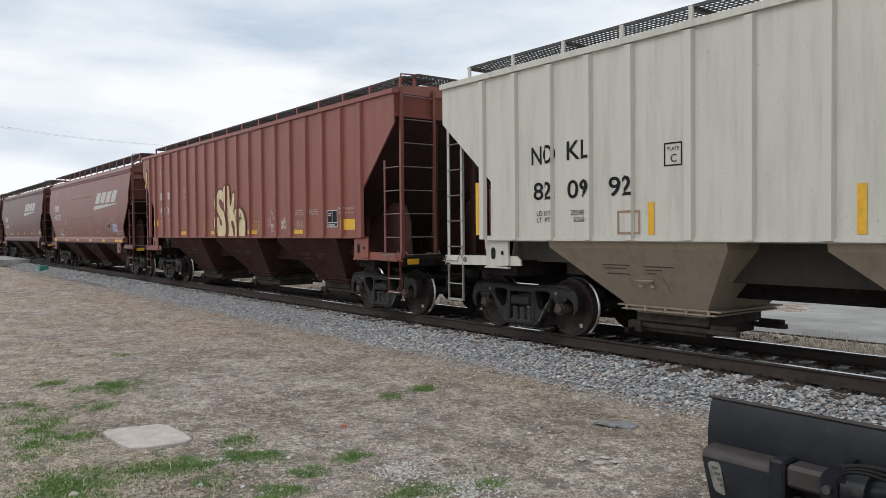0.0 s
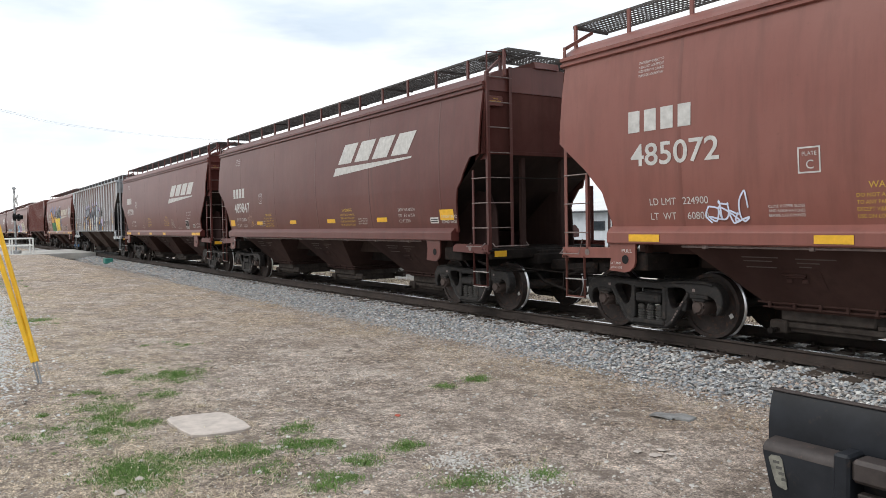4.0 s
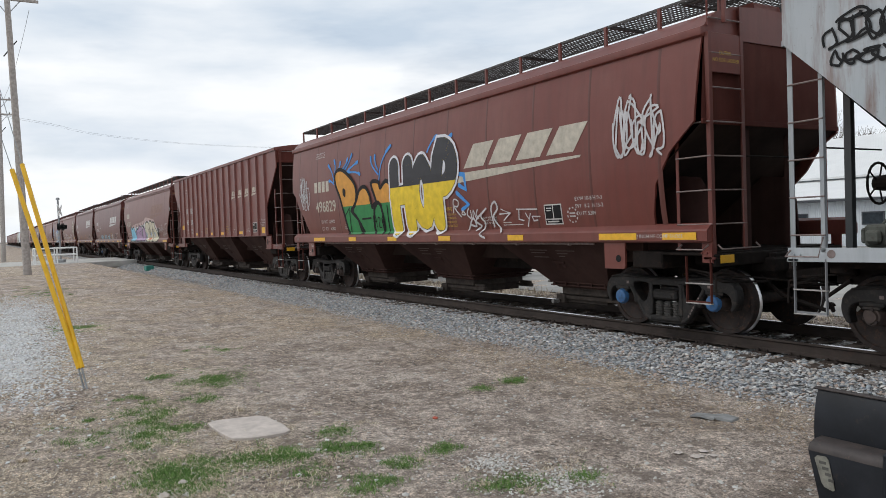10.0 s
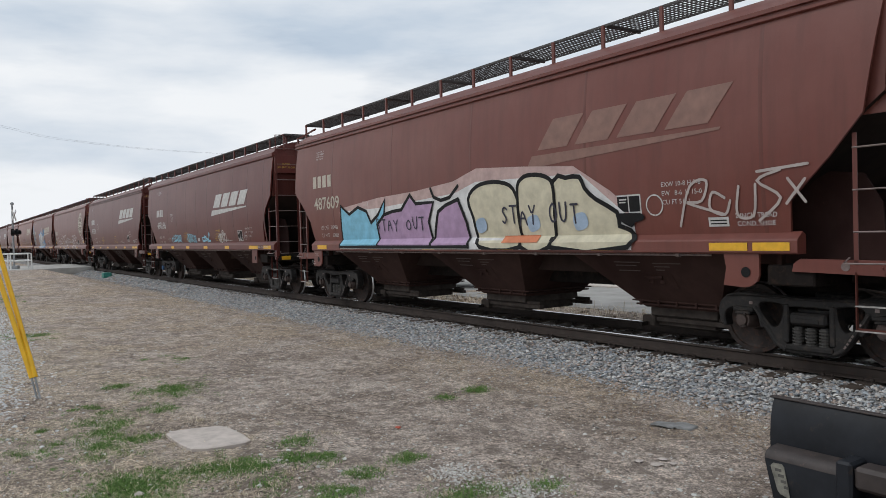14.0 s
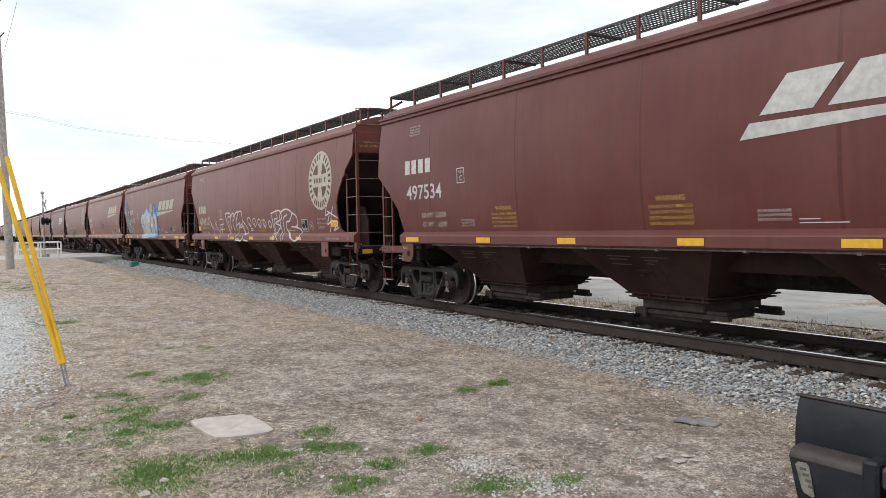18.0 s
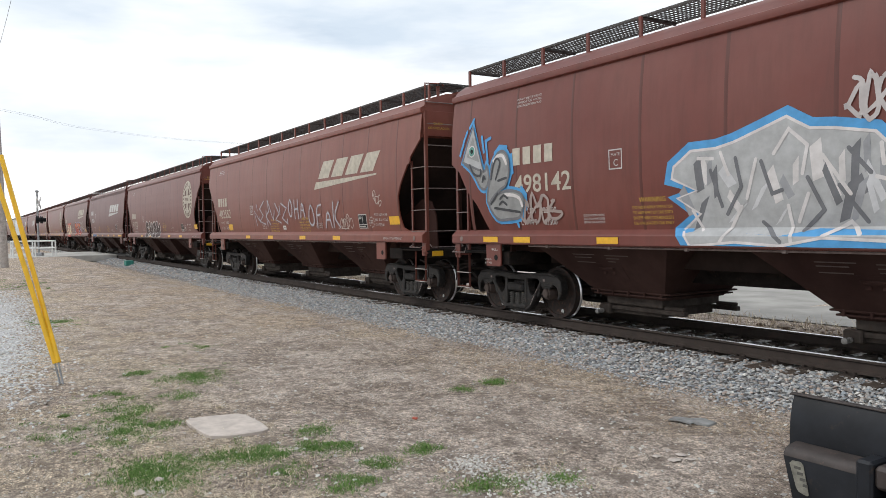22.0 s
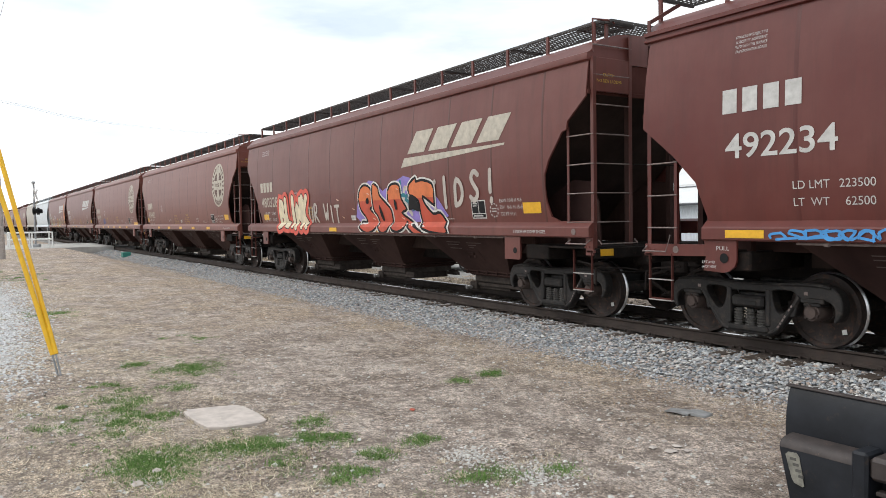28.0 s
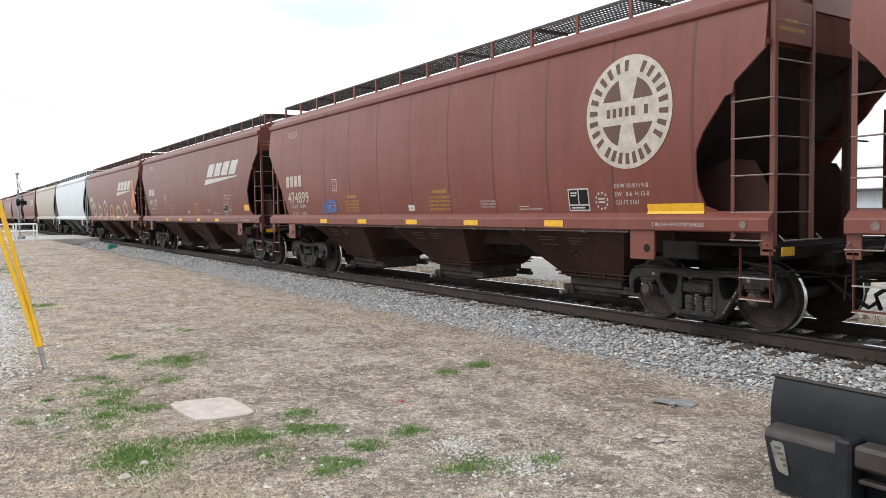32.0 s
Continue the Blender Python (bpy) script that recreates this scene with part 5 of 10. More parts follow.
# ---- the ground's cover near the camera ----
def blades(name, places, lengths, widths, lean, mat, label, category, rng, lift=0.0):
    """Thin grass or straw blades as one object; lean 0 stands, 1 lies flat."""
    n = len(places)
    a = rng.uniform(0, 2 * np.pi, n)
    tilt = np.clip(lean + rng.normal(0, 0.18, n), 0.02, 0.98) * np.pi / 2
    d = np.stack([np.cos(a) * np.sin(tilt), np.sin(a) * np.sin(tilt), np.cos(tilt)], 1)
    side = np.stack([-np.sin(a), np.cos(a), np.zeros(n)], 1)
    base = places + np.array([0, 0, lift])
    mid = base + d * (lengths * 0.55)[:, None] + np.array([0, 0, 1]) * (lengths * 0.04)[:, None]
    tip = base + d * lengths[:, None] - np.array([0, 0, 1]) * (lengths * 0.10)[:, None]
    w = side * widths[:, None] / 2
    v = np.stack([base - w, base + w, mid - w * 0.8, mid + w * 0.8, tip], 1).reshape(-1, 3)
    k = (np.arange(n) * 5)[:, None]
    f = np.concatenate([k + np.array([[0, 1, 3]]), k + np.array([[0, 3, 2]]), k + np.array([[2, 3, 4]])])
    return tagged(put(name, raw_mesh(name, v, f, [mat])), label, category, kind="stuff")


def on_ground(x, y):
    return np.array([ground_z(a, b) for a, b in zip(x, y)])


def near_points(rng, n, y0=-1.5, y1=7.6, far=24.0, power=1.6):
    """Points over the dirt, denser towards the camera."""
    d = 4.8 + (far - 4.8) * rng.uniform(0, 1, n) ** power
    az = np.radians(rng.uniform(18, 97, n))
    x, y = -d * np.sin(az), d * np.cos(az)
    keep = (y > y0) & (y < y1)
    return x[keep], y[keep]


def tufts(rng, spots, per, spread):
    """Blade places in tight clumps scattered over each spot (x, y, radius x, radius y, clumps)."""
    xs, ys = [], []
    for gx, gy, rx, ry, clumps in spots:
        for _ in range(clumps):
            cx, cy = gx + rng.normal(0, rx * 0.5), gy + rng.normal(0, ry * 0.5)
            n = int(per * rng.uniform(0.4, 1.3))
            r = spread * rng.uniform(0.5, 1.3)
            xs.append(cx + rng.normal(0, r, n))
            ys.append(cy + rng.normal(0, r, n))
    x, y = np.concatenate(xs), np.concatenate(ys)
    return np.stack([x, y, on_ground(x, y)], 1)


GRASS = [(-19.4, 1.7, 0.9, 0.5, 26), (-11.0, 2.7, 0.5, 0.35, 26), (-9.25, 1.47, 0.45, 0.3, 24), (-8.34, 1.4, 0.4, 0.3, 22), (-9.9, 2.26, 0.25, 0.2, 6), (-8.45, 1.75, 0.2, 0.15, 7),
         (-6.85, 1.25, 0.42, 0.26, 40), (-6.45, 1.30, 0.3, 0.2, 14), (-6.85, 1.93, 0.30, 0.35, 22), (-6.78, 2.3, 0.25, 0.35, 20), (-6.6, 2.84, 0.2, 0.22, 14), (-7.2, 3.0, 0.16, 0.16, 8), (-11.8, 2.1, 0.25, 0.25, 7),
         (-8.9, 0.75, 0.5, 0.3, 9), (-8.03, 5.87, 0.12, 0.14, 9), (-7.98, 5.3, 0.08, 0.1, 3), (-6.02, 3.57, 0.11, 0.13, 9), (-5.57, 2.6, 0.2, 0.2, 10), (-5.87, 3.07, 0.12, 0.12, 5), (-4.65, 4.1, 0.12, 0.12, 6),
         (-4.9, 3.55, 0.25, 0.25, 10), (-10.3, 1.5, 0.5, 0.3, 6), (-13.6, 3.3, 0.5, 0.4, 5), (-6.1, 2.2, 0.4, 0.4, 6), (-31, 1.5, 2.5, 1.0, 30)]


def build_cover():
    rng = np.random.default_rng(12)
    # lying straw: thick at the corner by the slab, thin on the bare middle
    x, y = near_points(rng, 120000, -1.5, 7.4, 22, 1.5)
    clump = np.array([noise.noise(Vector((a * 0.8, b * 0.8, 7.0))) + 0.5 * noise.noise(Vector((a * 2.9, b * 2.9, 2.0))) for a, b in zip(x, y)])
    bare = 0.95 * np.exp(-((y - 4.9) / 2.2) ** 4) + 0.30 - 0.45 * np.exp(-((x + 7.2) / 3.2) ** 2 - ((y - 0.9) / 1.5) ** 2)
    keep = clump + rng.uniform(-0.4, 0.5, len(x)) > bare
    x, y = x[keep], y[keep]
    p = np.stack([x, y, on_ground(x, y)], 1)
    n = len(p)
    blades("dry_straw", p, rng.uniform(0.03, 0.11, n), rng.uniform(0.003, 0.007, n), 0.9, STRAW, "flattened dry straw lying on the dirt", "dry grass", rng, 0.004)
    # crumbled brown stalks along the foot of the ballast
    x, y = near_points(rng, 70000, 5.2, 7.75, 24, 1.4)
    keep = rng.uniform(0, 1, len(x)) < np.exp(-((y - 6.9) / 0.8) ** 2)
    x, y = x[keep], y[keep]
    p = np.stack([x, y, on_ground(x, y)], 1)
    n = len(p)
    blades("brown_litter", p, rng.uniform(0.02, 0.07, n), rng.uniform(0.004, 0.010, n), 0.88, LITTER, "crumbled brown stalks along the ballast foot", "dry grass", rng, 0.005)
    # standing dry tufts
    cx, cy = near_points(rng, 380, -1.2, 3.6, 20)
    wx, wy = near_points(rng, 1100, -1.4, 7.2, 26, 1.1)
    keep = np.array([noise.noise(Vector((a * 0.6, b * 0.6, 4.0))) for a, b in zip(wx, wy)]) > -0.02 + 0.35 * np.exp(-((wy - 4.6) / 1.6) ** 4)
    p = np.concatenate([tufts(rng, [(a, b, 0.01, 0.01, 1) for a, b in zip(cx, cy)], 42, 0.035), tufts(rng, [(a, b, 0.03, 0.02, 1) for a, b in zip(wx[keep], wy[keep])], 22, 0.05)])
    n = len(p)
    blades("dry_tufts", p, rng.uniform(0.03, 0.07, n), rng.uniform(0.003, 0.006, n), 0.6, STRAW, "small standing tufts of dry grass", "dry grass", rng)
    p = np.concatenate([tufts(rng, GRASS, 140, 0.08), tufts(rng, [(a, b, c * 2.1, d * 2.1, max(3, int(e * 0.8))) for a, b, c, d, e in GRASS], 24, 0.05)])
    n = len(p)
    blades("green_grass", p, rng.uniform(0.015, 0.042, n), rng.uniform(0.004, 0.007, n), 0.55, GREEN, "thin patches of short green grass", "grass", rng)
    # pebbles, dark clods and pale chips
    x, y = near_points(rng, 12000, -1.5, 7.5, 26, 1.3)
    fx, fy = near_points(rng, 5000, 2.5, 7.4, 32, 0.9)
    x, y = np.concatenate([x, fx]), np.concatenate([y, fy])
    p = np.stack([x, y, on_ground(x, y) + 0.002], 1)
    scatter("pebbles", p, rng.uniform(0.005, 0.014, len(p)) * np.where(rng.uniform(0, 1, len(p)) > 0.93, 2.3, 1), GRAVEL, "small pale pebbles scattered over the dirt", "gravel", rng)
    x, y = near_points(rng, 14000, -0.5, 7.4, 24, 1.2)
    p = np.stack([x, y, on_ground(x, y)], 1)
    scatter("dirt_clods", p, rng.uniform(0.006, 0.022, len(p)), CLOD, "crumbled brown dirt clods", "dirt", rng, 0.5)
    # pale gravel: two small spills and the drive's edge
    for name, spots, lo, hi, mat, label in (("pale_gravel", [(-5.34, 3.66, 0.16, 0.12, 320), (-4.68, 3.85, 0.22, 0.16, 420), (-4.3, 3.3, 0.35, 0.2, 160), (-6.32, 1.2, 0.12, 0.1, 40)], 0.006, 0.018, GRAVEL, "pale crushed gravel spilled on the dirt"),
                                            ("drive_gravel", [(-18.0, 0.2, 3.2, 0.55, 9000), (-24, 0.6, 3.0, 0.5, 5000), (-14.0, 0.2, 1.4, 0.35, 2200)], 0.012, 0.032, DRIVE, "grey gravel at the edge of a drive")):
        xs = np.concatenate([gx + rng.normal(0, sx, count) for gx, gy, sx, sy, count in spots])
        ys = np.concatenate([gy + rng.normal(0, sy, count) for gx, gy, sx, sy, count in spots])
        p = np.stack([xs, ys, on_ground(xs, ys) + 0.002], 1)
        scatter(name, p, rng.uniform(lo, hi, len(p)), mat, label, "gravel", rng)
    # weeds on the far side of the track
    x = rng.uniform(-45, 2, 9000)
    y = 13.3 + rng.normal(0, 0.55, 9000)
    p = np.stack([x, y, np.full(9000, GROUND)], 1)
    blades("far_weeds", p, rng.uniform(0.08, 0.32, 9000), rng.uniform(0.006, 0.014, 9000), 0.5, STRAW, "dry weeds along the far side of the track", "dry grass", rng)
    x = rng.uniform(-40, 2, 900)
    x = np.round(x / 4) * 4 + rng.normal(0, 0.5, 900)
    y = 13.2 + rng.normal(0, 0.3, 900)
    p = np.stack([x, y, np.full(900, GROUND + 0.02)], 1)
    scatter("far_clods", p, rng.uniform(0.04, 0.13, 900), CLOD, "heaps of dirt clods beyond the track", "dirt", rng)


CLOD = make_stones("dirt_clod", [(0.203, 0.155, 0.121), (0.27, 0.216, 0.169), (0.149, 0.115, 0.0878), (0.338, 0.277, 0.223)])
CONCRETE = worn("old_concrete", (0.50, 0.445, 0.405), 0.9, 0, 6, 0.25, 0.0, 0.4)
build_cover()


def build_slab():
    ring = [(-8.34, 1.95), (-8.41, 2.03), (-8.38, 2.25), (-8.30, 2.52), (-8.13, 2.57), (-7.76, 2.60), (-7.50, 2.58), (-7.43, 2.50), (-7.44, 2.31), (-7.47, 2.13), (-7.56, 2.00), (-7.79, 1.96), (-8.18, 1.94)]
    s = Shape()
    n = len(ring)
    top = [(x, y, GROUND + 0.032) for x, y in ring]
    c = (-7.90, 2.26)
    inner = [(c[0] + (x - c[0]) * 0.94, c[1] + (y - c[1]) * 0.94, GROUND + 0.040) for x, y in ring]
    bottom = [(x, y, GROUND - 0.1) for x, y in ring]
    s.add(bottom + top + inner, [(i, (i + 1) % n, n + (i + 1) % n, n + i) for i in range(n)] + [(n + i, n + (i + 1) % n, 2 * n + (i + 1) % n, 2 * n + i) for i in range(n)] + [tuple(range(2 * n, 3 * n))])
    me = s.mesh("concrete_slab", [CONCRETE])
    tagged(put("concrete_slab", me), "weathered pale concrete slab set in the dirt", "slab")


def build_bits():
    """Loose litter on the dirt: a sheet of slate, a red scrap, larger pale stones."""
    slate = worn("slate_grey", (0.24, 0.245, 0.245), 0.8, 0, 8, 0.4)
    s = Shape()
    s.prism([(-0.20, 0.0), (-0.1, 0.012), (0.06, 0.0), (0.07, 0.018), (0.02, 0.026), (-0.2, 0.012)], -0.10, 0.06).prism([(0.0, 0.004), (0.1, 0.0), (0.24, 0.0), (0.23, 0.016), (0.1, 0.034), (0.0, 0.02)], -0.06, 0.11)
    ob = put("slate_piece", s.mesh("slate_piece", [slate]), at=pose(-5.2, 6.3, GROUND + 0.01, 0, 0, 12))
    tagged(ob, "broken flat grey slate piece on the dirt", "debris")
    red = Shape().box(-0.028, 0.028, -0.02, 0.02, 0, 0.018, 0.006)
    ob = put("red_scrap", red.mesh("red_scrap", [paint(0.45, 0.09, 0.05)]), at=pose(-7.02, 4.05, GROUND + 0.005, 8, 5, 30))
    tagged(ob, "small red plastic scrap on the dirt", "debris")
    teal = Shape().box(-0.35, 0.35, -0.22, 0.22, 0, 0.3, 0.03)
    ob = put("teal_box", teal.mesh("teal_box", [worn("teal_plastic", (0.03, 0.22, 0.18), 0.5)]), at=pose(-47, 8.0, GROUND + 0.08))
    tagged(ob, "small teal box beside the ballast", "box")
    rng = random.Random(3)
    for i, (x, y, r) in enumerate(((-6.55, 1.30, 0.05), (-7.05, 1.42, 0.035), (-4.42, 5.15, 0.07), (-4.50, 5.32, 0.05), (-4.58, 5.1, 0.055), (-4.66, 5.34, 0.04), (-4.36, 5.3, 0.045), (-6.3, 1.1, 0.06), (-9.0, 3.7, 0.03), (-10.4, 4.4, 0.035), (-8.6, 4.9, 0.03))):
        s = Shape().add([(v[0] * r * rng.uniform(0.8, 1.2), v[1] * r * rng.uniform(0.7, 1.1), v[2] * r * (0.7 if x < -4.8 else 0.28)) for v in STONE_V], [tuple(f) for f in STONE_F])
        ob = put("loose_rock", s.mesh("loose_rock", [CONCRETE]), at=pose(x, y, ground_z(x, y) + r * 0.2, 0, 0, rng.uniform(0, 360)))
        tagged(ob, "pale loose rock lying on the dirt", "rock", "loose rocks")


build_slab()
build_bits()


# ---- the loader blade beside the camera ----
def build_blade():
    steel = worn("worn_black_steel", (0.013, 0.015, 0.0195), 0.5, 0.0, 5, 0.5, 0.06, 0.12, (0.035, 0.027, 0.023), 0.28)
    top_rust = worn("rusty_blade_steel", (0.040, 0.031, 0.029), 0.6, 0.0, 8, 0.45, 0.1, 0.15, (0.09, 0.055, 0.042))
    sticker = worn("worn_sticker", (0.20, 0.195, 0.165), 0.7, 0, 20, 0.4)
    blade = thing("dozer_blade", "black steel dozer blade with worn box frame", "machine blade")
    x0, x1 = -3.295, -0.75
    sec = [(5.155, 0.40), (5.125, 0.34), (5.10, 0.24), (5.09, 0.12), (5.09, -0.02), (5.10, -0.17), (5.14, -0.30), (5.20, -0.38)]
    out = [(y + 0.03, z) for y, z in sec]
    n = len(sec)
    s = Shape()
    vs = [(x, y, z) for x in (x0, x1) for y, z in sec + out[::-1]]
    m = 2 * n
    s.add(vs, [(i, (i + 1) % m, m + (i + 1) % m, m + i) for i in range(m)] + [tuple(range(m)), tuple(range(m, 2 * m))])
    part("moldboard", s, steel, blade, smooth=True)
    part("top_edge", Shape().box(x0 - 0.03, x1, 5.135, 5.195, 0.394, 0.408, 0.004), top_rust, blade)
    front = [(4.935, -0.38), (4.93, 0.0), (4.936, 0.025), (4.955, 0.048), (4.985, 0.06), (5.085, 0.072), (5.085, -0.38)]
    s = Shape()
    k = len(front)
    s.add([((x0 + 0.055 + max(0.0, -z) * 0.22) if x == 0 else -2.69, y, z) for x in (0, 1) for y, z in front], [(i, (i + 1) % k, k + (i + 1) % k, k + i) for i in range(k)] + [tuple(range(k)), tuple(range(k, 2 * k))])
    part("box_frame", s, steel, blade, smooth=True)
    s = Shape()
    skin = [(4.927, 0.0), (4.933, 0.028), (4.953, 0.052), (4.984, 0.065), (5.084, 0.077), (5.084, 0.070), (4.985, 0.058), (4.957, 0.046), (4.938, 0.02)]
    k = len(skin)
    s.add([(x, y, z) for x in (x0 + 0.06, -2.69) for y, z in skin], [(i, (i + 1) % k, k + (i + 1) % k, k + i) for i in range(k)] + [tuple(range(k)), tuple(range(k, 2 * k))])
    part("box_top", s, top_rust, blade, "brown rusted top of the box frame", smooth=True)
    part("sticker", Shape().prism([(-3.19, -0.045), (-3.17, -0.022), (-3.105, -0.018), (-3.085, -0.04), (-3.045, -0.24), (-3.06, -0.25), (-3.12, -0.235), (-3.14, -0.21)], 4.924, 4.9275), sticker, blade, "worn cream sticker with smudged print")
    ink = worn("smudged_print", (0.085, 0.083, 0.075), 0.7, 0, 25, 0.3)
    for i in range(4):
        part("sticker_print", Shape().box(-3.155 + 0.022 * i, -3.105 + 0.018 * i, 4.922, 4.924, -0.075 - 0.038 * i, -0.055 - 0.038 * i), ink, blade)
    part("collar", Shape().box(-2.70, -2.59, 4.885, 5.09, -0.36, 0.115, 0.018), steel, blade)
    part("cross_beam", Shape().box(-2.59, -2.30, 4.90, 5.09, -0.06, 0.095, 0.025), top_rust, blade, "square brown cross beam")
    part("under_plate", Shape().box(-2.56, -2.20, 4.93, 5.0, -0.16, -0.13, 0.006), top_rust, blade)
    lug = [(-2.335, -0.36), (-2.335, 0.09), (-2.30, 0.14), (-2.24, 0.185), (-2.20, 0.185), (-2.20, -0.36)]
    part("lug_plate", Shape().prism(lug, 4.87, 4.93).prism(lug, 5.03, 5.09), steel, blade)
    part("lug_pin", Shape().lathe([(-0.03, 0.0), (-0.03, 0.028), (0.18, 0.028), (0.18, 0.0)], 14, (-2.285, 4.865, 0.015), "y"), GRATE, blade, smooth=True)
    part("pivot_eye", Shape().lathe([(-0.07, 0.05), (-0.07, 0.115), (0.07, 0.115), (0.07, 0.05), (-0.07, 0.05)], 22, (-2.12, 4.93, 0.03), "x"), steel, blade, smooth=True)
    part("ram_cylinder", Shape().tube([(-2.10, 4.95, 0.03), (-1.75, 4.99, 0.09), (-1.0, 5.05, 0.12)], 0.07, 14), steel, blade, smooth=True)
    for i in range(3):
        o = 0.045 * i
        pts = [(-1.35, 4.86, 0.02 + o), (-1.75, 4.84 - o * 0.4, 0.13 + o), (-2.02, 4.83, 0.185 + o * 0.5), (-2.19, 4.84, 0.14 + o * 0.3), (-2.22 + o, 4.85, 0.0), (-2.16 + o, 4.87, -0.2)]
        part("hydraulic_hose", Shape().tube(curve_points(pts), 0.015, 8), BLACK, blade, smooth=True)


def curve_points(pts, n=5):
    """Smooth open curve through a few points."""
    out = []
    for i in range(len(pts) - 1):
        p0, p1, p2, p3 = (Vector(pts[min(max(i + j - 1, 0), len(pts) - 1)]) for j in range(4))
        for q in range(n):
            t = q / n
            out.append(0.5 * (2 * p1 + (p2 - p0) * t + (2 * p0 - 5 * p1 + 4 * p2 - p3) * t * t + (3 * p1 - p0 - 3 * p2 + p3) * t ** 3))
    return out + [Vector(pts[-1])]


build_blade()


# ---- poles, wires, crossing signal ----
WOOD = worn("weathered_pole_wood", (0.40, 0.365, 0.34), 0.9, 0, 9, 0.35, 0.0, 0.5)
GALV = worn("galvanised_steel", (0.34, 0.35, 0.36), 0.5, 0.7, 8, 0.25)
WIRE = worn("black_wire", (0.03, 0.03, 0.032), 0.6, 0.3, 5, 0.2)
SIGN_WHITE = worn("white_enamel", (0.75, 0.75, 0.73), 0.5, 0, 7, 0.15)


def polar(d, az, el):
    """A place d metres off on the level, az degrees left of +y, seen el degrees up."""
    a = math.radians(az)
    return Vector((-d * math.sin(a), d * math.cos(a), EYE_Z + d * math.tan(math.radians(el))))


def build_guards():
    base = Vector((-11.62, 1.06, ground_z(-11.62, 1.06)))
    for i, (d, az, el) in enumerate(((12.6, 88.5, 4.75), (12.9, 87.9, 5.09))):
        g = thing("guy_wire_guard", "bright yellow plastic guard on a guy wire", "wire guard", "guy wire guards")
        b = base + Vector((0.05 * i, 0.03 * i, 0))
        top = polar(d, az, el)
        foot = b + (top - b) * 0.09
        part("guard_tube", Shape().tube([foot, foot + (top - foot) * 0.5, top], 0.033, 12), GUARD, g, smooth=True)
        part("anchor_rod", Shape().tube([b - Vector((0, 0, 0.1)), foot + (top - foot) * 0.03], 0.013, 8), GALV, g)
        part("wire", Shape().tube([top, top + (top - b) * 2.6], 0.006, 6), GALV, g)


def build_pole(d, az, el0, el1, lean, arms):
    base = polar(d, az, el0)
    top = polar(d, az + lean, el1)
    p = thing("utility_pole", "tall weathered wooden utility pole with crossarm", "utility pole", "utility poles")
    part("shaft", Shape().tube([base - Vector((0, 0, 0.6)), base, (base + top) / 2, top], [0.19, 0.185, 0.16, 0.12], 14), WOOD, p, smooth=True)
    for k in arms:
        c = base + (top - base) * k
        part("crossarm", Shape().beam(c + Vector((-0.14, -1.35, 0)), c + Vector((-0.14, 1.35, 0)), 0.1, 0.13, 0.01), WOOD, p)
        for y in (-0.55, 0.55):
            part("brace", Shape().beam(c + Vector((-0.18, y, -0.05)), c + Vector((-0.18, 0, -0.75)), 0.02, 0.04), GALV, p)
        for y in (-1.2, -0.7, 0.7, 1.2):
            s = Shape().lathe([(0.06, 0.0), (0.06, 0.03), (0.12, 0.05), (0.15, 0.05), (0.19, 0.03), (0.19, 0.0)], 10, (c.x - 0.14, c.y + y, c.z), "z")
            part("insulator", s, worn("insulator_glaze", (0.12, 0.12, 0.13), 0.3) if "insulator_glaze" not in bpy.data.materials else bpy.data.materials["insulator_glaze"], p)
    s = Shape().tube([top - Vector((0.2, 0.25, 3.4)), top - Vector((0.2, -0.35, 2.6))], 0.03, 6)
    part("cable_bracket", s, WIRE, p)
    return base, top


def sag_line(a, b, sag, n=24):
    return [a + (b - a) * (i / n) - Vector((0, 0, sag * 4 * (i / n) * (1 - i / n))) for i in range(n + 1)]


def build_wires():
    for da in (0.0, 0.35):
        pts = [polar(58, 90.5, 8.5 - da * 0.3), polar(66, 86.3, 7.85 - da * 0.3), polar(78, 82.1, 7.05 - da * 0.25), polar(100, 73.4, 6.33 - da * 0.12), polar(150, 60.0, 5.7)]
        fine = []
        for i in range(len(pts) - 1):
            p0, p1, p2, p3 = pts[max(i - 1, 0)], pts[i], pts[i + 1], pts[min(i + 2, len(pts) - 1)]
            for j in range(8):
                t = j / 8
                fine.append(0.5 * ((2 * p1) + (p2 - p0) * t + (2 * p0 - 5 * p1 + 4 * p2 - p3) * t * t + (3 * p1 - p0 - 3 * p2 + p3) * t ** 3))
        ob = part("power_line", Shape().tube(fine + [pts[-1]], 0.006, 5), WIRE, None)
        tagged(ob, "thin dark overhead power line", "wire", "overhead wires")
    for a, b in ((polar(42, 87.0, 15.0), polar(70, 88.8, 9.2)), (polar(42, 89.0, 12.4), polar(70, 89.6, 8.4))):
        ob = part("power_line", Shape().tube(sag_line(a, b, 0.5), 0.009, 5), WIRE, None)
        tagged(ob, "thin dark overhead power line", "wire", "overhead wires")


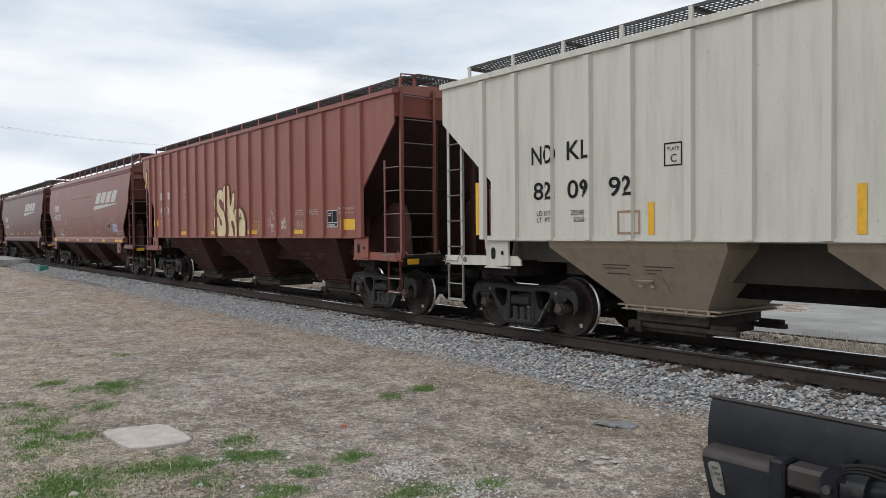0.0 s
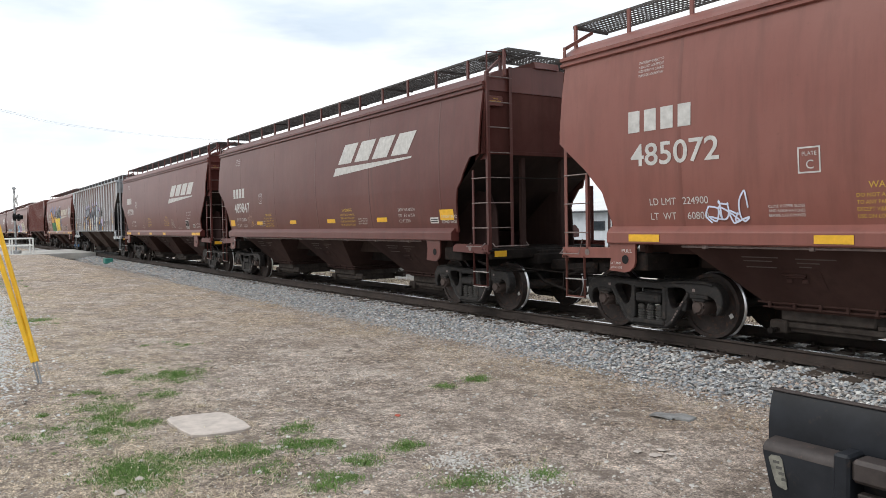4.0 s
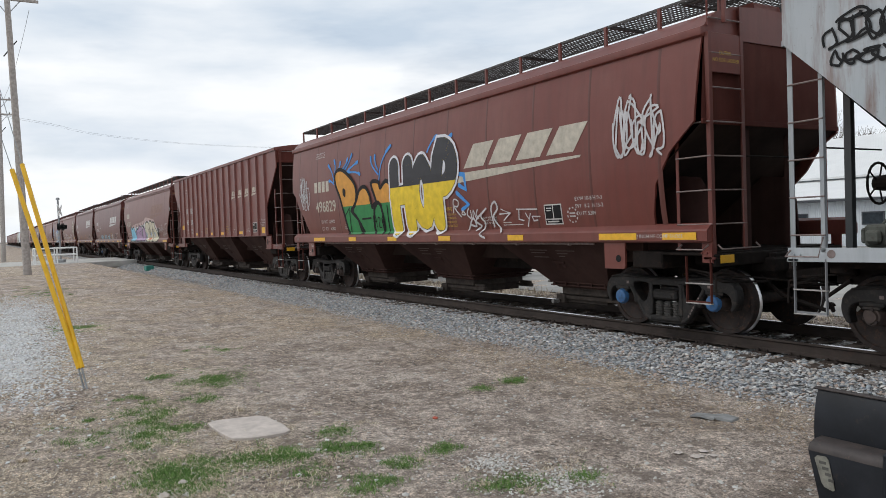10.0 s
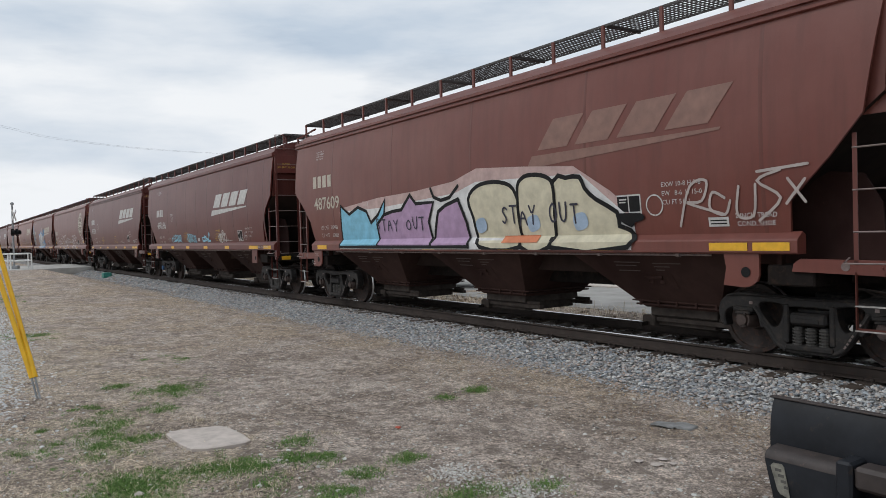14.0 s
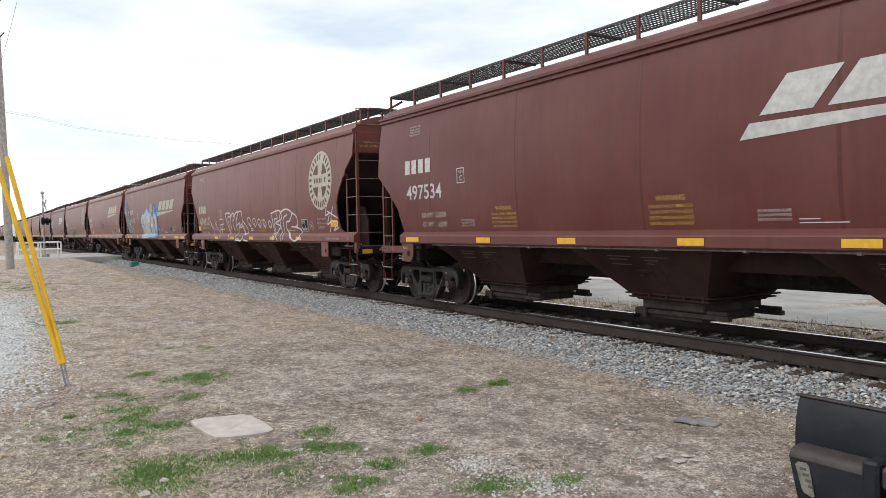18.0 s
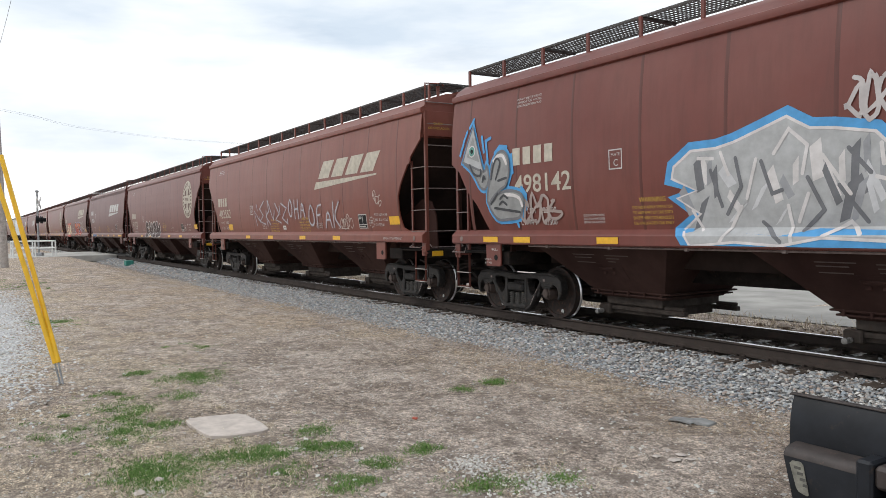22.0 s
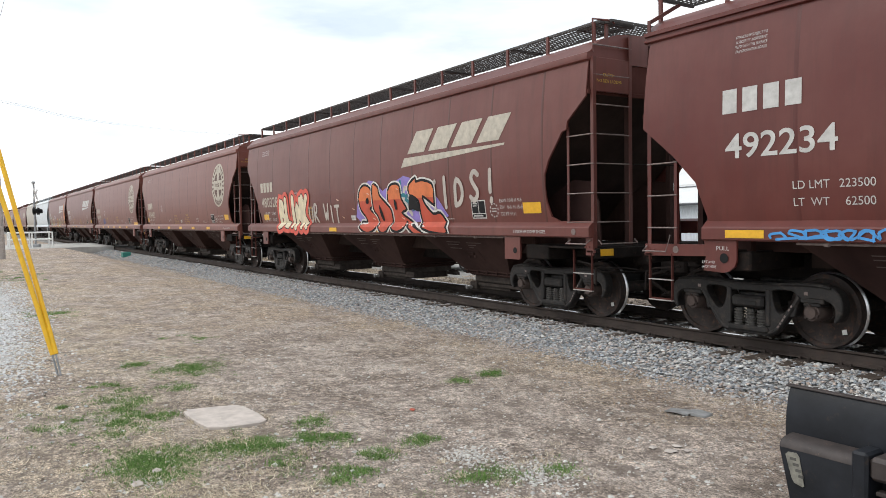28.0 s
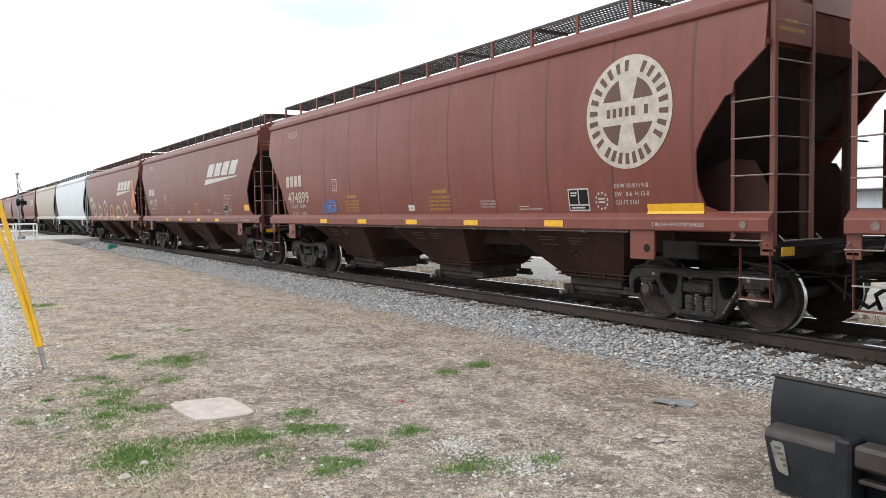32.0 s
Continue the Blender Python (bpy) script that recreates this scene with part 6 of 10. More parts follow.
def build_signal():
    """Level-crossing signal with lamps and crossbuck, and the pipe cage round its foot."""
    p = polar(60, 85.9, -1.63)
    x, y, z = p
    s = thing("crossing_signal", "grade crossing signal mast with twin lamps", "crossing signal", at=pose(x, y, z, 0, 0, 72))
    part("mast", Shape().tube([(0, 0, -0.3), (0, 0, 4.55)], 0.065, 12), GALV, s, smooth=True)
    part("base", Shape().box(-0.28, 0.28, -0.28, 0.28, -0.1, 0.32, 0.04), GALV, s)
    for d in (1, -1):
        c = Shape().beam((0.10, -d * 0.52, 3.45), (0.10, d * 0.52, 4.15), 0.03, 0.2)
        part("crossbuck_board", c, SIGN_WHITE, s)
    part("lamp_arm", Shape().beam((0.08, -0.75, 2.62), (0.08, 0.75, 2.62), 0.06, 0.06), GALV, s)
    for dy in (-0.72, -0.35, 0.35, 0.72):
        lamp = Shape().lathe([(0.0, 0.0), (0.0, 0.26), (0.03, 0.26), (0.03, 0.15), (0.22, 0.15), (0.22, 0.14), (0.04, 0.13), (0.04, 0.0)], 16, (0.1, dy, 2.62), "x")
        part("signal_lamp", lamp, BLACK, s)
    part("bell", Shape().lathe([(0, 0), (0, 0.13), (0.1, 0.13), (0.16, 0.05), (0.16, 0)], 12, (0, 0, 4.55), "z"), GALV, s)
    cage = thing("pipe_guard_rail", "white pipe guard rail round the signal", "guard rail", at=pose(x, y - 0.3, z + 0.1))
    for dx in (-1.2, 1.2):
        for dy in (-1.35, 0.0, 1.25):
            part("post", Shape().tube([(dx, dy, -0.25), (dx, dy, 1.05)], 0.05, 8), SIGN_WHITE, cage)
        for h in (0.55, 1.03):
            part("rail_bar", Shape().tube([(dx, -1.35, h), (dx, 1.25, h)], 0.045, 8), SIGN_WHITE, cage)
    for dy in (-1.35, 1.25):
        for h in (0.55, 1.03):
            part("rail_bar", Shape().tube([(-1.2, dy, h), (1.2, dy, h)], 0.045, 8), SIGN_WHITE, cage)


build_guards()
build_pole(42, 87.92, -2.17, 16.4, 0.35, (0.955,))
build_pole(70, 89.25, -1.17, 9.6, -0.25, (0.88, 0.97))
build_wires()
build_signal()


# ---- beyond the track ----
def build_far_side():
    lot = worn("gravel_lot", (0.31, 0.302, 0.285), 0.95, 0, 0.9, 0.3, 0.0, 0.5)
    s = Shape()
    xs = [-90 + 5 * i for i in range(24)]
    pts = [(x, 14.2 + 0.7 * noise.noise(Vector((x * 0.3, 0, 0)))) for x in xs]
    n = len(pts)
    s.add([(x, y, GROUND + 0.02) for x, y in pts] + [(x, 62, GROUND + 0.03) for x in xs], [(i, i + 1, n + i + 1, n + i) for i in range(n - 1)])
    tagged(put("gravel_lot", s.mesh("gravel_lot", [lot])), "grey gravel lot beyond the railroad track", "gravel lot", kind="structure")
    pad = Shape().box(-27, -17, 19.5, 24.5, GROUND - 0.1, GROUND + 0.07, 0.02)
    tagged(put("concrete_pad", pad.mesh("concrete_pad", [CONCRETE])), "pale concrete pad on the gravel lot", "concrete pad", kind="structure")
    road = worn("crossing_asphalt", (0.17, 0.165, 0.16), 0.9, 0, 2, 0.3)
    s = Shape()
    s.box(-68, -57, TRACK_Y - 0.62, TRACK_Y + 0.62, -0.2, -0.015, 0.01)
    tagged(put("crossing_panel", s.mesh("crossing_panel", [road])), "grey road panel between the rails", "road", kind="structure")
    s = Shape()
    s.box(-68, -57, -40, TRACK_Y - 0.85, -0.35, 0.075, 0.02)
    pale = worn("pale_road_gravel", (0.46, 0.45, 0.425), 0.95, 0, 0.9, 0.3, 0.0, 0.5)
    tagged(put("crossing_road", s.mesh("crossing_road", [pale])), "pale gravel road that crosses the track", "road", kind="structure")


def corrugated(name, rgb):
    m, t, b = material(name)
    v = coords(t)
    w = node(t, "ShaderNodeTexWave", [(v, "Vector")], Scale=2.2, Distortion=0.0)
    c = mix(t, ramp(t, tex(t, v, 0.7, 5), [(0.35, (0, 0, 0)), (0.75, (0.5, 0.5, 0.5))]), rgb, tuple(q * 0.8 for q in rgb))
    t.links.new(c, b.inputs["Base Color"])
    b.inputs["Roughness"].default_value = 0.5
    bump(t, b, w.outputs["Fac"], 0.5, 0.05)
    return m


def build_warehouse():
    wall_m, roof_m = corrugated("white_metal_wall", (0.60, 0.64, 0.68)), corrugated("pale_metal_roof", (0.70, 0.71, 0.71))
    trim = worn("dark_trim", (0.06, 0.065, 0.075), 0.6)
    glass = worn("window_glass", (0.04, 0.05, 0.06), 0.1)
    b = thing("warehouse", "long white metal warehouse with pale roof and lean-to", "building")
    g = GROUND
    x0, x1 = -46, -8
    wall = Shape()
    wall.prism([(x0, g), (x1, g), (x1, 3.9), (x0, 3.9)], 50, 50.2)
    wall.box(x0, x0 + 0.2, 50, 68, g, 3.9)
    wall.box(x1 - 0.2, x1, 50, 68, g, 3.9)
    wall.box(x0, x1, 67.8, 68, g, 3.9)
    part("wall", wall, wall_m, b)
    roof = Shape()
    roof.add([(x0 - 0.4, 49.6, 3.9), (x1 + 0.4, 49.6, 3.9), (x1 + 0.4, 59, 7.4), (x0 - 0.4, 59, 7.4), (x0 - 0.4, 68.4, 3.9), (x1 + 0.4, 68.4, 3.9),
              (x0 - 0.4, 49.6, 4.05), (x1 + 0.4, 49.6, 4.05), (x1 + 0.4, 59, 7.55), (x0 - 0.4, 59, 7.55), (x0 - 0.4, 68.4, 4.05), (x1 + 0.4, 68.4, 4.05)],
             [(0, 1, 2, 3), (3, 2, 5, 4), (6, 9, 8, 7), (9, 10, 11, 8), (0, 6, 7, 1), (4, 5, 11, 10), (0, 3, 9, 6), (3, 4, 10, 9), (1, 7, 8, 2), (2, 8, 11, 5)])
    part("roof", roof, roof_m, b)
    lean = Shape()
    lean.box(x0, x1, 43.0, 43.2, g, 2.35)
    lean.box(x0, x0 + 0.15, 43.2, 50, g, 2.35)
    lean.box(x1 - 0.15, x1, 43.2, 50, g, 2.35)
    part("front_wall", lean, wall_m, b)
    shed = Shape()
    shed.add([(x0 - 0.3, 42.5, 2.35), (x1 + 0.3, 42.5, 2.35), (x1 + 0.3, 50, 3.75), (x0 - 0.3, 50, 3.75), (x0 - 0.3, 42.5, 2.45), (x1 + 0.3, 42.5, 2.45), (x1 + 0.3, 50, 3.85), (x0 - 0.3, 50, 3.85)],
             [(0, 1, 2, 3), (4, 7, 6, 5), (0, 4, 5, 1), (3, 2, 6, 7), (0, 3, 7, 4), (1, 5, 6, 2)])
    part("lean_to_roof", shed, roof_m, b)
    part("gutter", Shape().box(x0 - 0.3, x1 + 0.3, 42.38, 42.5, 2.25, 2.4, 0.02), trim, b)
    for i in range(8):
        wx = x0 + 3 + i * 4.6
        if i in (2, 5):
            part("roller_door", Shape().box(wx, wx + 2.6, 42.95, 43.0, g, 2.05, 0.02), roof_m, b)
            continue
        w = part("window", Shape().box(wx, wx + 1.3, 42.94, 43.0, 0.85, 1.6, 0.01), trim, b)
        part("pane", Shape().box(wx + 0.08, wx + 1.22, 42.925, 42.94, 0.92, 1.53), glass, w)


def build_vehicle(at, colour, pickup, label):
    paint_m = worn("vehicle_paint", colour, 0.25, 0.3, 3, 0.1)
    glass = bpy.data.materials.get("vehicle_glass") or worn("vehicle_glass", (0.02, 0.025, 0.03), 0.08)
    tyre = bpy.data.materials.get("tyre_rubber") or worn("tyre_rubber", (0.02, 0.02, 0.02), 0.85)
    car = thing("pickup_truck" if pickup else "parked_car", label, "vehicle", "parked vehicles", at=at)
    low = [(-2.3, 0.35), (-2.35, 0.62), (-2.2, 0.88), (-1.1, 0.98), (1.2, 0.98), (2.25, 0.92), (2.3, 0.6), (2.25, 0.35)]
    part("body", Shape().prism(low, -0.88, 0.88), paint_m, car)
    cab = [(-1.1, 0.97), (-0.45, 1.45), (0.45 if pickup else 1.0, 1.5), (0.6 if pickup else 1.7, 0.97)]
    part("cabin", Shape().prism(cab, -0.78, 0.78), paint_m, car)
    for y in (-0.785, 0.775):
        part("side_window", Shape().prism([(cab[0][0] + 0.18, 1.0), (cab[1][0] + 0.05, 1.4), (cab[2][0] - 0.08, 1.43), (cab[3][0] - 0.15, 1.0)], y, y + 0.01), glass, car)
    for wx in (-1.45, 1.4):
        for y in (-0.78, 0.78):
            w = part("wheel", Shape().lathe([(-0.11, 0.0), (-0.11, 0.3), (-0.06, 0.34), (0.06, 0.34), (0.11, 0.3), (0.11, 0.0)], 20, (wx, y, 0.34)), tyre, car)
            part("rim", Shape().lathe([(-0.115, 0.0), (-0.12, 0.19), (0.12, 0.19), (0.115, 0.0)], 16, (wx, y, 0.34)), GALV, w)
    for y in (-0.65, 0.65):
        part("headlight", Shape().box(-2.37, -2.25, y - 0.16, y + 0.16, 0.62, 0.78, 0.02), SIGN_WHITE, car)


def grow(s, a, d, length, r, depth, rng):
    b = a + d * length
    s.tube([a, b], [r, r * 0.68], 5 if depth else 4, False)
    if depth == 0:
        return
    for _ in range(3 if depth > 1 else 4):
        e = (d + Vector((rng.uniform(-0.75, 0.75), rng.uniform(-0.75, 0.75), rng.uniform(-0.1, 0.5)))).normalized()
        grow(s, a + d * length * rng.uniform(0.6, 1.0), e, length * rng.uniform(0.55, 0.8), r * 0.55, depth - 1, rng)


def build_tree(x, y, h, seed):
    rng = random.Random(seed)
    bark = bpy.data.materials.get("grey_bark") or worn("grey_bark", (0.12, 0.10, 0.085), 0.95, 0, 6, 0.35)
    t = thing("bare_tree", "leafless grey tree behind the warehouse", "tree", "bare trees", at=pose(x, y, GROUND))
    part("trunk", Shape().tube([(0, 0, -0.3), (0.1, 0, h * 0.15), (0, 0.1, h * 0.3)], [0.28, 0.23, 0.19], 10), bark, t)
    s = Shape()
    for i in range(5):
        a = i * 1.3
        d = Vector((math.cos(a) * 0.55, math.sin(a) * 0.55, 0.85)).normalized()
        grow(s, Vector((0, 0.1, h * (0.22 + 0.02 * i))), d, h * 0.27, 0.12, 4, rng)
    part("limbs", s, bark, t)


build_far_side()
build_warehouse()
build_vehicle(pose(-25.0, 16.6, GROUND + 0.02, 0, 0, 8), (0.33, 0.34, 0.35), False, "silver car parked on the gravel lot")
build_vehicle(pose(-32.5, 16.8, GROUND + 0.02, 0, 0, -4), (0.66, 0.66, 0.65), True, "white pickup parked on the gravel lot")
build_vehicle(pose(-41.0, 20.5, GROUND + 0.02, 0, 0, 12), (0.62, 0.62, 0.60), False, "white car parked on the gravel lot")
for i, (x, y, h) in enumerate(((-44, 74, 13), (-36, 78, 12), (-27, 75, 12.5), (-58, 80, 11), (-16, 80, 12))):
    build_tree(x, y, h, 20 + i)


# ---- painted marks on the cars ----

def clip_half(poly, axis, limit, keep_above):
    out = []
    for i, p in enumerate(poly):
        q = poly[(i + 1) % len(poly)]
        a, b = (p[axis] - limit, q[axis] - limit) if keep_above else (limit - p[axis], limit - q[axis])
        if a >= 0:
            out.append(p)
        if (a > 0 > b) or (a < 0 < b):
            t = a / (a - b)
            out.append((p[0] + (q[0] - p[0]) * t, p[1] + (q[1] - p[1]) * t))
    return out


def band(polys, axis, lo, hi):
    res = []
    for p in polys:
        if lo is not None and min(c[axis] for c in p) < lo:
            p = clip_half(p, axis, lo, True)
        if len(p) >= 3 and hi is not None and max(c[axis] for c in p) > hi:
            p = clip_half(p, axis, hi, False)
        if len(p) >= 3:
            res.append(p)
    return res


def split(polys, axis, cuts):
    res = []
    for p in polys:
        lo, hi = min(c[axis] for c in p), max(c[axis] for c in p)
        inner = [c for c in cuts if lo + 1e-5 < c < hi - 1e-5]
        if not inner:
            res.append(p)
            continue
        edges = [None] + inner + [None]
        for a, b in zip(edges, edges[1:]):
            res += band([p], axis, a, b)
    return res


FILMS = []
SHIFTED = {}       # how far each car's paint stands off the middle of the car


def mark(car, kind, name, polys, mat, layer=1, label="", whole=False):
    """Paint: polygons in (x, z) laid on the car's side as a thin film."""
    dx = SHIFTED.get(car.name, 0.0)
    polys = [[(x + dx, z) for x, z in p] for p in polys]
    if KINDS[kind]["smooth"]:
        polys = split(polys, 1, [1.495, 1.605] + SMOOTH_LEVELS[1:])
    else:
        polys = split(polys, 0, [x + d for x in RIBS[kind] for d in (-0.06, 0.06)])
    v, f, seen = [], [], {}
    FILMS.append(name)
    eps = 0.004 + 0.0025 * layer + 0.000013 * (len(FILMS) % 61)
    for i, p in enumerate(polys):
        cx = sum(c[0] for c in p) / len(p)
        on_rib = not KINDS[kind]["smooth"] and any(abs(cx - r) < 0.06 for r in RIBS[kind])
        face = []
        for x, z in p:
            if z < 1.61 and KINDS[kind]["smooth"]:
                y = 1.582 if z < 1.5 else max(1.582 - 1.1 * (z - 1.5), side_y(kind, z))
            else:
                y = 1.637 if on_rib else side_y(kind, z)
            co = (x, -y - eps - (0 if whole else 0.00011 * (i % 19)), z)
            key = (round(x, 5), round(co[1], 5), round(z, 5)) if whole else len(v)
            if key not in seen:
                seen[key] = len(v)
                v.append(co)
            if seen[key] not in face:
                face.append(seen[key])
        if len(face) > 2:
            f.append(tuple(face))
    me = bpy.data.meshes.new(name)
    me.from_pydata(v, [], f)
    me.materials.append(mat)
    return put(name, me, car, label)


FONT_POLYS = {}


def text_polys(body, x, z, height, width=None, bold=0.0):
    """Triangles of a line of type whose capitals are `height` tall, starting at (x, z)."""
    key = (body, bold)
    if key not in FONT_POLYS:
        cu = bpy.data.curves.new("type", "FONT")
        cu.body, cu.size, cu.resolution_u, cu.offset, cu.fill_mode = body, 1.0, 4 if len(body) < 9 else 2, bold, "FRONT"
        ob = bpy.data.objects.new("type", cu)
        me = bpy.data.meshes.new_from_object(ob)
        me.calc_loop_triangles()
        co = [(p.co.x, p.co.y) for p in me.vertices]
        FONT_POLYS[key] = [[co[i] for i in t.vertices] for t in me.loop_triangles]
        bpy.data.objects.remove(ob)
        bpy.data.meshes.remove(me)
        bpy.data.curves.remove(cu)
    tris = FONT_POLYS[key]
    k = height / 0.70
    x0 = min(p[0] for t in tris for p in t)
    w = max(p[0] for t in tris for p in t) - x0
    kx = width / w if width else k
    return [[(x + (px - x0) * kx, z + pz * k) for px, pz in t] for t in tris]


def rect(x0, x1, z0, z1, lean=0.0):
    return [(x0, z0), (x1, z0), (x1 + lean, z1), (x0 + lean, z1)]


def frame_polys(x0, x1, z0, z1, w):
    return [rect(x0, x1, z0, z0 + w), rect(x0, x1, z1 - w, z1), rect(x0, x0 + w, z0 + w, z1 - w), rect(x1 - w, x1, z0 + w, z1 - w)]


def bars(x, z, widths, h=0.035, gap=0.07):
    """Rows of small unreadable type as plain bars."""
    return [rect(x, x + w, z - i * gap, z - i * gap + h) for i, w in enumerate(widths)]


def disc(cx, cz, r, n=48):
    return [(cx + r * math.cos(2 * math.pi * i / n), cz + r * math.sin(2 * math.pi * i / n)) for i in range(n)]


def disc_fan(cx, cz, r, n=48):
    d = disc(cx, cz, r, n)
    return [[(cx, cz), d[i], d[(i + 1) % n]] for i in range(n)]


def ring_piece(cx, cz, r0, r1, a0, a1, n=8):
    out = []
    for i in range(n):
        a, b = a0 + (a1 - a0) * i / n, a0 + (a1 - a0) * (i + 1) / n
        out.append([(cx + r0 * math.cos(a), cz + r0 * math.sin(a)), (cx + r1 * math.cos(a), cz + r1 * math.sin(a)), (cx + r1 * math.cos(b), cz + r1 * math.sin(b)), (cx + r0 * math.cos(b), cz + r0 * math.sin(b))])
    return out


def slanted_blocks(x, z, w, h):
    """Company mark as four plain leaning blocks over a tapering bar."""
    lean = 0.55 * h
    pitch = (w - lean - 0.28) / 4
    out = [rect(x + 0.28 + i * pitch, x + 0.28 + (i + 0.80) * pitch, z + 0.38 * h, z + h, lean * 0.9) for i in range(4)]
    out.append([(x, z), (x + w * 0.90, z + 0.24 * h), (x + w * 0.905, z + 0.29 * h), (x + 0.14, z + 0.27 * h)])
    return out


def upright_blocks(x, z, w, h, n=4):
    """Reporting mark as plain upright blocks, one for each character."""
    return [rect(x + i * w / n, x + (i + 0.72) * w / n, z, z + h) for i in range(n)]


# free-hand letters as strokes in a unit box
LETTERS = {
    "A": [[(0, 0), (0.5, 1), (1, 0)], [(0.2, 0.38), (0.8, 0.38)]],
    "B": [[(0, 0), (0, 1), (0.65, 0.95), (0.7, 0.65), (0.1, 0.52)], [(0.1, 0.52), (0.85, 0.42), (0.85, 0.08), (0, 0)]],
    "C": [[(0.95, 0.82), (0.5, 1), (0.05, 0.7), (0.05, 0.3), (0.5, 0), (0.95, 0.18)]],
    "D": [[(0, 0), (0, 1), (0.6, 0.9), (0.95, 0.5), (0.6, 0.08), (0, 0)]],
    "E": [[(0.9, 1), (0.05, 0.95), (0.05, 0.05), (0.9, 0)], [(0.05, 0.5), (0.7, 0.52)]],
    "F": [[(0.9, 1), (0.05, 0.95), (0, 0)], [(0.05, 0.55), (0.7, 0.58)]],
    "G": [[(0.9, 0.85), (0.5, 1), (0.05, 0.7), (0.05, 0.3), (0.5, 0), (0.95, 0.2), (0.9, 0.48), (0.55, 0.46)]],
    "H": [[(0, 0), (0.05, 1)], [(0.95, 0), (0.95, 1)], [(0.02, 0.5), (0.95, 0.52)]],
    "I": [[(0.5, 0), (0.5, 1)]],
    "J": [[(0.2, 1), (0.8, 1), (0.75, 0.25), (0.4, 0), (0.05, 0.25)]],
    "K": [[(0, 0), (0.05, 1)], [(0.95, 1), (0.08, 0.42), (1, 0)]],
    "L": [[(0.1, 1), (0.05, 0.05), (0.9, 0)]],
    "M": [[(0, 0), (0.12, 1), (0.5, 0.35), (0.88, 1), (1, 0)]],
    "N": [[(0, 0), (0.05, 1), (0.9, 0.02), (0.95, 1)]],
    "O": [[(0.5, 1), (0.06, 0.75), (0.06, 0.25), (0.5, 0), (0.94, 0.25), (0.94, 0.75), (0.5, 1)]],
    "P": [[(0.05, 0), (0.05, 1), (0.75, 0.98), (0.95, 0.75), (0.75, 0.5), (0.08, 0.45)]],
    "R": [[(0.05, 0), (0.05, 1), (0.75, 0.98), (0.92, 0.75), (0.7, 0.5), (0.1, 0.47), (0.95, 0)]],
    "S": [[(0.92, 0.85), (0.5, 1), (0.1, 0.78), (0.45, 0.52), (0.9, 0.28), (0.5, 0), (0.05, 0.15)]],
    "T": [[(0, 1), (1, 1)], [(0.5, 1), (0.5, 0)]],
    "U": [[(0.05, 1), (0.05, 0.25), (0.5, 0), (0.92, 0.25), (0.95, 1)]],
    "V": [[(0, 1), (0.5, 0), (1, 1)]],
    "W": [[(0, 1), (0.25, 0), (0.5, 0.7), (0.75, 0), (1, 1)]],
    "Y": [[(0, 1), (0.5, 0.5), (1, 1)], [(0.5, 0.5), (0.5, 0)]],
    "Z": [[(0.05, 1), (0.95, 0.97), (0.05, 0.03), (0.95, 0)]],
    "!": [[(0.5, 1), (0.5, 0.32)], [(0.5, 0.06), (0.5, 0.0)]],
    "2": [[(0.05, 0.75), (0.5, 1), (0.92, 0.75), (0.05, 0.03), (0.95, 0)]],
    "0": [[(0.5, 1), (0.06, 0.75), (0.06, 0.25), (0.5, 0), (0.94, 0.25), (0.94, 0.75), (0.5, 1)]],
    "1": [[(0.25, 0.8), (0.5, 1), (0.5, 0)]],
    "7": [[(0.05, 1), (0.95, 1), (0.4, 0)]],
    " ": [],
}


def stroke_polys(pts, w, n=8):
    """Thick line as one mitred ribbon with round ends."""
    pts = [p for i, p in enumerate(pts) if i == 0 or math.hypot(p[0] - pts[i - 1][0], p[1] - pts[i - 1][1]) > 1e-4]
    if len(pts) < 2:
        return [disc(pts[0][0], pts[0][1], w / 2, n)]
    h = w / 2
    dirs = []
    for (x0, z0), (x1, z1) in zip(pts, pts[1:]):
        d = math.hypot(x1 - x0, z1 - z0)
        dirs.append(((x1 - x0) / d, (z1 - z0) / d))
    closed = len(pts) > 3 and math.hypot(pts[0][0] - pts[-1][0], pts[0][1] - pts[-1][1]) < 1e-4
    left, right = [], []
    for i, (x, z) in enumerate(pts):
        a = dirs[i - 1] if i > 0 else (dirs[-1] if closed else dirs[0])
        b = dirs[i] if i < len(dirs) else (dirs[0] if closed else dirs[-1])
        tx, tz = a[0] + b[0], a[1] + b[1]
        m = math.hypot(tx, tz)
        if m < 0.5:
            tx, tz, m = a[0], a[1], 1.0
        tx, tz = tx / m, tz / m
        k = h / max(0.72, tx * a[0] + tz * a[1])
        left.append((x - tz * k, z + tx * k))
        right.append((x + tz * k, z - tx * k))
    out = [[left[i], right[i], right[i + 1], left[i + 1]] for i in range(len(pts) - 1)]
    if not closed:
        for (x, z), (dx, dz) in ((pts[0], (-dirs[0][0], -dirs[0][1])), (pts[-1], dirs[-1])):
            a0 = math.atan2(dz, dx) - math.pi / 2
            out.append([(x + h * math.cos(a0 + math.pi * i / n), z + h * math.sin(a0 + math.pi * i / n)) for i in range(n + 1)])
    return out


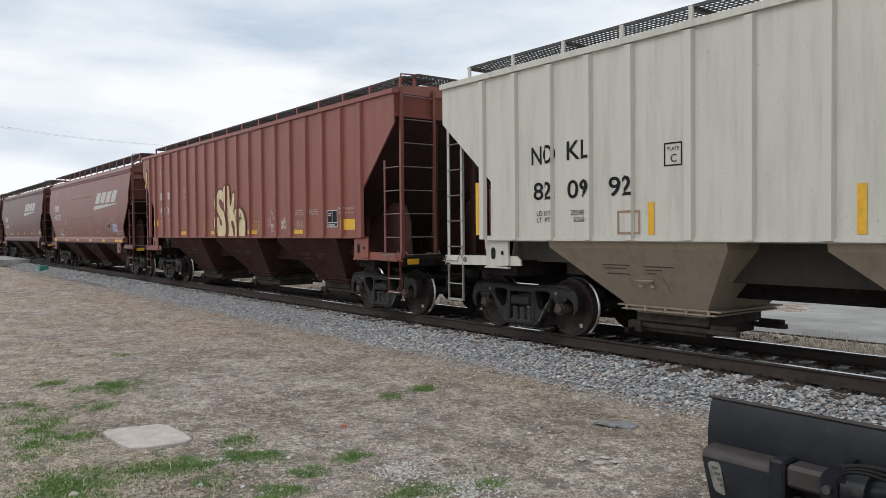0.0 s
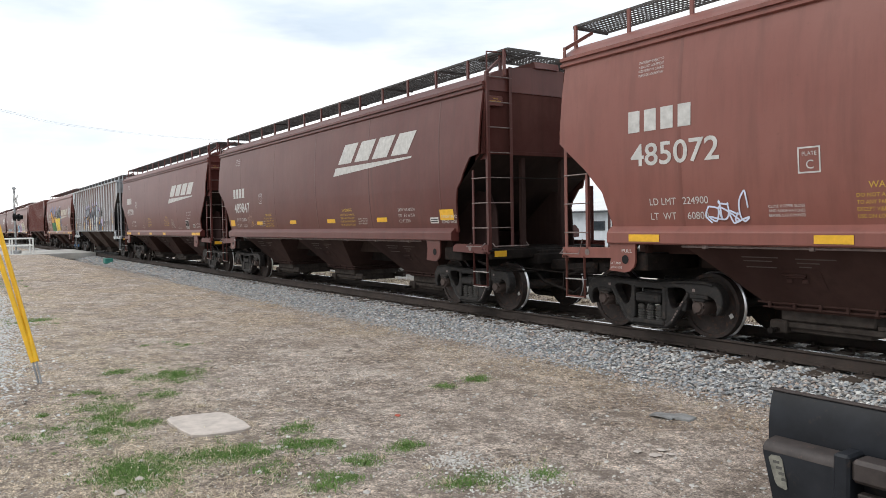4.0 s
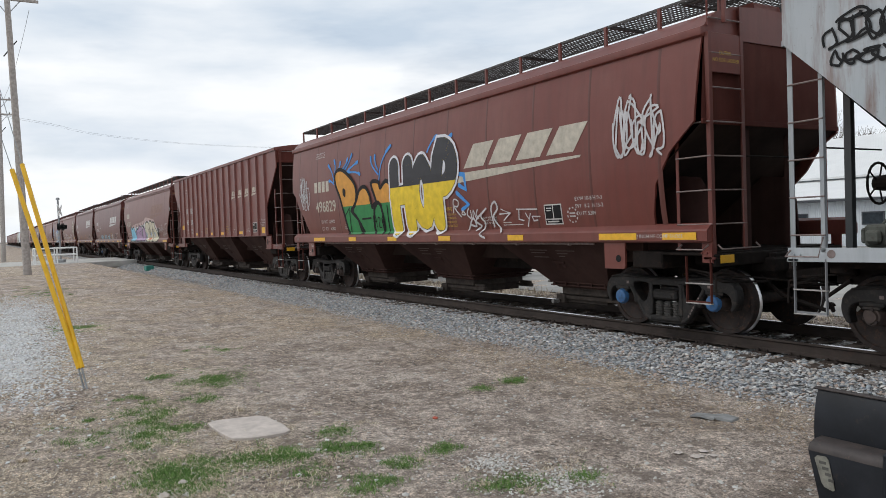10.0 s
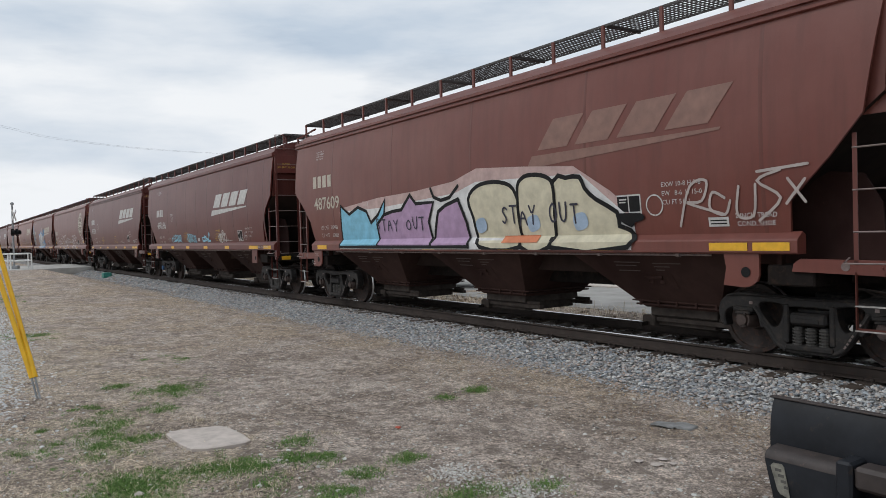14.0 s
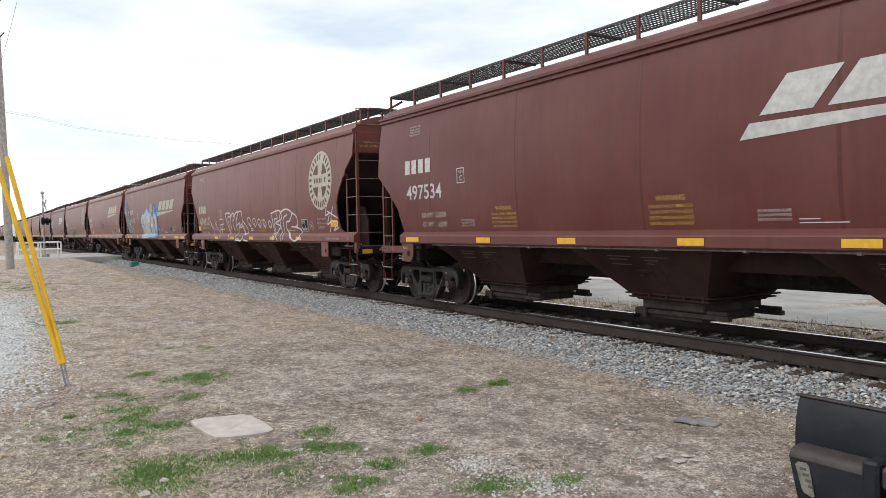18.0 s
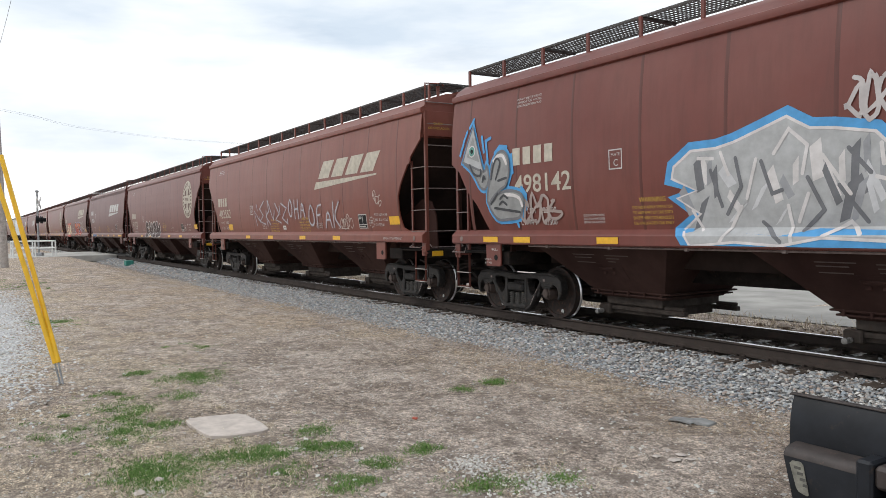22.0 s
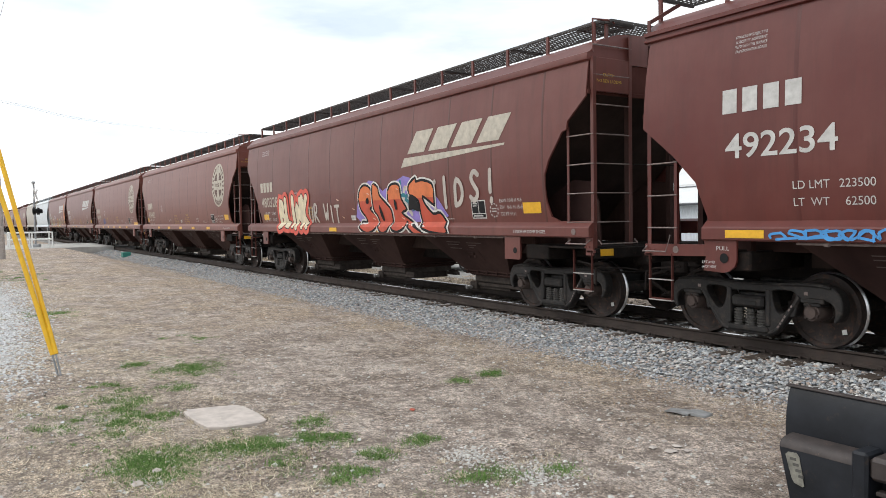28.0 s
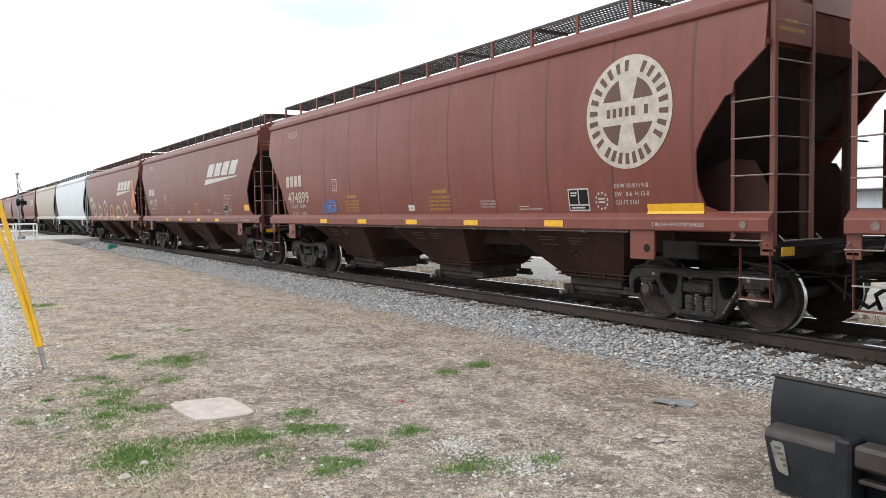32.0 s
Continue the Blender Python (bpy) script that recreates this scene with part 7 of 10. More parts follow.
def hand_lines(word, x, z, h, w, gap=0.25, wobble=0.04, seed=1, rise=0.0):
    """The word's strokes, each letter h tall and w wide, a little uneven; corners are rounded."""
    rng = random.Random(seed)
    lines = []
    for i, ch in enumerate(word):
        k = 1 + rng.uniform(-wobble, wobble) * 2
        ox, oz = x + i * w * (1 + gap), z + rng.uniform(-wobble, wobble) * h + rise * i
        for s in LETTERS[ch]:
            pts = [(ox + a * w + rng.uniform(-1, 1) * wobble * w, oz + b * h * k) for a, b in s]
            if len(pts) > 2:
                sm = [pts[0]]
                for p, q, r in zip(pts, pts[1:], pts[2:]):
                    sm += [((p[0] + 2 * q[0]) / 3, (p[1] + 2 * q[1]) / 3), ((p[0] + 6 * q[0] + r[0]) / 8, (p[1] + 6 * q[1] + r[1]) / 8), ((2 * q[0] + r[0]) / 3, (2 * q[1] + r[1]) / 3)]
                pts = sm + [pts[-1]]
            lines.append(pts)
    return lines


def spray(car, kind, lines, width, mat, layer, name="graffiti", label="", lo=None, hi=None):
    polys = [p for ln in lines for p in stroke_polys(ln, width)]
    if lo is not None or hi is not None:
        polys = band(polys, 1, lo, hi)
    return mark(car, kind, name, polys, mat, layer, label)


def bubble(car, kind, word, x, z, h, w, fat, fill, edge, layer=3, gap=0.25, seed=1, aura=None, rim=0.09, aura_w=0.28, label="", two_tone=None):
    """Fat graffiti letters with an outline and a halo behind."""
    lines = hand_lines(word, x, z + fat / 2, h - fat, w, gap, 0.05, seed)
    if aura:
        spray(car, kind, lines, fat + aura_w, aura, layer, "graffiti_halo")
    spray(car, kind, lines, fat + rim, edge, layer + 1, "graffiti_outline")
    spray(car, kind, lines, fat, fill, layer + 2, "graffiti_fill", label)
    if two_tone:
        zz, mat = two_tone
        spray(car, kind, lines, fat, mat, layer + 3, "graffiti_fill", lo=zz)


def blob(car, kind, pts, mat, layer, name="graffiti_fill", label="", lo=1.60, edge=None, rim=0.072, n=5):
    """A filled rounded shape, cut at the sill, with a painted outline round it if edge is given."""
    ring = rounded(pts, n)
    tris = tessellate_polygon([[Vector((x, z, 0)) for x, z in ring]])
    mark(car, kind, name, band([[ring[i] for i in t] for t in tris], 1, lo, None), mat, layer, label, True)
    if edge:
        spray(car, kind, [ring + ring[:1]], rim, edge, layer + 1, "graffiti_outline", lo=lo)


def scribble(x, z, w, h, n, seed):
    """A looping tag that cannot be read: letter-sized curls of uneven height on a wandering base line."""
    rng = random.Random(seed)
    pts = []
    k = max(3, n // 3)
    for i in range(k):
        ox, tall, fat = x + w * (i + 0.5) / k, h * rng.uniform(0.45, 1.0), w / k * rng.uniform(0.45, 0.8)
        oz, turn, way = z + h * rng.uniform(0.0, 0.14), rng.uniform(0.0, 6.28), rng.choice((-1, 1))
        for j in range(9):
            a = turn + way * j * rng.uniform(0.55, 0.95)
            pts.append((ox + fat * math.cos(a) * (1.0 - 0.05 * j), oz + tall * (0.5 + 0.5 * math.sin(a))))
    return [tuple(p) for p in curve_points([Vector(p) for p in pts], 3)]


def flowing(lines):
    """Each stroke drawn as one smooth curve."""
    return [[tuple(p) for p in curve_points([Vector(q) for q in ln], 4)] if len(ln) > 2 else ln for ln in lines]


def warning(car, kind, x, z, k=1.0):
    polys = text_polys("WARNING", x + 0.14 * k, z + 0.34 * k, 0.075 * k)
    for i, row in enumerate(("DO NOT APPLY VIBRATOR", "TO ANY PART OF CAR BODY", "EXCEPT VIBRATOR BRACKETS", "USE ON LOADED CAR ONLY")):
        polys += text_polys(row, x, z + (0.24 - 0.08 * i) * k, 0.045 * k, 0.78 * k)
    mark(car, kind, "warning_lettering", polys, AMBER)


def inspection_box(car, kind, x, z, w=0.55, h=0.36):
    mark(car, kind, "inspection_panel", [rect(x, x + w, z, z + h)], WHITE, 1, "black inspection panel with white frame")
    b = 0.022
    mark(car, kind, "panel_field", [rect(x + b, x + w * 0.48, z + h * 0.3, z + h - b), rect(x + w * 0.53, x + w - b, z + h * 0.3, z + h - b), rect(x + b, x + w - b, z + b, z + h * 0.24)], BLACK, 2)
    mark(car, kind, "panel_type", bars(x + 0.06, z + h * 0.78, [0.14, 0.12], 0.02, 0.04) + bars(x + 0.06, z + 0.04, [0.3], 0.025), WHITE, 3)


def plate_box(car, kind, x, z, mat):
    polys = frame_polys(x, x + 0.27, z, z + 0.30, 0.018) + text_polys("PLATE", x + 0.055, z + 0.2, 0.045) + text_polys("C", x + 0.10, z + 0.05, 0.1)
    mark(car, kind, "plate_mark", polys, mat)


def stripes(car, kind, spans, z0=1.375, z1=1.475):
    for a, b in spans:
        mark(car, kind, "reflector_stripe", [rect(a, b, z0, z1)], YELLOW, 1, "yellow reflective stripe")


def weights(car, kind, x, z, load, light, mat, h=0.095):
    polys = text_polys("LD LMT", x, z + 0.2, h) + text_polys(load, x + 0.56, z + 0.2, h) + text_polys("LT  WT", x, z, h) + text_polys(light, x + 0.62, z, h)
    mark(car, kind, "weight_lettering", polys, mat)


def smooth_livery(car, kind, number, load, light, logo="", faded=False, num=(-6.45, 2.4), mark_up=0.47, dims=("EXW 10-8 H 9-8", "EW   8-6  H 15-0", "CU FT 5161"), dims_at=(4.7, 2.25), stripe_set=0, block=None, plate=(-3.95, 2.18), warn=(-3.3, 0.55, 1.66), note=-4.35, load_at=(0.3, 1.68), spots=((-6.5, -5.95), (-3.75, -3.3), (-1.4, -0.95), (1.1, 1.55)), logo_at=(1.95, 2.72), box=(4.45, 1.62), emblem_at=(6.05, 3.03), stripe_z=(1.375, 1.475), tail=6.61):
    """Lettering that all the smooth cars carry."""
    ink = CREAM if faded else WHITE
    curved = KINDS[kind]["plain_eave"]
    nx, nz = num
    for blk in upright_blocks(nx - 0.04, nz + mark_up, 1.15, 0.30):
        mark(car, kind, "reporting_mark", [blk], ink)
    mark(car, kind, "car_number", text_polys(number, nx, nz, 0.30, 1.46, 0.012), ink)
    weights(car, kind, nx + load_at[0], load_at[1], load, light, WHITE)
    owner = []
    rows = ("OWNERSHIP SUBJECT TO A SECURITY", "AGREEMENT FILED WITH THE", "SURFACE TRANSPORTATION BOARD") if curved else ("OWNERSHIP SUBJECT TO", "A SECURITY AGREEMENT", "FILED WITH THE SURFACE", "TRANSPORTATION BOARD")
    for i, row in enumerate(rows):
        owner += text_polys(row, nx + (0.05 if curved else 0.12), 3.86 - 0.06 * i, 0.036, 0.66 if curved else 0.44)
    mark(car, kind, "owner_notice", owner, WHITE)
    plate_box(car, kind, plate[0], plate[1], WHITE)
    warning(car, kind, warn[0], warn[2], 0.95)
    warning(car, kind, warn[1], warn[2], 1.0)
    for x, z, rows in ((note, 1.80, ("CLOSE HOPPER SLIDES", "AND ROOF HATCHES", "BEFORE CAR IS MOVED")), (2.3, 1.80, ("CLOSE HOPPER SLIDES", "AND ROOF HATCHES", "BEFORE CAR IS MOVED"))):
        notice = []
        for i, row in enumerate(rows):
            notice += text_polys(row, x, z - 0.055 * i, 0.034, 0.46)
        mark(car, kind, "closing_notice", notice, WHITE)
    if curved:
        mark(car, kind, "notice_plate", [rect(-0.3, -0.05, 1.66, 1.78)], WHITE, 1, "small white notice plate")
        mark(car, kind, "plate_type", bars(-0.27, 1.71, [0.19], 0.012, 0.04), BLACK, 2)
    if box:
        mark(car, kind, "small_lettering", bars(box[0] - 1.25, 1.70, [0.26, 0.6], 0.013, 0.045), WHITE)
        inspection_box(car, kind, box[0], box[1], 0.46, 0.35)
        if curved:
            ring = ring_piece(box[0] + 0.72, box[1] + 0.15, 0.11, 0.135, 0, 2 * math.pi, 20)
            mark(car, kind, "round_stencil", ring[::2] + bars(box[0] + 0.65, box[1] + 0.17, [0.14, 0.14], 0.022, 0.05), WHITE)
    polys = []
    for i, row in enumerate(dims):
        polys += text_polys(row, dims_at[0], dims_at[1] - 0.12 * i, 0.065)
    mark(car, kind, "dimension_lettering", polys, WHITE)
    if curved:
        if logo == "round":
            stripes(car, kind, [(-4.7, -4.25), (-2.55, -2.1), (-0.3, 0.15), (1.85, 2.3), (4.15, 4.6)])
        elif kind == "long":
            stripes(car, kind, ([(-7.0, -6.55), (-6.08, -5.62)] if number == "498142" else [(-6.5, -5.65)]) + [(-4.0, -3.55), (-1.72, -1.26), (0.67, 1.15), (3.17, 3.64)])
        else:
            stripes(car, kind, [(-3.75, -3.3), (-1.5, -1.05), (1.2, 1.65), (3.55, 4.0)])
        if tail and stripe_set == 0:
            mark(car, kind, "reflector_stripe", [rect(tail, tail + 0.48, 1.74, 1.93)], YELLOW, 1, "yellow reflective stripe")
        elif stripe_set:
            stripes(car, kind, [(5.6, 6.4), (6.9, 7.5)])
        mark(car, kind, "shoe_lettering", text_polys("2 INCH HF COMP SHOES", 6.4, 1.40, 0.055), WHITE, 1)
    else:
        stripes(car, kind, list(spots) + ([(3.4, 3.85)] if len(spots) < 5 else []), *stripe_z)
        if stripe_set < 2:
            stripes(car, kind, [(5.5, 6.05), (6.12, 6.6)] if stripe_set == 0 else [(5.2, 6.45)])
        mark(car, kind, "shoe_lettering", text_polys("2 INCH TREAD", 5.85, 1.78, 0.06) + text_polys("COND. SHOE", 5.87, 1.68, 0.06), WHITE, 1)
        mark(car, kind, "notice_plate", [rect(5.45, 5.75, 1.68, 1.80)], WHITE, 1, "small white notice plate")
        mark(car, kind, "plate_type", bars(5.48, 1.75, [0.24, 0.24], 0.016, 0.04), BLACK, 2)
    for x0, x1, z0, z1 in block or ():
        mark(car, kind, "reflector_stripe", [rect(x0, x1, z0, z1)], YELLOW, 1, "yellow reflective block")
    if logo == "blocks":
        for blk in slanted_blocks(logo_at[0], logo_at[1], 4.15, 0.73):
            mark(car, kind, "company_mark", [blk], ink, 1, "cream slanted company mark" if faded else "white slanted company mark")
    elif logo == "round":
        emblem(car, kind, emblem_at[0], emblem_at[1], 0.81)
    jack = -KINDS[kind]["truck"]
    mark(car, kind, "jacking_lettering", text_polys("PULL", jack - 0.11, 1.215, 0.05, 0.19) + text_polys("LIFT AND", jack - 0.33, 1.04, 0.034, 0.2) + text_polys("JACK HERE", jack - 0.33, 0.98, 0.034, 0.22), WHITE)
    put("marker_plate", cached("marker_plate", lambda: Shape().box(-0.13, 0.13, -1.565, -1.54, 1.385, 1.465, 0.008).mesh("marker_plate", [GRATE])), car, at=pose(4.75, 0, 0))


EMBLEM_DARK = flat_paint("emblem_brown", (0.10, 0.05, 0.04))


def emblem(car, kind, cx, cz, r):
    """Round cream emblem with a cross; the lettering round it as plain bars."""
    mark(car, kind, "emblem_disc", disc_fan(cx, cz, r), CREAM, 1, "round cream emblem with a cross")
    polys = []
    ri = r * 0.62
    for q in range(4):
        a0 = q * math.pi / 2 + 0.36
        a1 = (q + 1) * math.pi / 2 - 0.36
        arc = [(cx + ri * math.cos(a0 + (a1 - a0) * i / 8), cz + ri * math.sin(a0 + (a1 - a0) * i / 8)) for i in range(9)]
        corner = (cx + (0.22 if q in (0, 3) else -0.22) * ri * 1.0, cz + (0.34 if q < 2 else -0.34) * ri)
        polys += [[corner, arc[i], arc[i + 1]] for i in range(8)]
    for a0, a1, n in ((math.radians(218), math.radians(-32), 19), (math.radians(236), math.radians(304), 7)):
        for i in range(n):
            a = a0 + (a1 - a0) * i / (n - 1)
            if n == 19 and i == 10:
                continue
            polys += ring_piece(cx, cz, r * 0.72, r * 0.92, a - 0.055, a + 0.055, 1)
    for i in range(7):
        x = cx - ri * 0.78 + i * ri * 0.235
        if i != 5:
            polys.append(rect(x, x + ri * 0.14, cz - 0.06, cz + 0.07))
    mark(car, kind, "emblem_pattern", polys, EMBLEM_DARK, 2)


# ---- the cars of the train, from the front ----
BROWN = (0.138, 0.034, 0.026)
BROWN_DARK = (0.092, 0.023, 0.0195)
BROWN_RED = (0.176, 0.049, 0.034)
MAROON = (0.100, 0.0188, 0.0155)


FLEET = [
    ("ribbed_low", -2.70, (0.56, 0.55, 0.49), "pale grey ribbed covered hopper car with black numbers"),
    ("ribbed", -20.64, (0.235, 0.070, 0.052), "red-brown ribbed covered hopper car with cream spray letters"),
    ("straight", -38.04, (0.195, 0.066, 0.052), "red-brown smooth covered hopper car with welded side patch"),
    ("stepped", -55.34, BROWN_DARK, "dark brown smooth covered hopper car with grime streaks"),
    ("straight", -72.62, MAROON, "dark maroon smooth covered hopper car with white mark"),
    ("ribbed_grey", -90.02, (0.40, 0.44, 0.47), "grey ribbed covered hopper car with rust and bubble graffiti"),
    ("long", -107.39, BROWN, "brown covered hopper car with green and yellow graffiti"),
    ("ribbed_short", -124.68, BROWN, "plain brown ribbed covered hopper car"),
    ("straight", -142.01, (0.142, 0.040, 0.030), "faded red-brown covered hopper car with pastel graffiti"),
    ("long", -159.34, MAROON, "maroon covered hopper car with pale blue spray tags"),
    ("straight", -176.65, MAROON, "clean maroon covered hopper car with white mark"),
    ("curved", -194.05, BROWN, "brown covered hopper car with round emblem and white tags"),
    ("long", -211.40, BROWN, "brown covered hopper car with blue and silver graffiti"),
    ("curved", -228.81, BROWN_RED, "red-brown covered hopper car with white spray words"),
    ("curved", -246.34, BROWN, "brown covered hopper car with round emblem"),
    ("straight", -263.73, MAROON, "dark maroon covered hopper car with white mark"),
    ("curved", -281.01, (0.120, 0.032, 0.026), "brown covered hopper car with red and white graffiti"),
    ("curved", -298.57, (0.160, 0.046, 0.034), "red-brown covered hopper car with round emblem"),
    ("curved", -316.06, tuple((a + b) / 2 for a, b in zip(BROWN, BROWN_RED)), "red-brown covered hopper car with large round emblem"),
    ("curved", -333.51, BROWN, "brown covered hopper car with white mark"),
    ("curved", -350.95, BROWN, "brown covered hopper car with pastel loops along the sill"),
    ("curved", -368.40, (0.58, 0.64, 0.68), "pale blue-grey covered hopper car"),
    ("curved", -385.80, (0.36, 0.33, 0.28), "tan covered hopper car"),
]
for i in range(10):
    FLEET.append(("curved" if i % 3 else "straight", -403.2 - 17.4 * i, (BROWN, BROWN_DARK, BROWN_RED, MAROON)[i % 4], "distant brown covered hopper car"))
# the cars' true middles against their paint
OFF = {0: 0.28, 1: 0.30, 2: -0.06, 3: -0.36, 4: -0.08, 5: -0.11, 6: -0.15, 7: -0.08, 8: 0.0, 9: -0.08, 10: 0.07, 11: 0.06, 12: -0.05, 13: 0.04, 14: -0.31, 15: 0.0, 16: 0.17, 18: 0.05}
FLEET = [(kind, x + OFF.get(i, 0.0), colour, label) for i, (kind, x, colour, label) in enumerate(FLEET)]
CARS = []
for i, (kind, x, colour, label) in enumerate(FLEET):
    CARS.append(build_car(kind, x, colour, label, keyed=i < 20, rusty=(i == 5), walk=(i != 7), brake="right" if i in (12, 15, 4) else "left",
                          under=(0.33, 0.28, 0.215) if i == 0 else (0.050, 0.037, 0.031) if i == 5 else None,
                          pale=kind in ("curved", "long") or i == 15))
    SHIFTED[CARS[-1].name] = -OFF.get(i, 0.0)
BLUE_CAP = worn("blue_bearing_paint", (0.03, 0.11, 0.26), 0.5, 0, 14, 0.4, 0.15)
for i, end, spots in ((6, 1, (-AXLE, AXLE)), (9, 0, (-AXLE,))):
    truck = [o for o in CARS[i].children if o.name.startswith("truck")][end]
    for dx in spots:
        put("bearing_cap", cached("bearing_cap", lambda: Shape().lathe([(-1.155, 0.0), (-1.155, 0.075), (-1.145, 0.105), (-1.105, 0.122), (-1.075, 0.122)], 20).mesh("bearing_cap", [BLUE_CAP], True)), truck, "blue-painted bearing cap", pose(dx, 0, RADIUS))


def grey_ribbed_livery(car, kind):
    mark(car, kind, "reporting_mark", text_polys("NO", -5.66, 2.70, 0.27, 0.5, 0.012), BLACK)
    mark(car, kind, "reporting_mark", text_polys("KL", -4.93, 2.72, 0.27, 0.45, 0.012), BLACK)
    for x, pair in ((-5.62, "82"), (-4.92, "09"), (-4.15, "92")):
        mark(car, kind, "car_number", text_polys(pair, x, 2.16, 0.26, 0.44, 0.012), BLACK)
    mark(car, kind, "weight_lettering", text_polys("LD LMT", -5.55, 1.91, 0.075) + text_polys("205400", -4.86, 1.91, 0.075) + text_polys("LT  WT", -5.55, 1.81, 0.075) + text_polys("62600", -4.80, 1.81, 0.075), BLACK)
    plate_box(car, kind, -3.24, 2.5, BLACK)
    mark(car, kind, "stencil_frame", frame_polys(-4.0, -3.62, 1.63, 1.95, 0.03), paint(0.30, 0.20, 0.13), 1)
    for x, z0, z1 in ((-6.95, 1.62, 2.5), (-3.44, 1.62, 2.05), (-0.81, 1.62, 2.15), (2.7, 1.62, 2.1)):
        mark(car, kind, "reflector_stripe", [rect(x - 0.05, x + 0.05, z0, z1)], YELLOW, 1, "tall yellow reflective stripe")
    mark(car, kind, "small_lettering", bars(0.2, 1.95, [0.42, 0.38, 0.36, 0.3], 0.03, 0.07), paint(0.5, 0.12, 0.08))


def small_notice(car, kind, x, z, w=0.42):
    polys = []
    for i, row in enumerate(("CLOSE HOPPER SLIDES", "AND ROOF HATCHES", "BEFORE CAR IS MOVED")):
        polys += text_polys(row, x, z - 0.05 * i, 0.03, w)
    mark(car, kind, "closing_notice", polys, WHITE)


def brown_ribbed_livery(car, kind, left, right, loads, xs=(-5.95, -5.2), nz=2.36, mz=2.84, end=(-6.64, 1.96), spots=(-3.85, -1.2, 1.6, 4.2)):
    for x, word in zip(xs, (left, right)):
        for blk in upright_blocks(x + 0.05, mz, 0.46, 0.24, 2):
            mark(car, kind, "reporting_mark", [blk], WHITE)
        mark(car, kind, "car_number", text_polys(word, x, nz, 0.23, 0.50, 0.01), WHITE)
    mark(car, kind, "weight_lettering", text_polys("LD LMT", xs[0] + 0.06, nz - 0.29, 0.075) + text_polys(loads[0], xs[1] + 0.06, nz - 0.28, 0.075) + text_polys("LT  WT", xs[0] + 0.06, nz - 0.44, 0.075) + text_polys(loads[1], xs[1] + 0.12, nz - 0.43, 0.075), WHITE)
    mark(car, kind, "reflector_stripe", [rect(end[0], end[0] + 0.47, end[1], end[1] + 0.2)], YELLOW, 1, "yellow reflective stripe")
    stripes(car, kind, [(x, x + 0.46) for x in spots], 1.66, 1.76)
    polys = []
    for i, row in enumerate(("OWNERSHIP SUBJECT TO A SECURITY", "AGREEMENT FILED WITH THE", "SURFACE TRANSPORTATION BOARD")):
        polys += text_polys(row, xs[0], 3.80 - 0.06 * i, 0.034, 0.5)
    mark(car, kind, "owner_notice", polys, WHITE)


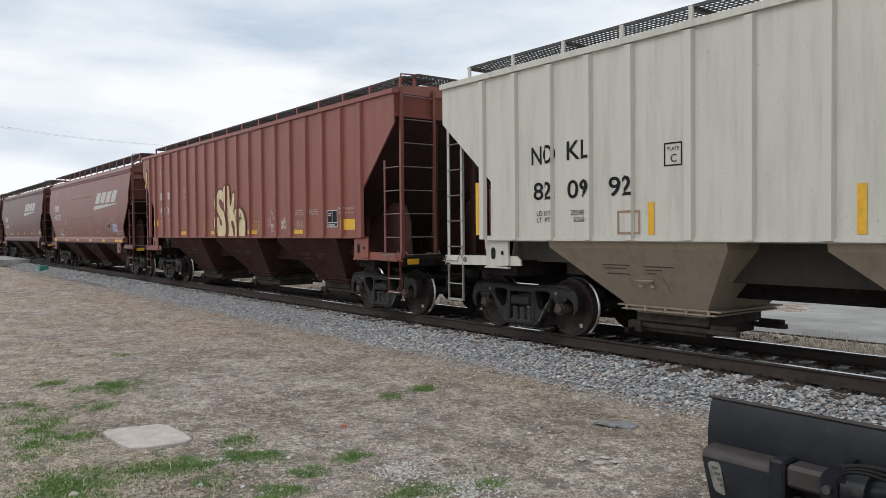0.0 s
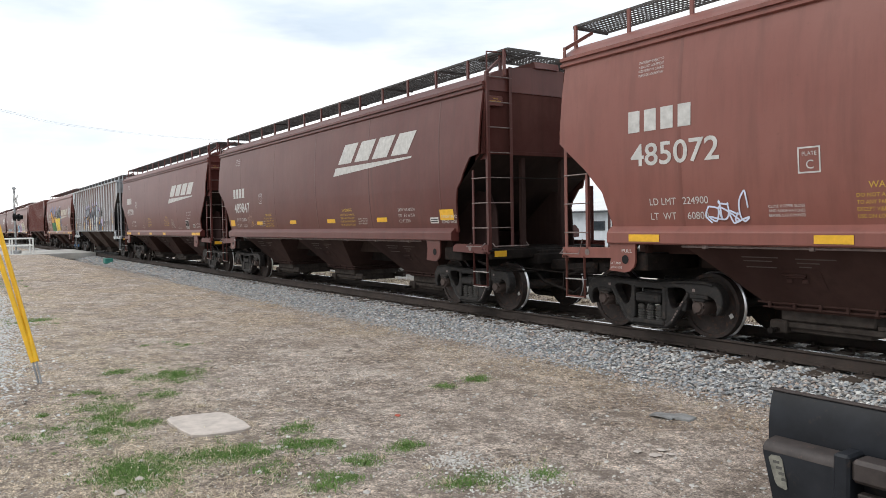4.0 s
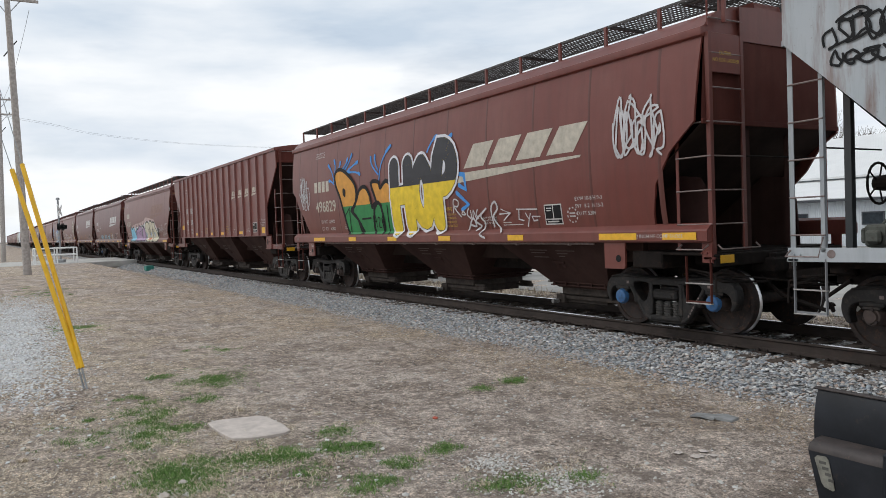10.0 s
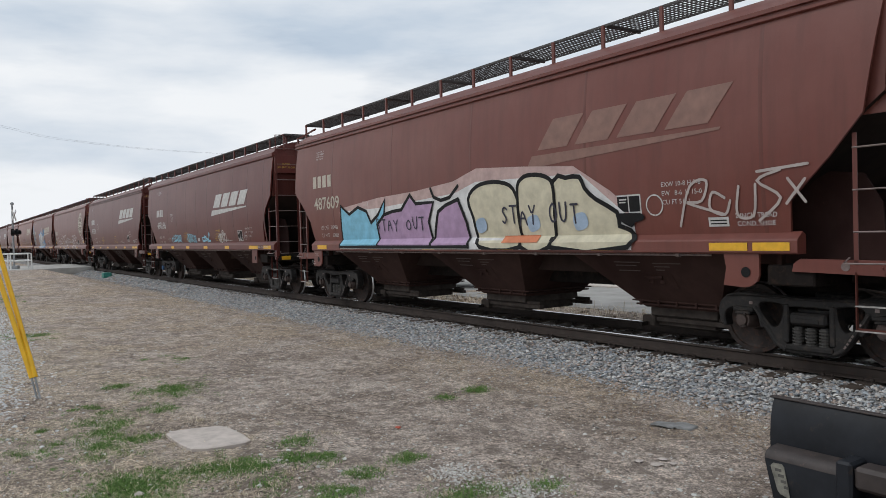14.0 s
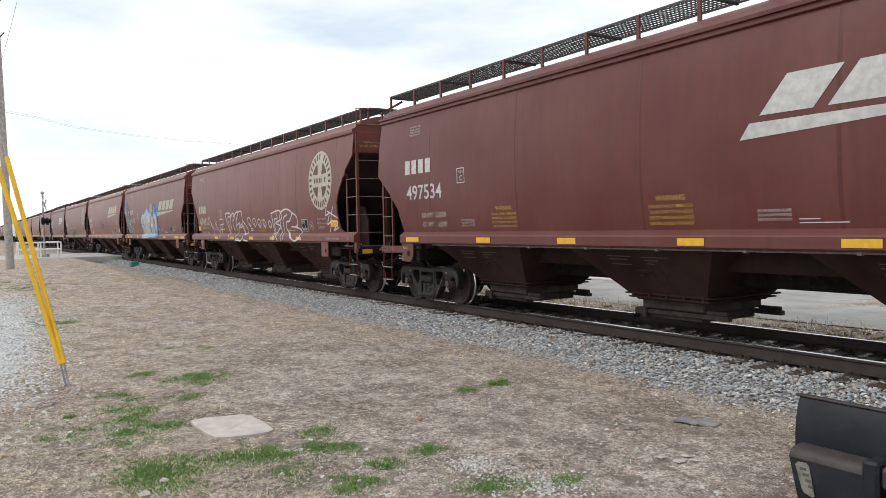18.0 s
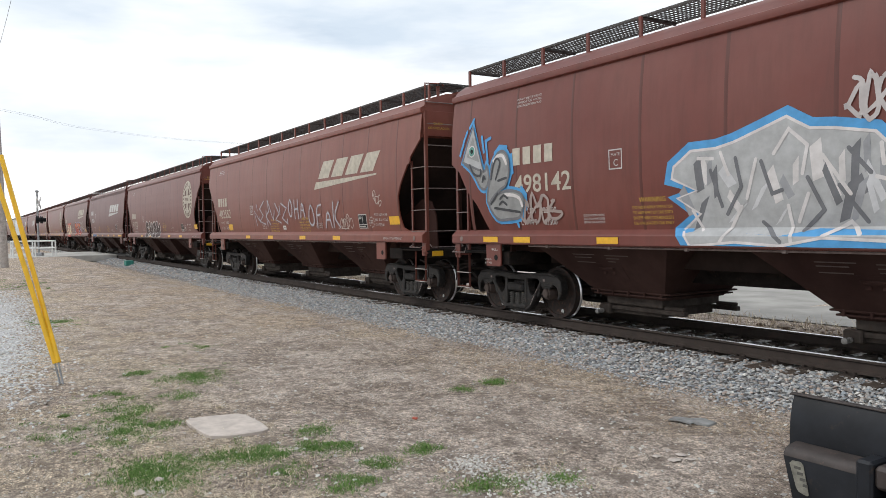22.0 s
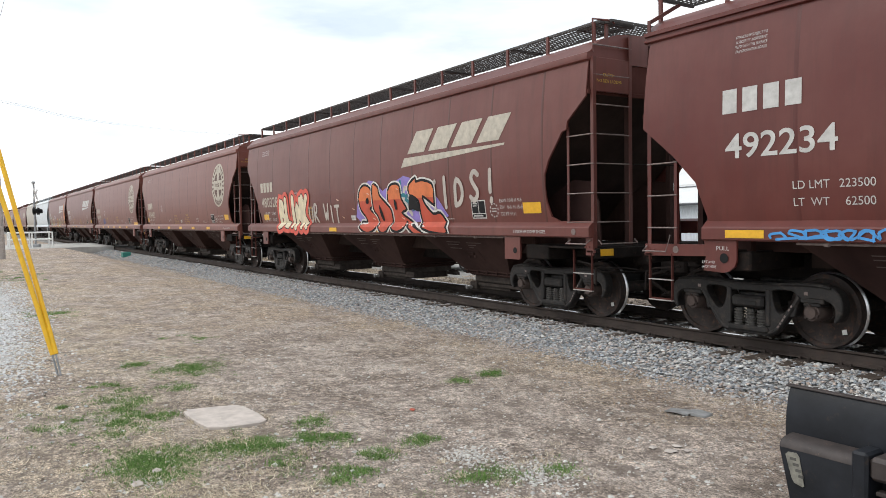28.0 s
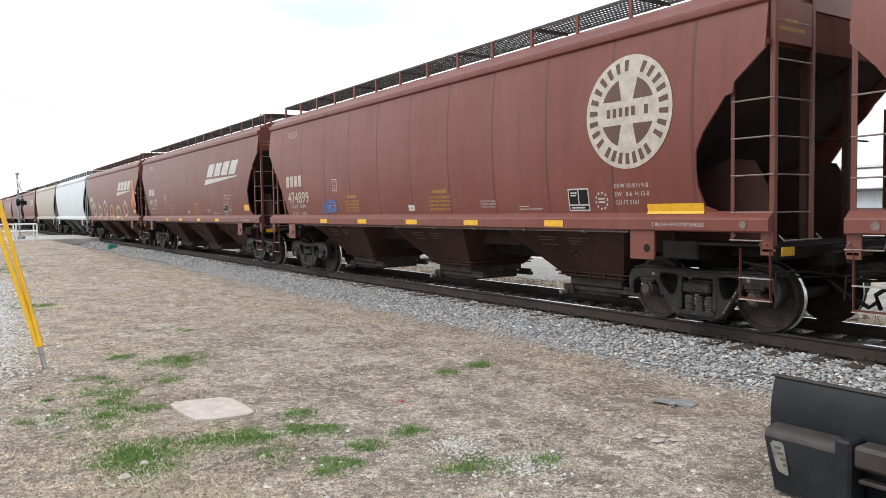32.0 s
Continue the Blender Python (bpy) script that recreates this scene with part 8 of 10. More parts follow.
def liveries():
    c = CARS
    grey_ribbed_livery(c[0], "ribbed_low")
    # red-brown ribbed car with fat cream letters
    k = "ribbed"
    brown_ribbed_livery(c[1], k, "471", "301", ("222600", "63400"))
    plate_box(c[1], k, -3.55, 2.8, WHITE)
    warning(c[1], k, -1.87, 1.80, 0.7)
    cream = paint(0.66, 0.55, 0.33)
    fat_s = [(-0.13, 2.75), (-0.3, 2.92), (-0.55, 2.92), (-0.76, 2.71), (-0.76, 2.44), (-0.53, 2.19), (-0.33, 2.03), (-0.35, 1.9), (-0.49, 1.96), (-0.56, 2.14), (-0.75, 2.15), (-0.77, 1.91), (-0.64, 1.62), (-0.46, 1.53), (-0.18, 1.53), (0.06, 1.67), (0.13, 1.89), (0.06, 2.12), (-0.14, 2.28), (-0.38, 2.39), (-0.53, 2.56), (-0.48, 2.68), (-0.34, 2.64), (-0.2, 2.56), (-0.12, 2.6)]
    fat_k = [(-0.03, 2.84), (-0.01, 2.99), (0.17, 3.02), (0.24, 2.92), (0.25, 2.72), (0.3, 2.45), (0.39, 2.51), (0.49, 2.77), (0.6, 2.79), (0.6, 2.59), (0.55, 2.38), (0.51, 2.29), (0.64, 2.16), (0.78, 1.92), (0.78, 1.53), (0.72, 1.53), (0.66, 1.73), (0.54, 1.98), (0.39, 2.05), (0.37, 1.93), (0.48, 1.74), (0.49, 1.53), (0.12, 1.53), (0.19, 1.79), (0.1, 2.19), (0.0, 2.49)]
    fat_o = [(0.73, 2.21), (0.82, 2.34), (1.02, 2.35), (1.22, 2.2), (1.33, 1.95), (1.32, 1.68), (1.21, 1.54), (0.78, 1.53), (0.77, 1.87)]
    for pts, layer in ((fat_s, 2), (fat_k, 4), (fat_o, 6)):
        ring = rounded(pts, 3)
        spray(c[1], k, [ring + ring[:1]], 0.13, paint(0.15, 0.05, 0.04), layer, "graffiti_halo", lo=1.6)
        blob(c[1], k, pts, cream, layer + 1, "graffiti", "fat cream spray letter", n=3)
    spray(c[1], k, [[(0.83, 2.19), (0.87, 1.99), (0.95, 2.15), (0.99, 1.98), (1.05, 2.21)], [(1.05, 2.1), (1.12, 2.09)]], 0.03, BLACK, 9)
    for name in flowing([[(2.87, 1.88), (2.92, 2.05), (2.96, 2.24), (2.99, 2.25), (3.06, 2.1), (3.13, 1.93), (3.08, 1.85), (2.98, 1.91), (2.87, 1.87)], [(2.96, 1.87), (2.95, 1.8), (2.98, 1.75), (3.01, 1.8), (3.0, 1.87)], [(2.9, 1.9), (2.98, 1.85), (3.1, 1.9)], [(2.91, 1.71), (3.07, 1.72)], [(2.71, 2.0), (2.84, 2.07)], [(2.72, 1.86), (2.86, 1.98)]]):
        spray(c[1], k, [name], 0.014, paint(0.6, 0.55, 0.52), 2, "graffiti", "thin white mushroom drawing")
    spray(c[1], k, [scribble(3.5, 1.78, 0.3, 0.34, 12, 4)], 0.016, paint(0.6, 0.55, 0.52), 2, "graffiti", "thin white spray tag")
    spray(c[1], k, [scribble(4.26, 1.76, 0.45, 0.26, 14, 9)], 0.014, paint(0.42, 0.30, 0.27), 2, "graffiti", "thin white spray tag")
    warning(c[1], k, 1.78, 1.72, 0.7)
    for x in (4.28, 4.98):
        small_notice(c[1], k, x, 2.20)
    mark(c[1], k, "dimension_lettering", text_polys("EXW 10-8 H 9-0", 6.42, 2.17, 0.055, 0.56) + text_polys("EW   8-4  H 15-1", 6.42, 2.08, 0.055, 0.56), WHITE)
    spray(c[1], k, [[(-7.65, 3.35), (-7.5, 3.5), (-7.42, 3.75), (-7.44, 3.95)]], 0.12, BLACK, 2)
    spray(c[1], k, [[(-7.63, 3.38), (-7.5, 3.52), (-7.44, 3.75), (-7.45, 3.9)]], 0.08, paint(0.75, 0.6, 0.1), 3, "graffiti", "small yellow banana drawing")
    inspection_box(c[1], k, 5.82, 1.80, 0.46, 0.38)
    mark(c[1], k, "reflector_stripe", [rect(6.52, 7.02, 1.74, 1.97)], YELLOW, 1, "yellow reflective stripe")
    # smooth cars
    smooth_livery(c[2], "straight", "485072", "224900", "60800", "blocks", num=(-6.45, 2.44), logo_at=(2.0, 2.75), box=(4.17, 1.86), dims_at=(4.75, 2.30))
    patch = Shape()
    for z in (2.48, 3.42):
        patch.tube([(-2.65, -smooth_side(z) - 0.005, z), (1.55, -smooth_side(z) - 0.005, z)], 0.016, 6)
    part("weld_seam", patch, [CAR_PAINT], c[2]).color = (0.19, 0.062, 0.05, 1)
    spray(c[2], "straight", [scribble(5.0, 1.75, 0.7, 0.4, 14, 3), scribble(5.0, 1.8, 0.7, 0.35, 12, 5)], 0.022, paint(0.45, 0.55, 0.75), 4, "graffiti", "pale blue scribbled tag")
    spray(c[2], "straight", [scribble(-5.2, 1.62, 0.6, 0.4, 12, 8)], 0.022, paint(0.6, 0.66, 0.8), 4, "graffiti", "pale blue scribbled tag")
    smooth_livery(c[3], "stepped", "489847", "224900", "61100", "blocks", num=(-6.57, 2.14), logo_at=(1.12, 2.88), plate=(-4.22, 2.38), box=None, dims=("EXW 10-8 H 8-10", "EW   8-3  H 15-0", "CU FT 5200"), dims_at=(4.21, 1.95), load_at=(0.1, 1.66), stripe_set=2, stripe_z=(1.73, 1.83), spots=((-4.6, -4.1), (-1.92, -1.47), (0.56, 1.03), (3.21, 3.67), (-5.0, -4.95)), block=((5.82, 6.30, 1.74, 1.95), (-7.12, -6.70, 1.70, 1.90)), warn=(-3.9, 1.35, 1.66))
    spray(c[3], "stepped", [scribble(-5.4, 1.78, 0.55, 0.36, 15, 4), scribble(-5.2, 1.68, 0.7, 0.1, 8, 9)], 0.009, paint(0.34, 0.22, 0.18), 4, "graffiti", "thin faded scribbled tag")
    smooth_livery(c[4], "straight", "497290", "224000", "62000", "blocks", warn=(-2.2, 1.0, 1.76), note=-3.4, load_at=(0.85, 1.75), spots=((-6.85, -6.46), (-6.38, -5.85), (-4.25, -3.8), (-1.7, -1.25), (0.88, 1.35)), num=(-6.6, 2.37), mark_up=0.55, plate=(-4.58, 2.69))
    spray(c[4], "straight", [scribble(2.17, 1.72, 0.46, 0.36, 18, 14), scribble(2.2, 1.78, 0.42, 0.34, 14, 5), scribble(2.45, 1.66, 0.25, 0.08, 8, 3)], 0.008, paint(0.27, 0.23, 0.21), 4, "graffiti", "thin grey scribbled tag")
    # grey ribbed car with bubble graffiti
    k = "ribbed_grey"
    for x, word, digits in ((-6.93, "NO", "83"), (-6.20, "KL", "52")):
        mark(c[5], k, "white_panel", [rect(x, x + 0.47, 2.19, 2.49)], WHITE, 1, "white stencil panel")
        mark(c[5], k, "white_panel", [rect(x, x + 0.47, 1.88, 2.17)], WHITE, 1, "white stencil panel")
        mark(c[5], k, "reporting_mark", text_polys(word, x + 0.05, 2.24, 0.20, 0.38, 0.012), BLACK, 2)
        mark(c[5], k, "car_number", text_polys(digits, x + 0.07, 1.93, 0.19, 0.34, 0.012), BLACK, 2)
    mark(c[5], k, "white_panel", [rect(-5.46, -4.96, 1.86, 2.16)], WHITE, 1, "white stencil panel")
    mark(c[5], k, "car_number", text_polys("77", -5.38, 1.92, 0.19, 0.34, 0.012), BLACK, 2)
    faint = paint(0.15, 0.16, 0.18)
    mark(c[5], k, "weight_lettering", text_polys("LD LMT", -4.66, 1.96, 0.075) + text_polys("LT WT", -4.62, 1.82, 0.075), faint)
    mark(c[5], k, "small_lettering", bars(-3.9, 1.96, [0.4, 0.36], 0.07, 0.14), faint)
    haze, steel, slate, gold = paint(0.46, 0.43, 0.64), paint(0.36, 0.41, 0.47), paint(0.10, 0.13, 0.17), paint(0.74, 0.42, 0.03)
    rust = paint(0.50, 0.12, 0.02)
    band_1 = [(-2.57, 3.06), (-2.17, 2.91), (-1.67, 3.11), (-1.37, 3.12), (-1.16, 2.89), (-1.18, 2.63), (-1.33, 2.36), (-1.38, 1.5), (-1.62, 1.5), (-1.59, 2.5), (-1.9, 2.48), (-2.44, 2.5), (-2.58, 2.77)]
    lobe = [(-2.96, 2.32), (-2.75, 2.44), (-2.44, 2.45), (-2.19, 2.35), (-2.0, 1.5), (-2.87, 1.51), (-2.97, 1.94)]
    arch = [(-1.2, 2.63), (-0.92, 2.74), (-0.66, 2.67), (-0.52, 2.47), (-0.56, 1.49), (-0.96, 1.49), (-0.9, 2.35), (-1.17, 2.39)]
    knob = [(-0.49, 2.47), (-0.4, 2.75), (-0.24, 2.83), (-0.11, 2.74), (-0.02, 2.41), (-0.1, 1.9), (-0.45, 1.9)]
    hook = [(-0.04, 2.41), (-0.07, 2.73), (0.08, 3.06), (0.33, 3.15), (0.56, 3.0), (0.69, 2.76), (0.69, 2.6), (0.53, 2.53), (0.41, 2.57), (0.41, 2.34), (0.30, 2.05), (0.30, 1.5), (0.0, 1.5), (0.0, 2.0)]
    round_e = [(0.72, 2.72), (0.87, 2.81), (1.09, 2.8), (1.27, 2.59), (1.32, 2.34), (1.26, 2.1), (1.30, 1.96), (1.35, 1.52), (0.62, 1.50), (0.42, 1.89), (0.4, 2.18), (0.47, 2.5)]
    swoop = [(1.15, 2.80), (1.24, 3.11), (1.46, 3.18), (1.70, 3.08), (1.95, 2.87), (2.36, 2.80), (2.50, 2.54), (2.42, 2.23), (2.19, 2.08), (1.80, 2.0), (1.36, 2.1), (1.33, 2.53)]
    foot = [(1.95, 2.05), (2.18, 2.08), (2.48, 1.85), (2.62, 1.72), (2.78, 1.79), (2.92, 2.02), (3.19, 1.93), (3.25, 1.72), (3.15, 1.52), (1.95, 1.52)]
    for shape in (band_1, lobe, arch, knob, hook, round_e, swoop, foot):
        ring = rounded(shape, 3)
        spray(c[5], k, [ring + ring[:1]], 0.36, haze, 1, "graffiti_halo", lo=1.6)
    for pts in ([(-3.38, 2.29), (-3.03, 2.49), (-2.86, 2.39), (-3.01, 2.11), (-2.94, 1.78), (-2.80, 1.45), (-3.37, 1.45)], [(-0.65, 2.78), (-0.51, 2.98), (-0.41, 2.93), (-0.43, 2.70), (-0.51, 2.62)],
                [(-0.14, 2.94), (-0.07, 3.16), (0.06, 3.14), (0.0, 2.98), (-0.08, 2.87)], [(0.68, 2.78), (0.77, 3.07), (0.86, 3.03), (0.84, 2.92), (0.98, 2.90), (0.94, 2.78)],
                [(2.26, 2.1), (2.53, 2.43), (2.72, 2.36), (2.64, 2.24), (2.53, 2.17), (2.76, 2.02), (2.7, 1.79), (2.59, 1.70), (2.37, 1.95)], [(3.22, 1.77), (3.44, 1.81), (3.48, 1.64), (3.21, 1.5)]):
        blob(c[5], k, pts, gold, 3, "graffiti_drip", edge=rust, rim=0.035)
    for x, z in ((0.69, 3.14), (0.98, 3.03), (-0.34, 2.98), (-0.19, 3.09), (2.57, 2.71)):
        blob(c[5], k, [(x - 0.05, z - 0.02), (x, z + 0.05), (x + 0.05, z + 0.02), (x, z - 0.05)], gold, 3, "graffiti_drip", edge=rust, rim=0.03)
    for i, (shape, fill) in enumerate(((lobe, steel), (arch, slate), (band_1, steel), (knob, slate), (foot, slate), (swoop, steel), (hook, steel), (round_e, steel))):
        blob(c[5], k, shape, fill, 5 + 2 * (i // 3), "graffiti_fill", "grey-blue bubble letter with black outline", edge=BLACK)
    for pts in ([(-2.44, 2.49), (-2.18, 2.46), (-1.89, 2.55), (-1.67, 2.68), (-1.62, 2.5), (-1.70, 2.28), (-2.11, 2.33)], [(-1.40, 2.29), (-1.17, 2.42), (-0.90, 2.32), (-0.96, 1.45), (-1.36, 1.45)], [(-0.75, 1.9), (-0.55, 2.2), (-0.5, 1.75), (-0.68, 1.7)],
                [(0.20, 2.74), (0.3, 2.82), (0.41, 2.74), (0.44, 2.53), (0.36, 2.38)], [(0.40, 2.40), (0.38, 2.01), (0.42, 1.8), (0.66, 1.45), (0.25, 1.45), (0.16, 1.94), (0.22, 2.17)], [(0.89, 2.48), (1.04, 2.30), (0.89, 2.13), (0.73, 2.31)],
                [(0.64, 2.04), (0.75, 2.10), (0.99, 2.04), (1.09, 2.11), (1.34, 2.2), (1.34, 1.96), (1.03, 1.92), (0.88, 1.81), (0.72, 1.85)], [(1.60, 2.62), (1.78, 2.46), (2.02, 2.44), (2.02, 2.2), (1.85, 2.22)]):
        blob(c[5], k, pts, BLACK, 11, "graffiti_shadow")
    for pts in ([(-2.10, 2.34), (-1.70, 2.50), (-1.71, 2.31)], [(-1.21, 2.25), (-1.02, 2.28), (-0.98, 2.05), (-1.03, 1.50), (-1.20, 1.50)], [(0.20, 1.98), (0.27, 1.81), (0.34, 1.54), (0.22, 1.52)], [(0.86, 2.30), (0.93, 2.24), (0.86, 2.18), (0.80, 2.25)], [(0.69, 1.98), (0.85, 1.88), (0.73, 1.88)]):
        blob(c[5], k, pts, gold, 12, "graffiti_accent")
    mark(c[5], k, "grey_panel", [rect(2.94, 3.54, 1.68, 2.30)], haze, 2, "lilac repainted panel")
    for x0, x1, z1 in ((-2.30, -1.69, 1.98), (-0.55, 0.16, 2.39), (1.32, 1.95, 2.42)):
        mark(c[5], k, "grey_panel", [rect(x0, x1, 1.60, z1)], paint(0.60, 0.60, 0.57), 14, "pale grey repainted panel")
    rows = text_polys("WARNING", -0.40, 2.02, 0.06, 0.24)
    for i, row in enumerate(("DO NOT APPLY VIBRATOR", "TO ANY PART OF CAR BODY", "EXCEPT VIBRATOR BRACKETS", "USE ON LOADED CAR ONLY")):
        rows += text_polys(row, -0.50, 1.94 - 0.065 * i, 0.04, 0.54)
    mark(c[5], k, "warning_lettering", rows, paint(0.55, 0.13, 0.08), 15, "red warning lettering")
    for x, z in ((-2.26, 1.80), (1.38, 1.93)):
        mark(c[5], k, "closing_notice", text_polys("CLOSE HOPPER SLIDES & ROOF", x, z, 0.045, 0.52) + text_polys("HATCHES BEFORE CAR IS MOVED", x, z - 0.07, 0.045, 0.52), BLACK, 15)
    tag = [scribble(2.86, 2.45, 0.62, 0.42, 16, 5), scribble(2.9, 2.5, 0.5, 0.3, 12, 9)]
    spray(c[5], k, tag + [rounded([(3.1, 2.86), (3.28, 2.98), (3.42, 2.9), (3.25, 2.82)], 4)], 0.035, BLACK, 4, "graffiti", "black scribbled tag")
    spray(c[5], k, [scribble(-8.0, 3.5, 0.8, 0.36, 17, 3), scribble(-7.95, 3.28, 0.7, 0.28, 14, 7), rounded([(-7.85, 3.8), (-7.6, 3.9), (-7.5, 3.82)], 4)], 0.03, BLACK, 4, "graffiti", "black scribbled tag")
    for x in (-6.95, -3.44, 1.05, 3.62):
        mark(c[5], k, "reflector_stripe", [rect(x - 0.05, x + 0.05, 1.66, 2.14)], YELLOW, 12, "tall yellow reflective stripe")
    mark(c[5], k, "reflector_stripe", [rect(6.60, 6.68, 2.0, 2.61)], YELLOW, 12, "tall yellow reflective stripe")
    for x in (3.88, 4.68):
        mark(c[5], k, "inspection_panel", [rect(x, x + 0.44, 1.79, 2.19)], WHITE, 2, "dark inspection panel with white frame")
        mark(c[5], k, "panel_field", [rect(x + 0.025, x + 0.415, 1.815, 2.165)], paint(0.06, 0.06, 0.065), 3)
        spray(c[5], k, [scribble(x + 0.06, 1.84, 0.3, 0.16, 10, int(x * 10))], 0.02, WHITE, 4, "panel_scrawl")
    dims = []
    for i, row in enumerate(("EXW 10-8 H 8-5", "EW  9-7  H 14-3", "CU FT 4750")):
        dims += text_polys(row, 4.63, 2.50 - 0.105 * i, 0.065, 0.5 if i < 2 else 0.42)
    mark(c[5], k, "dimension_lettering", dims, faint)
    mark(c[5], k, "makers_mark", frame_polys(5.59, 5.79, 1.94, 2.14, 0.016) + [rect(5.62, 5.68, 2.04, 2.12), rect(5.69, 5.75, 1.96, 2.05)] + bars(5.55, 2.18, [0.2], 0.025) + bars(5.56, 1.88, [0.24], 0.02), faint)
    mark(c[5], k, "notice_frame", frame_polys(6.17, 6.55, 2.06, 2.23, 0.012) + frame_polys(6.17, 6.55, 1.90, 2.03, 0.012) + bars(6.20, 2.17, [0.3, 0.26], 0.02, 0.045) + bars(6.20, 1.98, [0.3, 0.28], 0.02, 0.04) + text_polys("BLT  6-80", 6.2, 1.80, 0.05, 0.26), faint)
    # brown car with two-colour letters
    k = "long"
    smooth_livery(c[6], k, "496829", "223300", "62800", "blocks", faded=True, stripe_set=1, dims=("EXW 10-8 H 9-3", "EW   8-2  H 15-2", "CU FT 5204"), num=(-6.27, 2.21), mark_up=0.56, logo_at=(1.48, 2.54), box=(4.2, 1.64), dims_at=(5.02, 2.02))
    blue = paint(0.05, 0.25, 0.62)
    arms = [[(-4.85, 3.05), (-4.95, 3.31), (-5.23, 3.49)], [(-4.79, 3.22), (-4.7, 3.42), (-4.81, 3.58)], [(-4.68, 3.27), (-4.4, 3.38), (-4.4, 3.5)], [(-4.3, 3.3), (-3.99, 3.39), (-3.93, 3.55)], [(-4.1, 3.27), (-3.79, 3.46), (-3.67, 3.64)],
            [(-3.9, 3.24), (-3.51, 3.38), (-3.3, 3.41)], [(-3.8, 3.19), (-3.33, 3.17), (-3.16, 3.09)], [(-4.86, 2.94), (-5.08, 3.07), (-5.17, 3.05)], [(-4.9, 3.0), (-4.5, 3.22), (-3.8, 3.2)],
            [(-2.07, 2.82), (-2.13, 3.18), (-2.02, 3.37), (-1.72, 3.57), (-1.45, 3.63)], [(-2.1, 3.0), (-2.41, 3.07), (-2.56, 3.27), (-2.51, 3.45)], [(-2.11, 3.12), (-2.32, 3.33), (-2.28, 3.47)], [(0.3, 3.3), (0.5, 3.55), (0.7, 3.6)], [(1.0, 3.3), (1.1, 3.5), (1.3, 3.55)]]
    for arm in arms:
        bow = [(arm[0][0] * (1 - t) ** 2 + 2 * arm[len(arm) // 2][0] * t * (1 - t) + arm[-1][0] * t * t, arm[0][1] * (1 - t) ** 2 + 2 * arm[len(arm) // 2][1] * t * (1 - t) + arm[-1][1] * t * t) for t in (0, 0.2, 0.4, 0.6, 0.8, 1)]
        spray(c[6], k, [bow], 0.05, blue, 2, "graffiti", "blue spray flourish")
        spray(c[6], k, [bow[-2:]], 0.09, blue, 3, "graffiti", "blue spray flourish")
    spray(c[6], k, [[(1.4, 2.75), (1.75, 2.7), (1.8, 2.4), (1.55, 2.5)], [(1.45, 2.35), (1.85, 2.1), (1.6, 2.0)]], 0.09, blue, 2, "graffiti", "blue spray flourish")
    green, amber = paint(0.02, 0.20, 0.055), paint(0.58, 0.27, 0.035)
    for pts in ([(-3.41, 2.44), (-3.22, 2.68), (-2.88, 2.75), (-2.64, 2.54), (-2.53, 2.22), (-2.41, 2.28), (-2.04, 2.25), (-2.06, 1.49), (-3.17, 1.5), (-3.42, 1.92), (-3.7, 2.16)], [(-4.76, 3.19), (-4.48, 3.31), (-4.06, 3.21), (-3.53, 2.9), (-3.4, 2.59), (-3.55, 2.3), (-3.79, 2.17), (-3.42, 1.92), (-3.17, 1.5), (-4.01, 1.51), (-4.25, 2.03), (-4.45, 2.53), (-4.71, 2.89)], [(-2.51, 2.81), (-2.1, 2.82), (-2.0, 2.67), (-1.69, 2.82), (-1.37, 2.65), (-1.25, 2.36), (-1.2, 1.99), (-1.18, 1.48), (-2.43, 1.49), (-2.42, 2.14), (-2.26, 2.33)]):
        blob(c[6], k, pts, green, 3, "graffiti_fill", "green and orange fat letter with black outline", lo=1.55, n=3)
        blob(c[6], k, pts, amber, 4, "graffiti_fill", lo=2.30, edge=BLACK, rim=0.1, n=3)
        ring = rounded(pts, 3)
        spray(c[6], k, [ring + ring[:1]], 0.1, BLACK, 4, "graffiti_outline", lo=1.55, hi=2.3)
    blob(c[6], k, [(-4.23, 2.79), (-4.07, 2.72), (-4.13, 2.55), (-4.26, 2.64)], BLACK, 6, "graffiti_shadow", n=3)
    spray(c[6], k, [[(-4.25, 2.03), (-3.89, 2.25), (-3.96, 1.59)], [(-2.05, 1.92), (-2.02, 1.55)], [(-1.7, 2.22), (-1.72, 1.55)], [(-3.16, 1.94), (-2.65, 1.95)]], 0.045, BLACK, 6, "graffiti_line")
    bubble(c[6], k, "HOP", -1.25, 1.56, 1.85, 0.72, 0.44, paint(0.72, 0.52, 0.02), BLACK, 6, 0.32, 7, aura=paint(0.62, 0.62, 0.66), rim=0.02, aura_w=0.14, label="yellow and black fat letters", two_tone=(2.62, paint(0.025, 0.025, 0.03)))
    spray(c[6], k, hand_lines("H20", -2.5, 1.72, 0.3, 0.16, 0.4, 0.1, 3), 0.03, BLACK, 11)
    grey = paint(0.50, 0.49, 0.50)
    for name in flowing([[(1.29, 1.95), (1.33, 2.21), (1.5, 2.18), (1.47, 2.07), (1.33, 2.07), (1.56, 1.86)], [(1.65, 1.98), (1.6, 1.91), (1.73, 1.9), (1.65, 1.98)], [(1.86, 2.02), (1.79, 1.9), (1.89, 1.82)], [(1.93, 1.97), (1.93, 1.82)], [(1.99, 1.81), (2.02, 1.97), (2.1, 1.81)], [(2.17, 1.98), (2.11, 1.89), (2.18, 1.81)]]):
        spray(c[6], k, [name], 0.03, grey, 11, "graffiti", "grey spray tag")
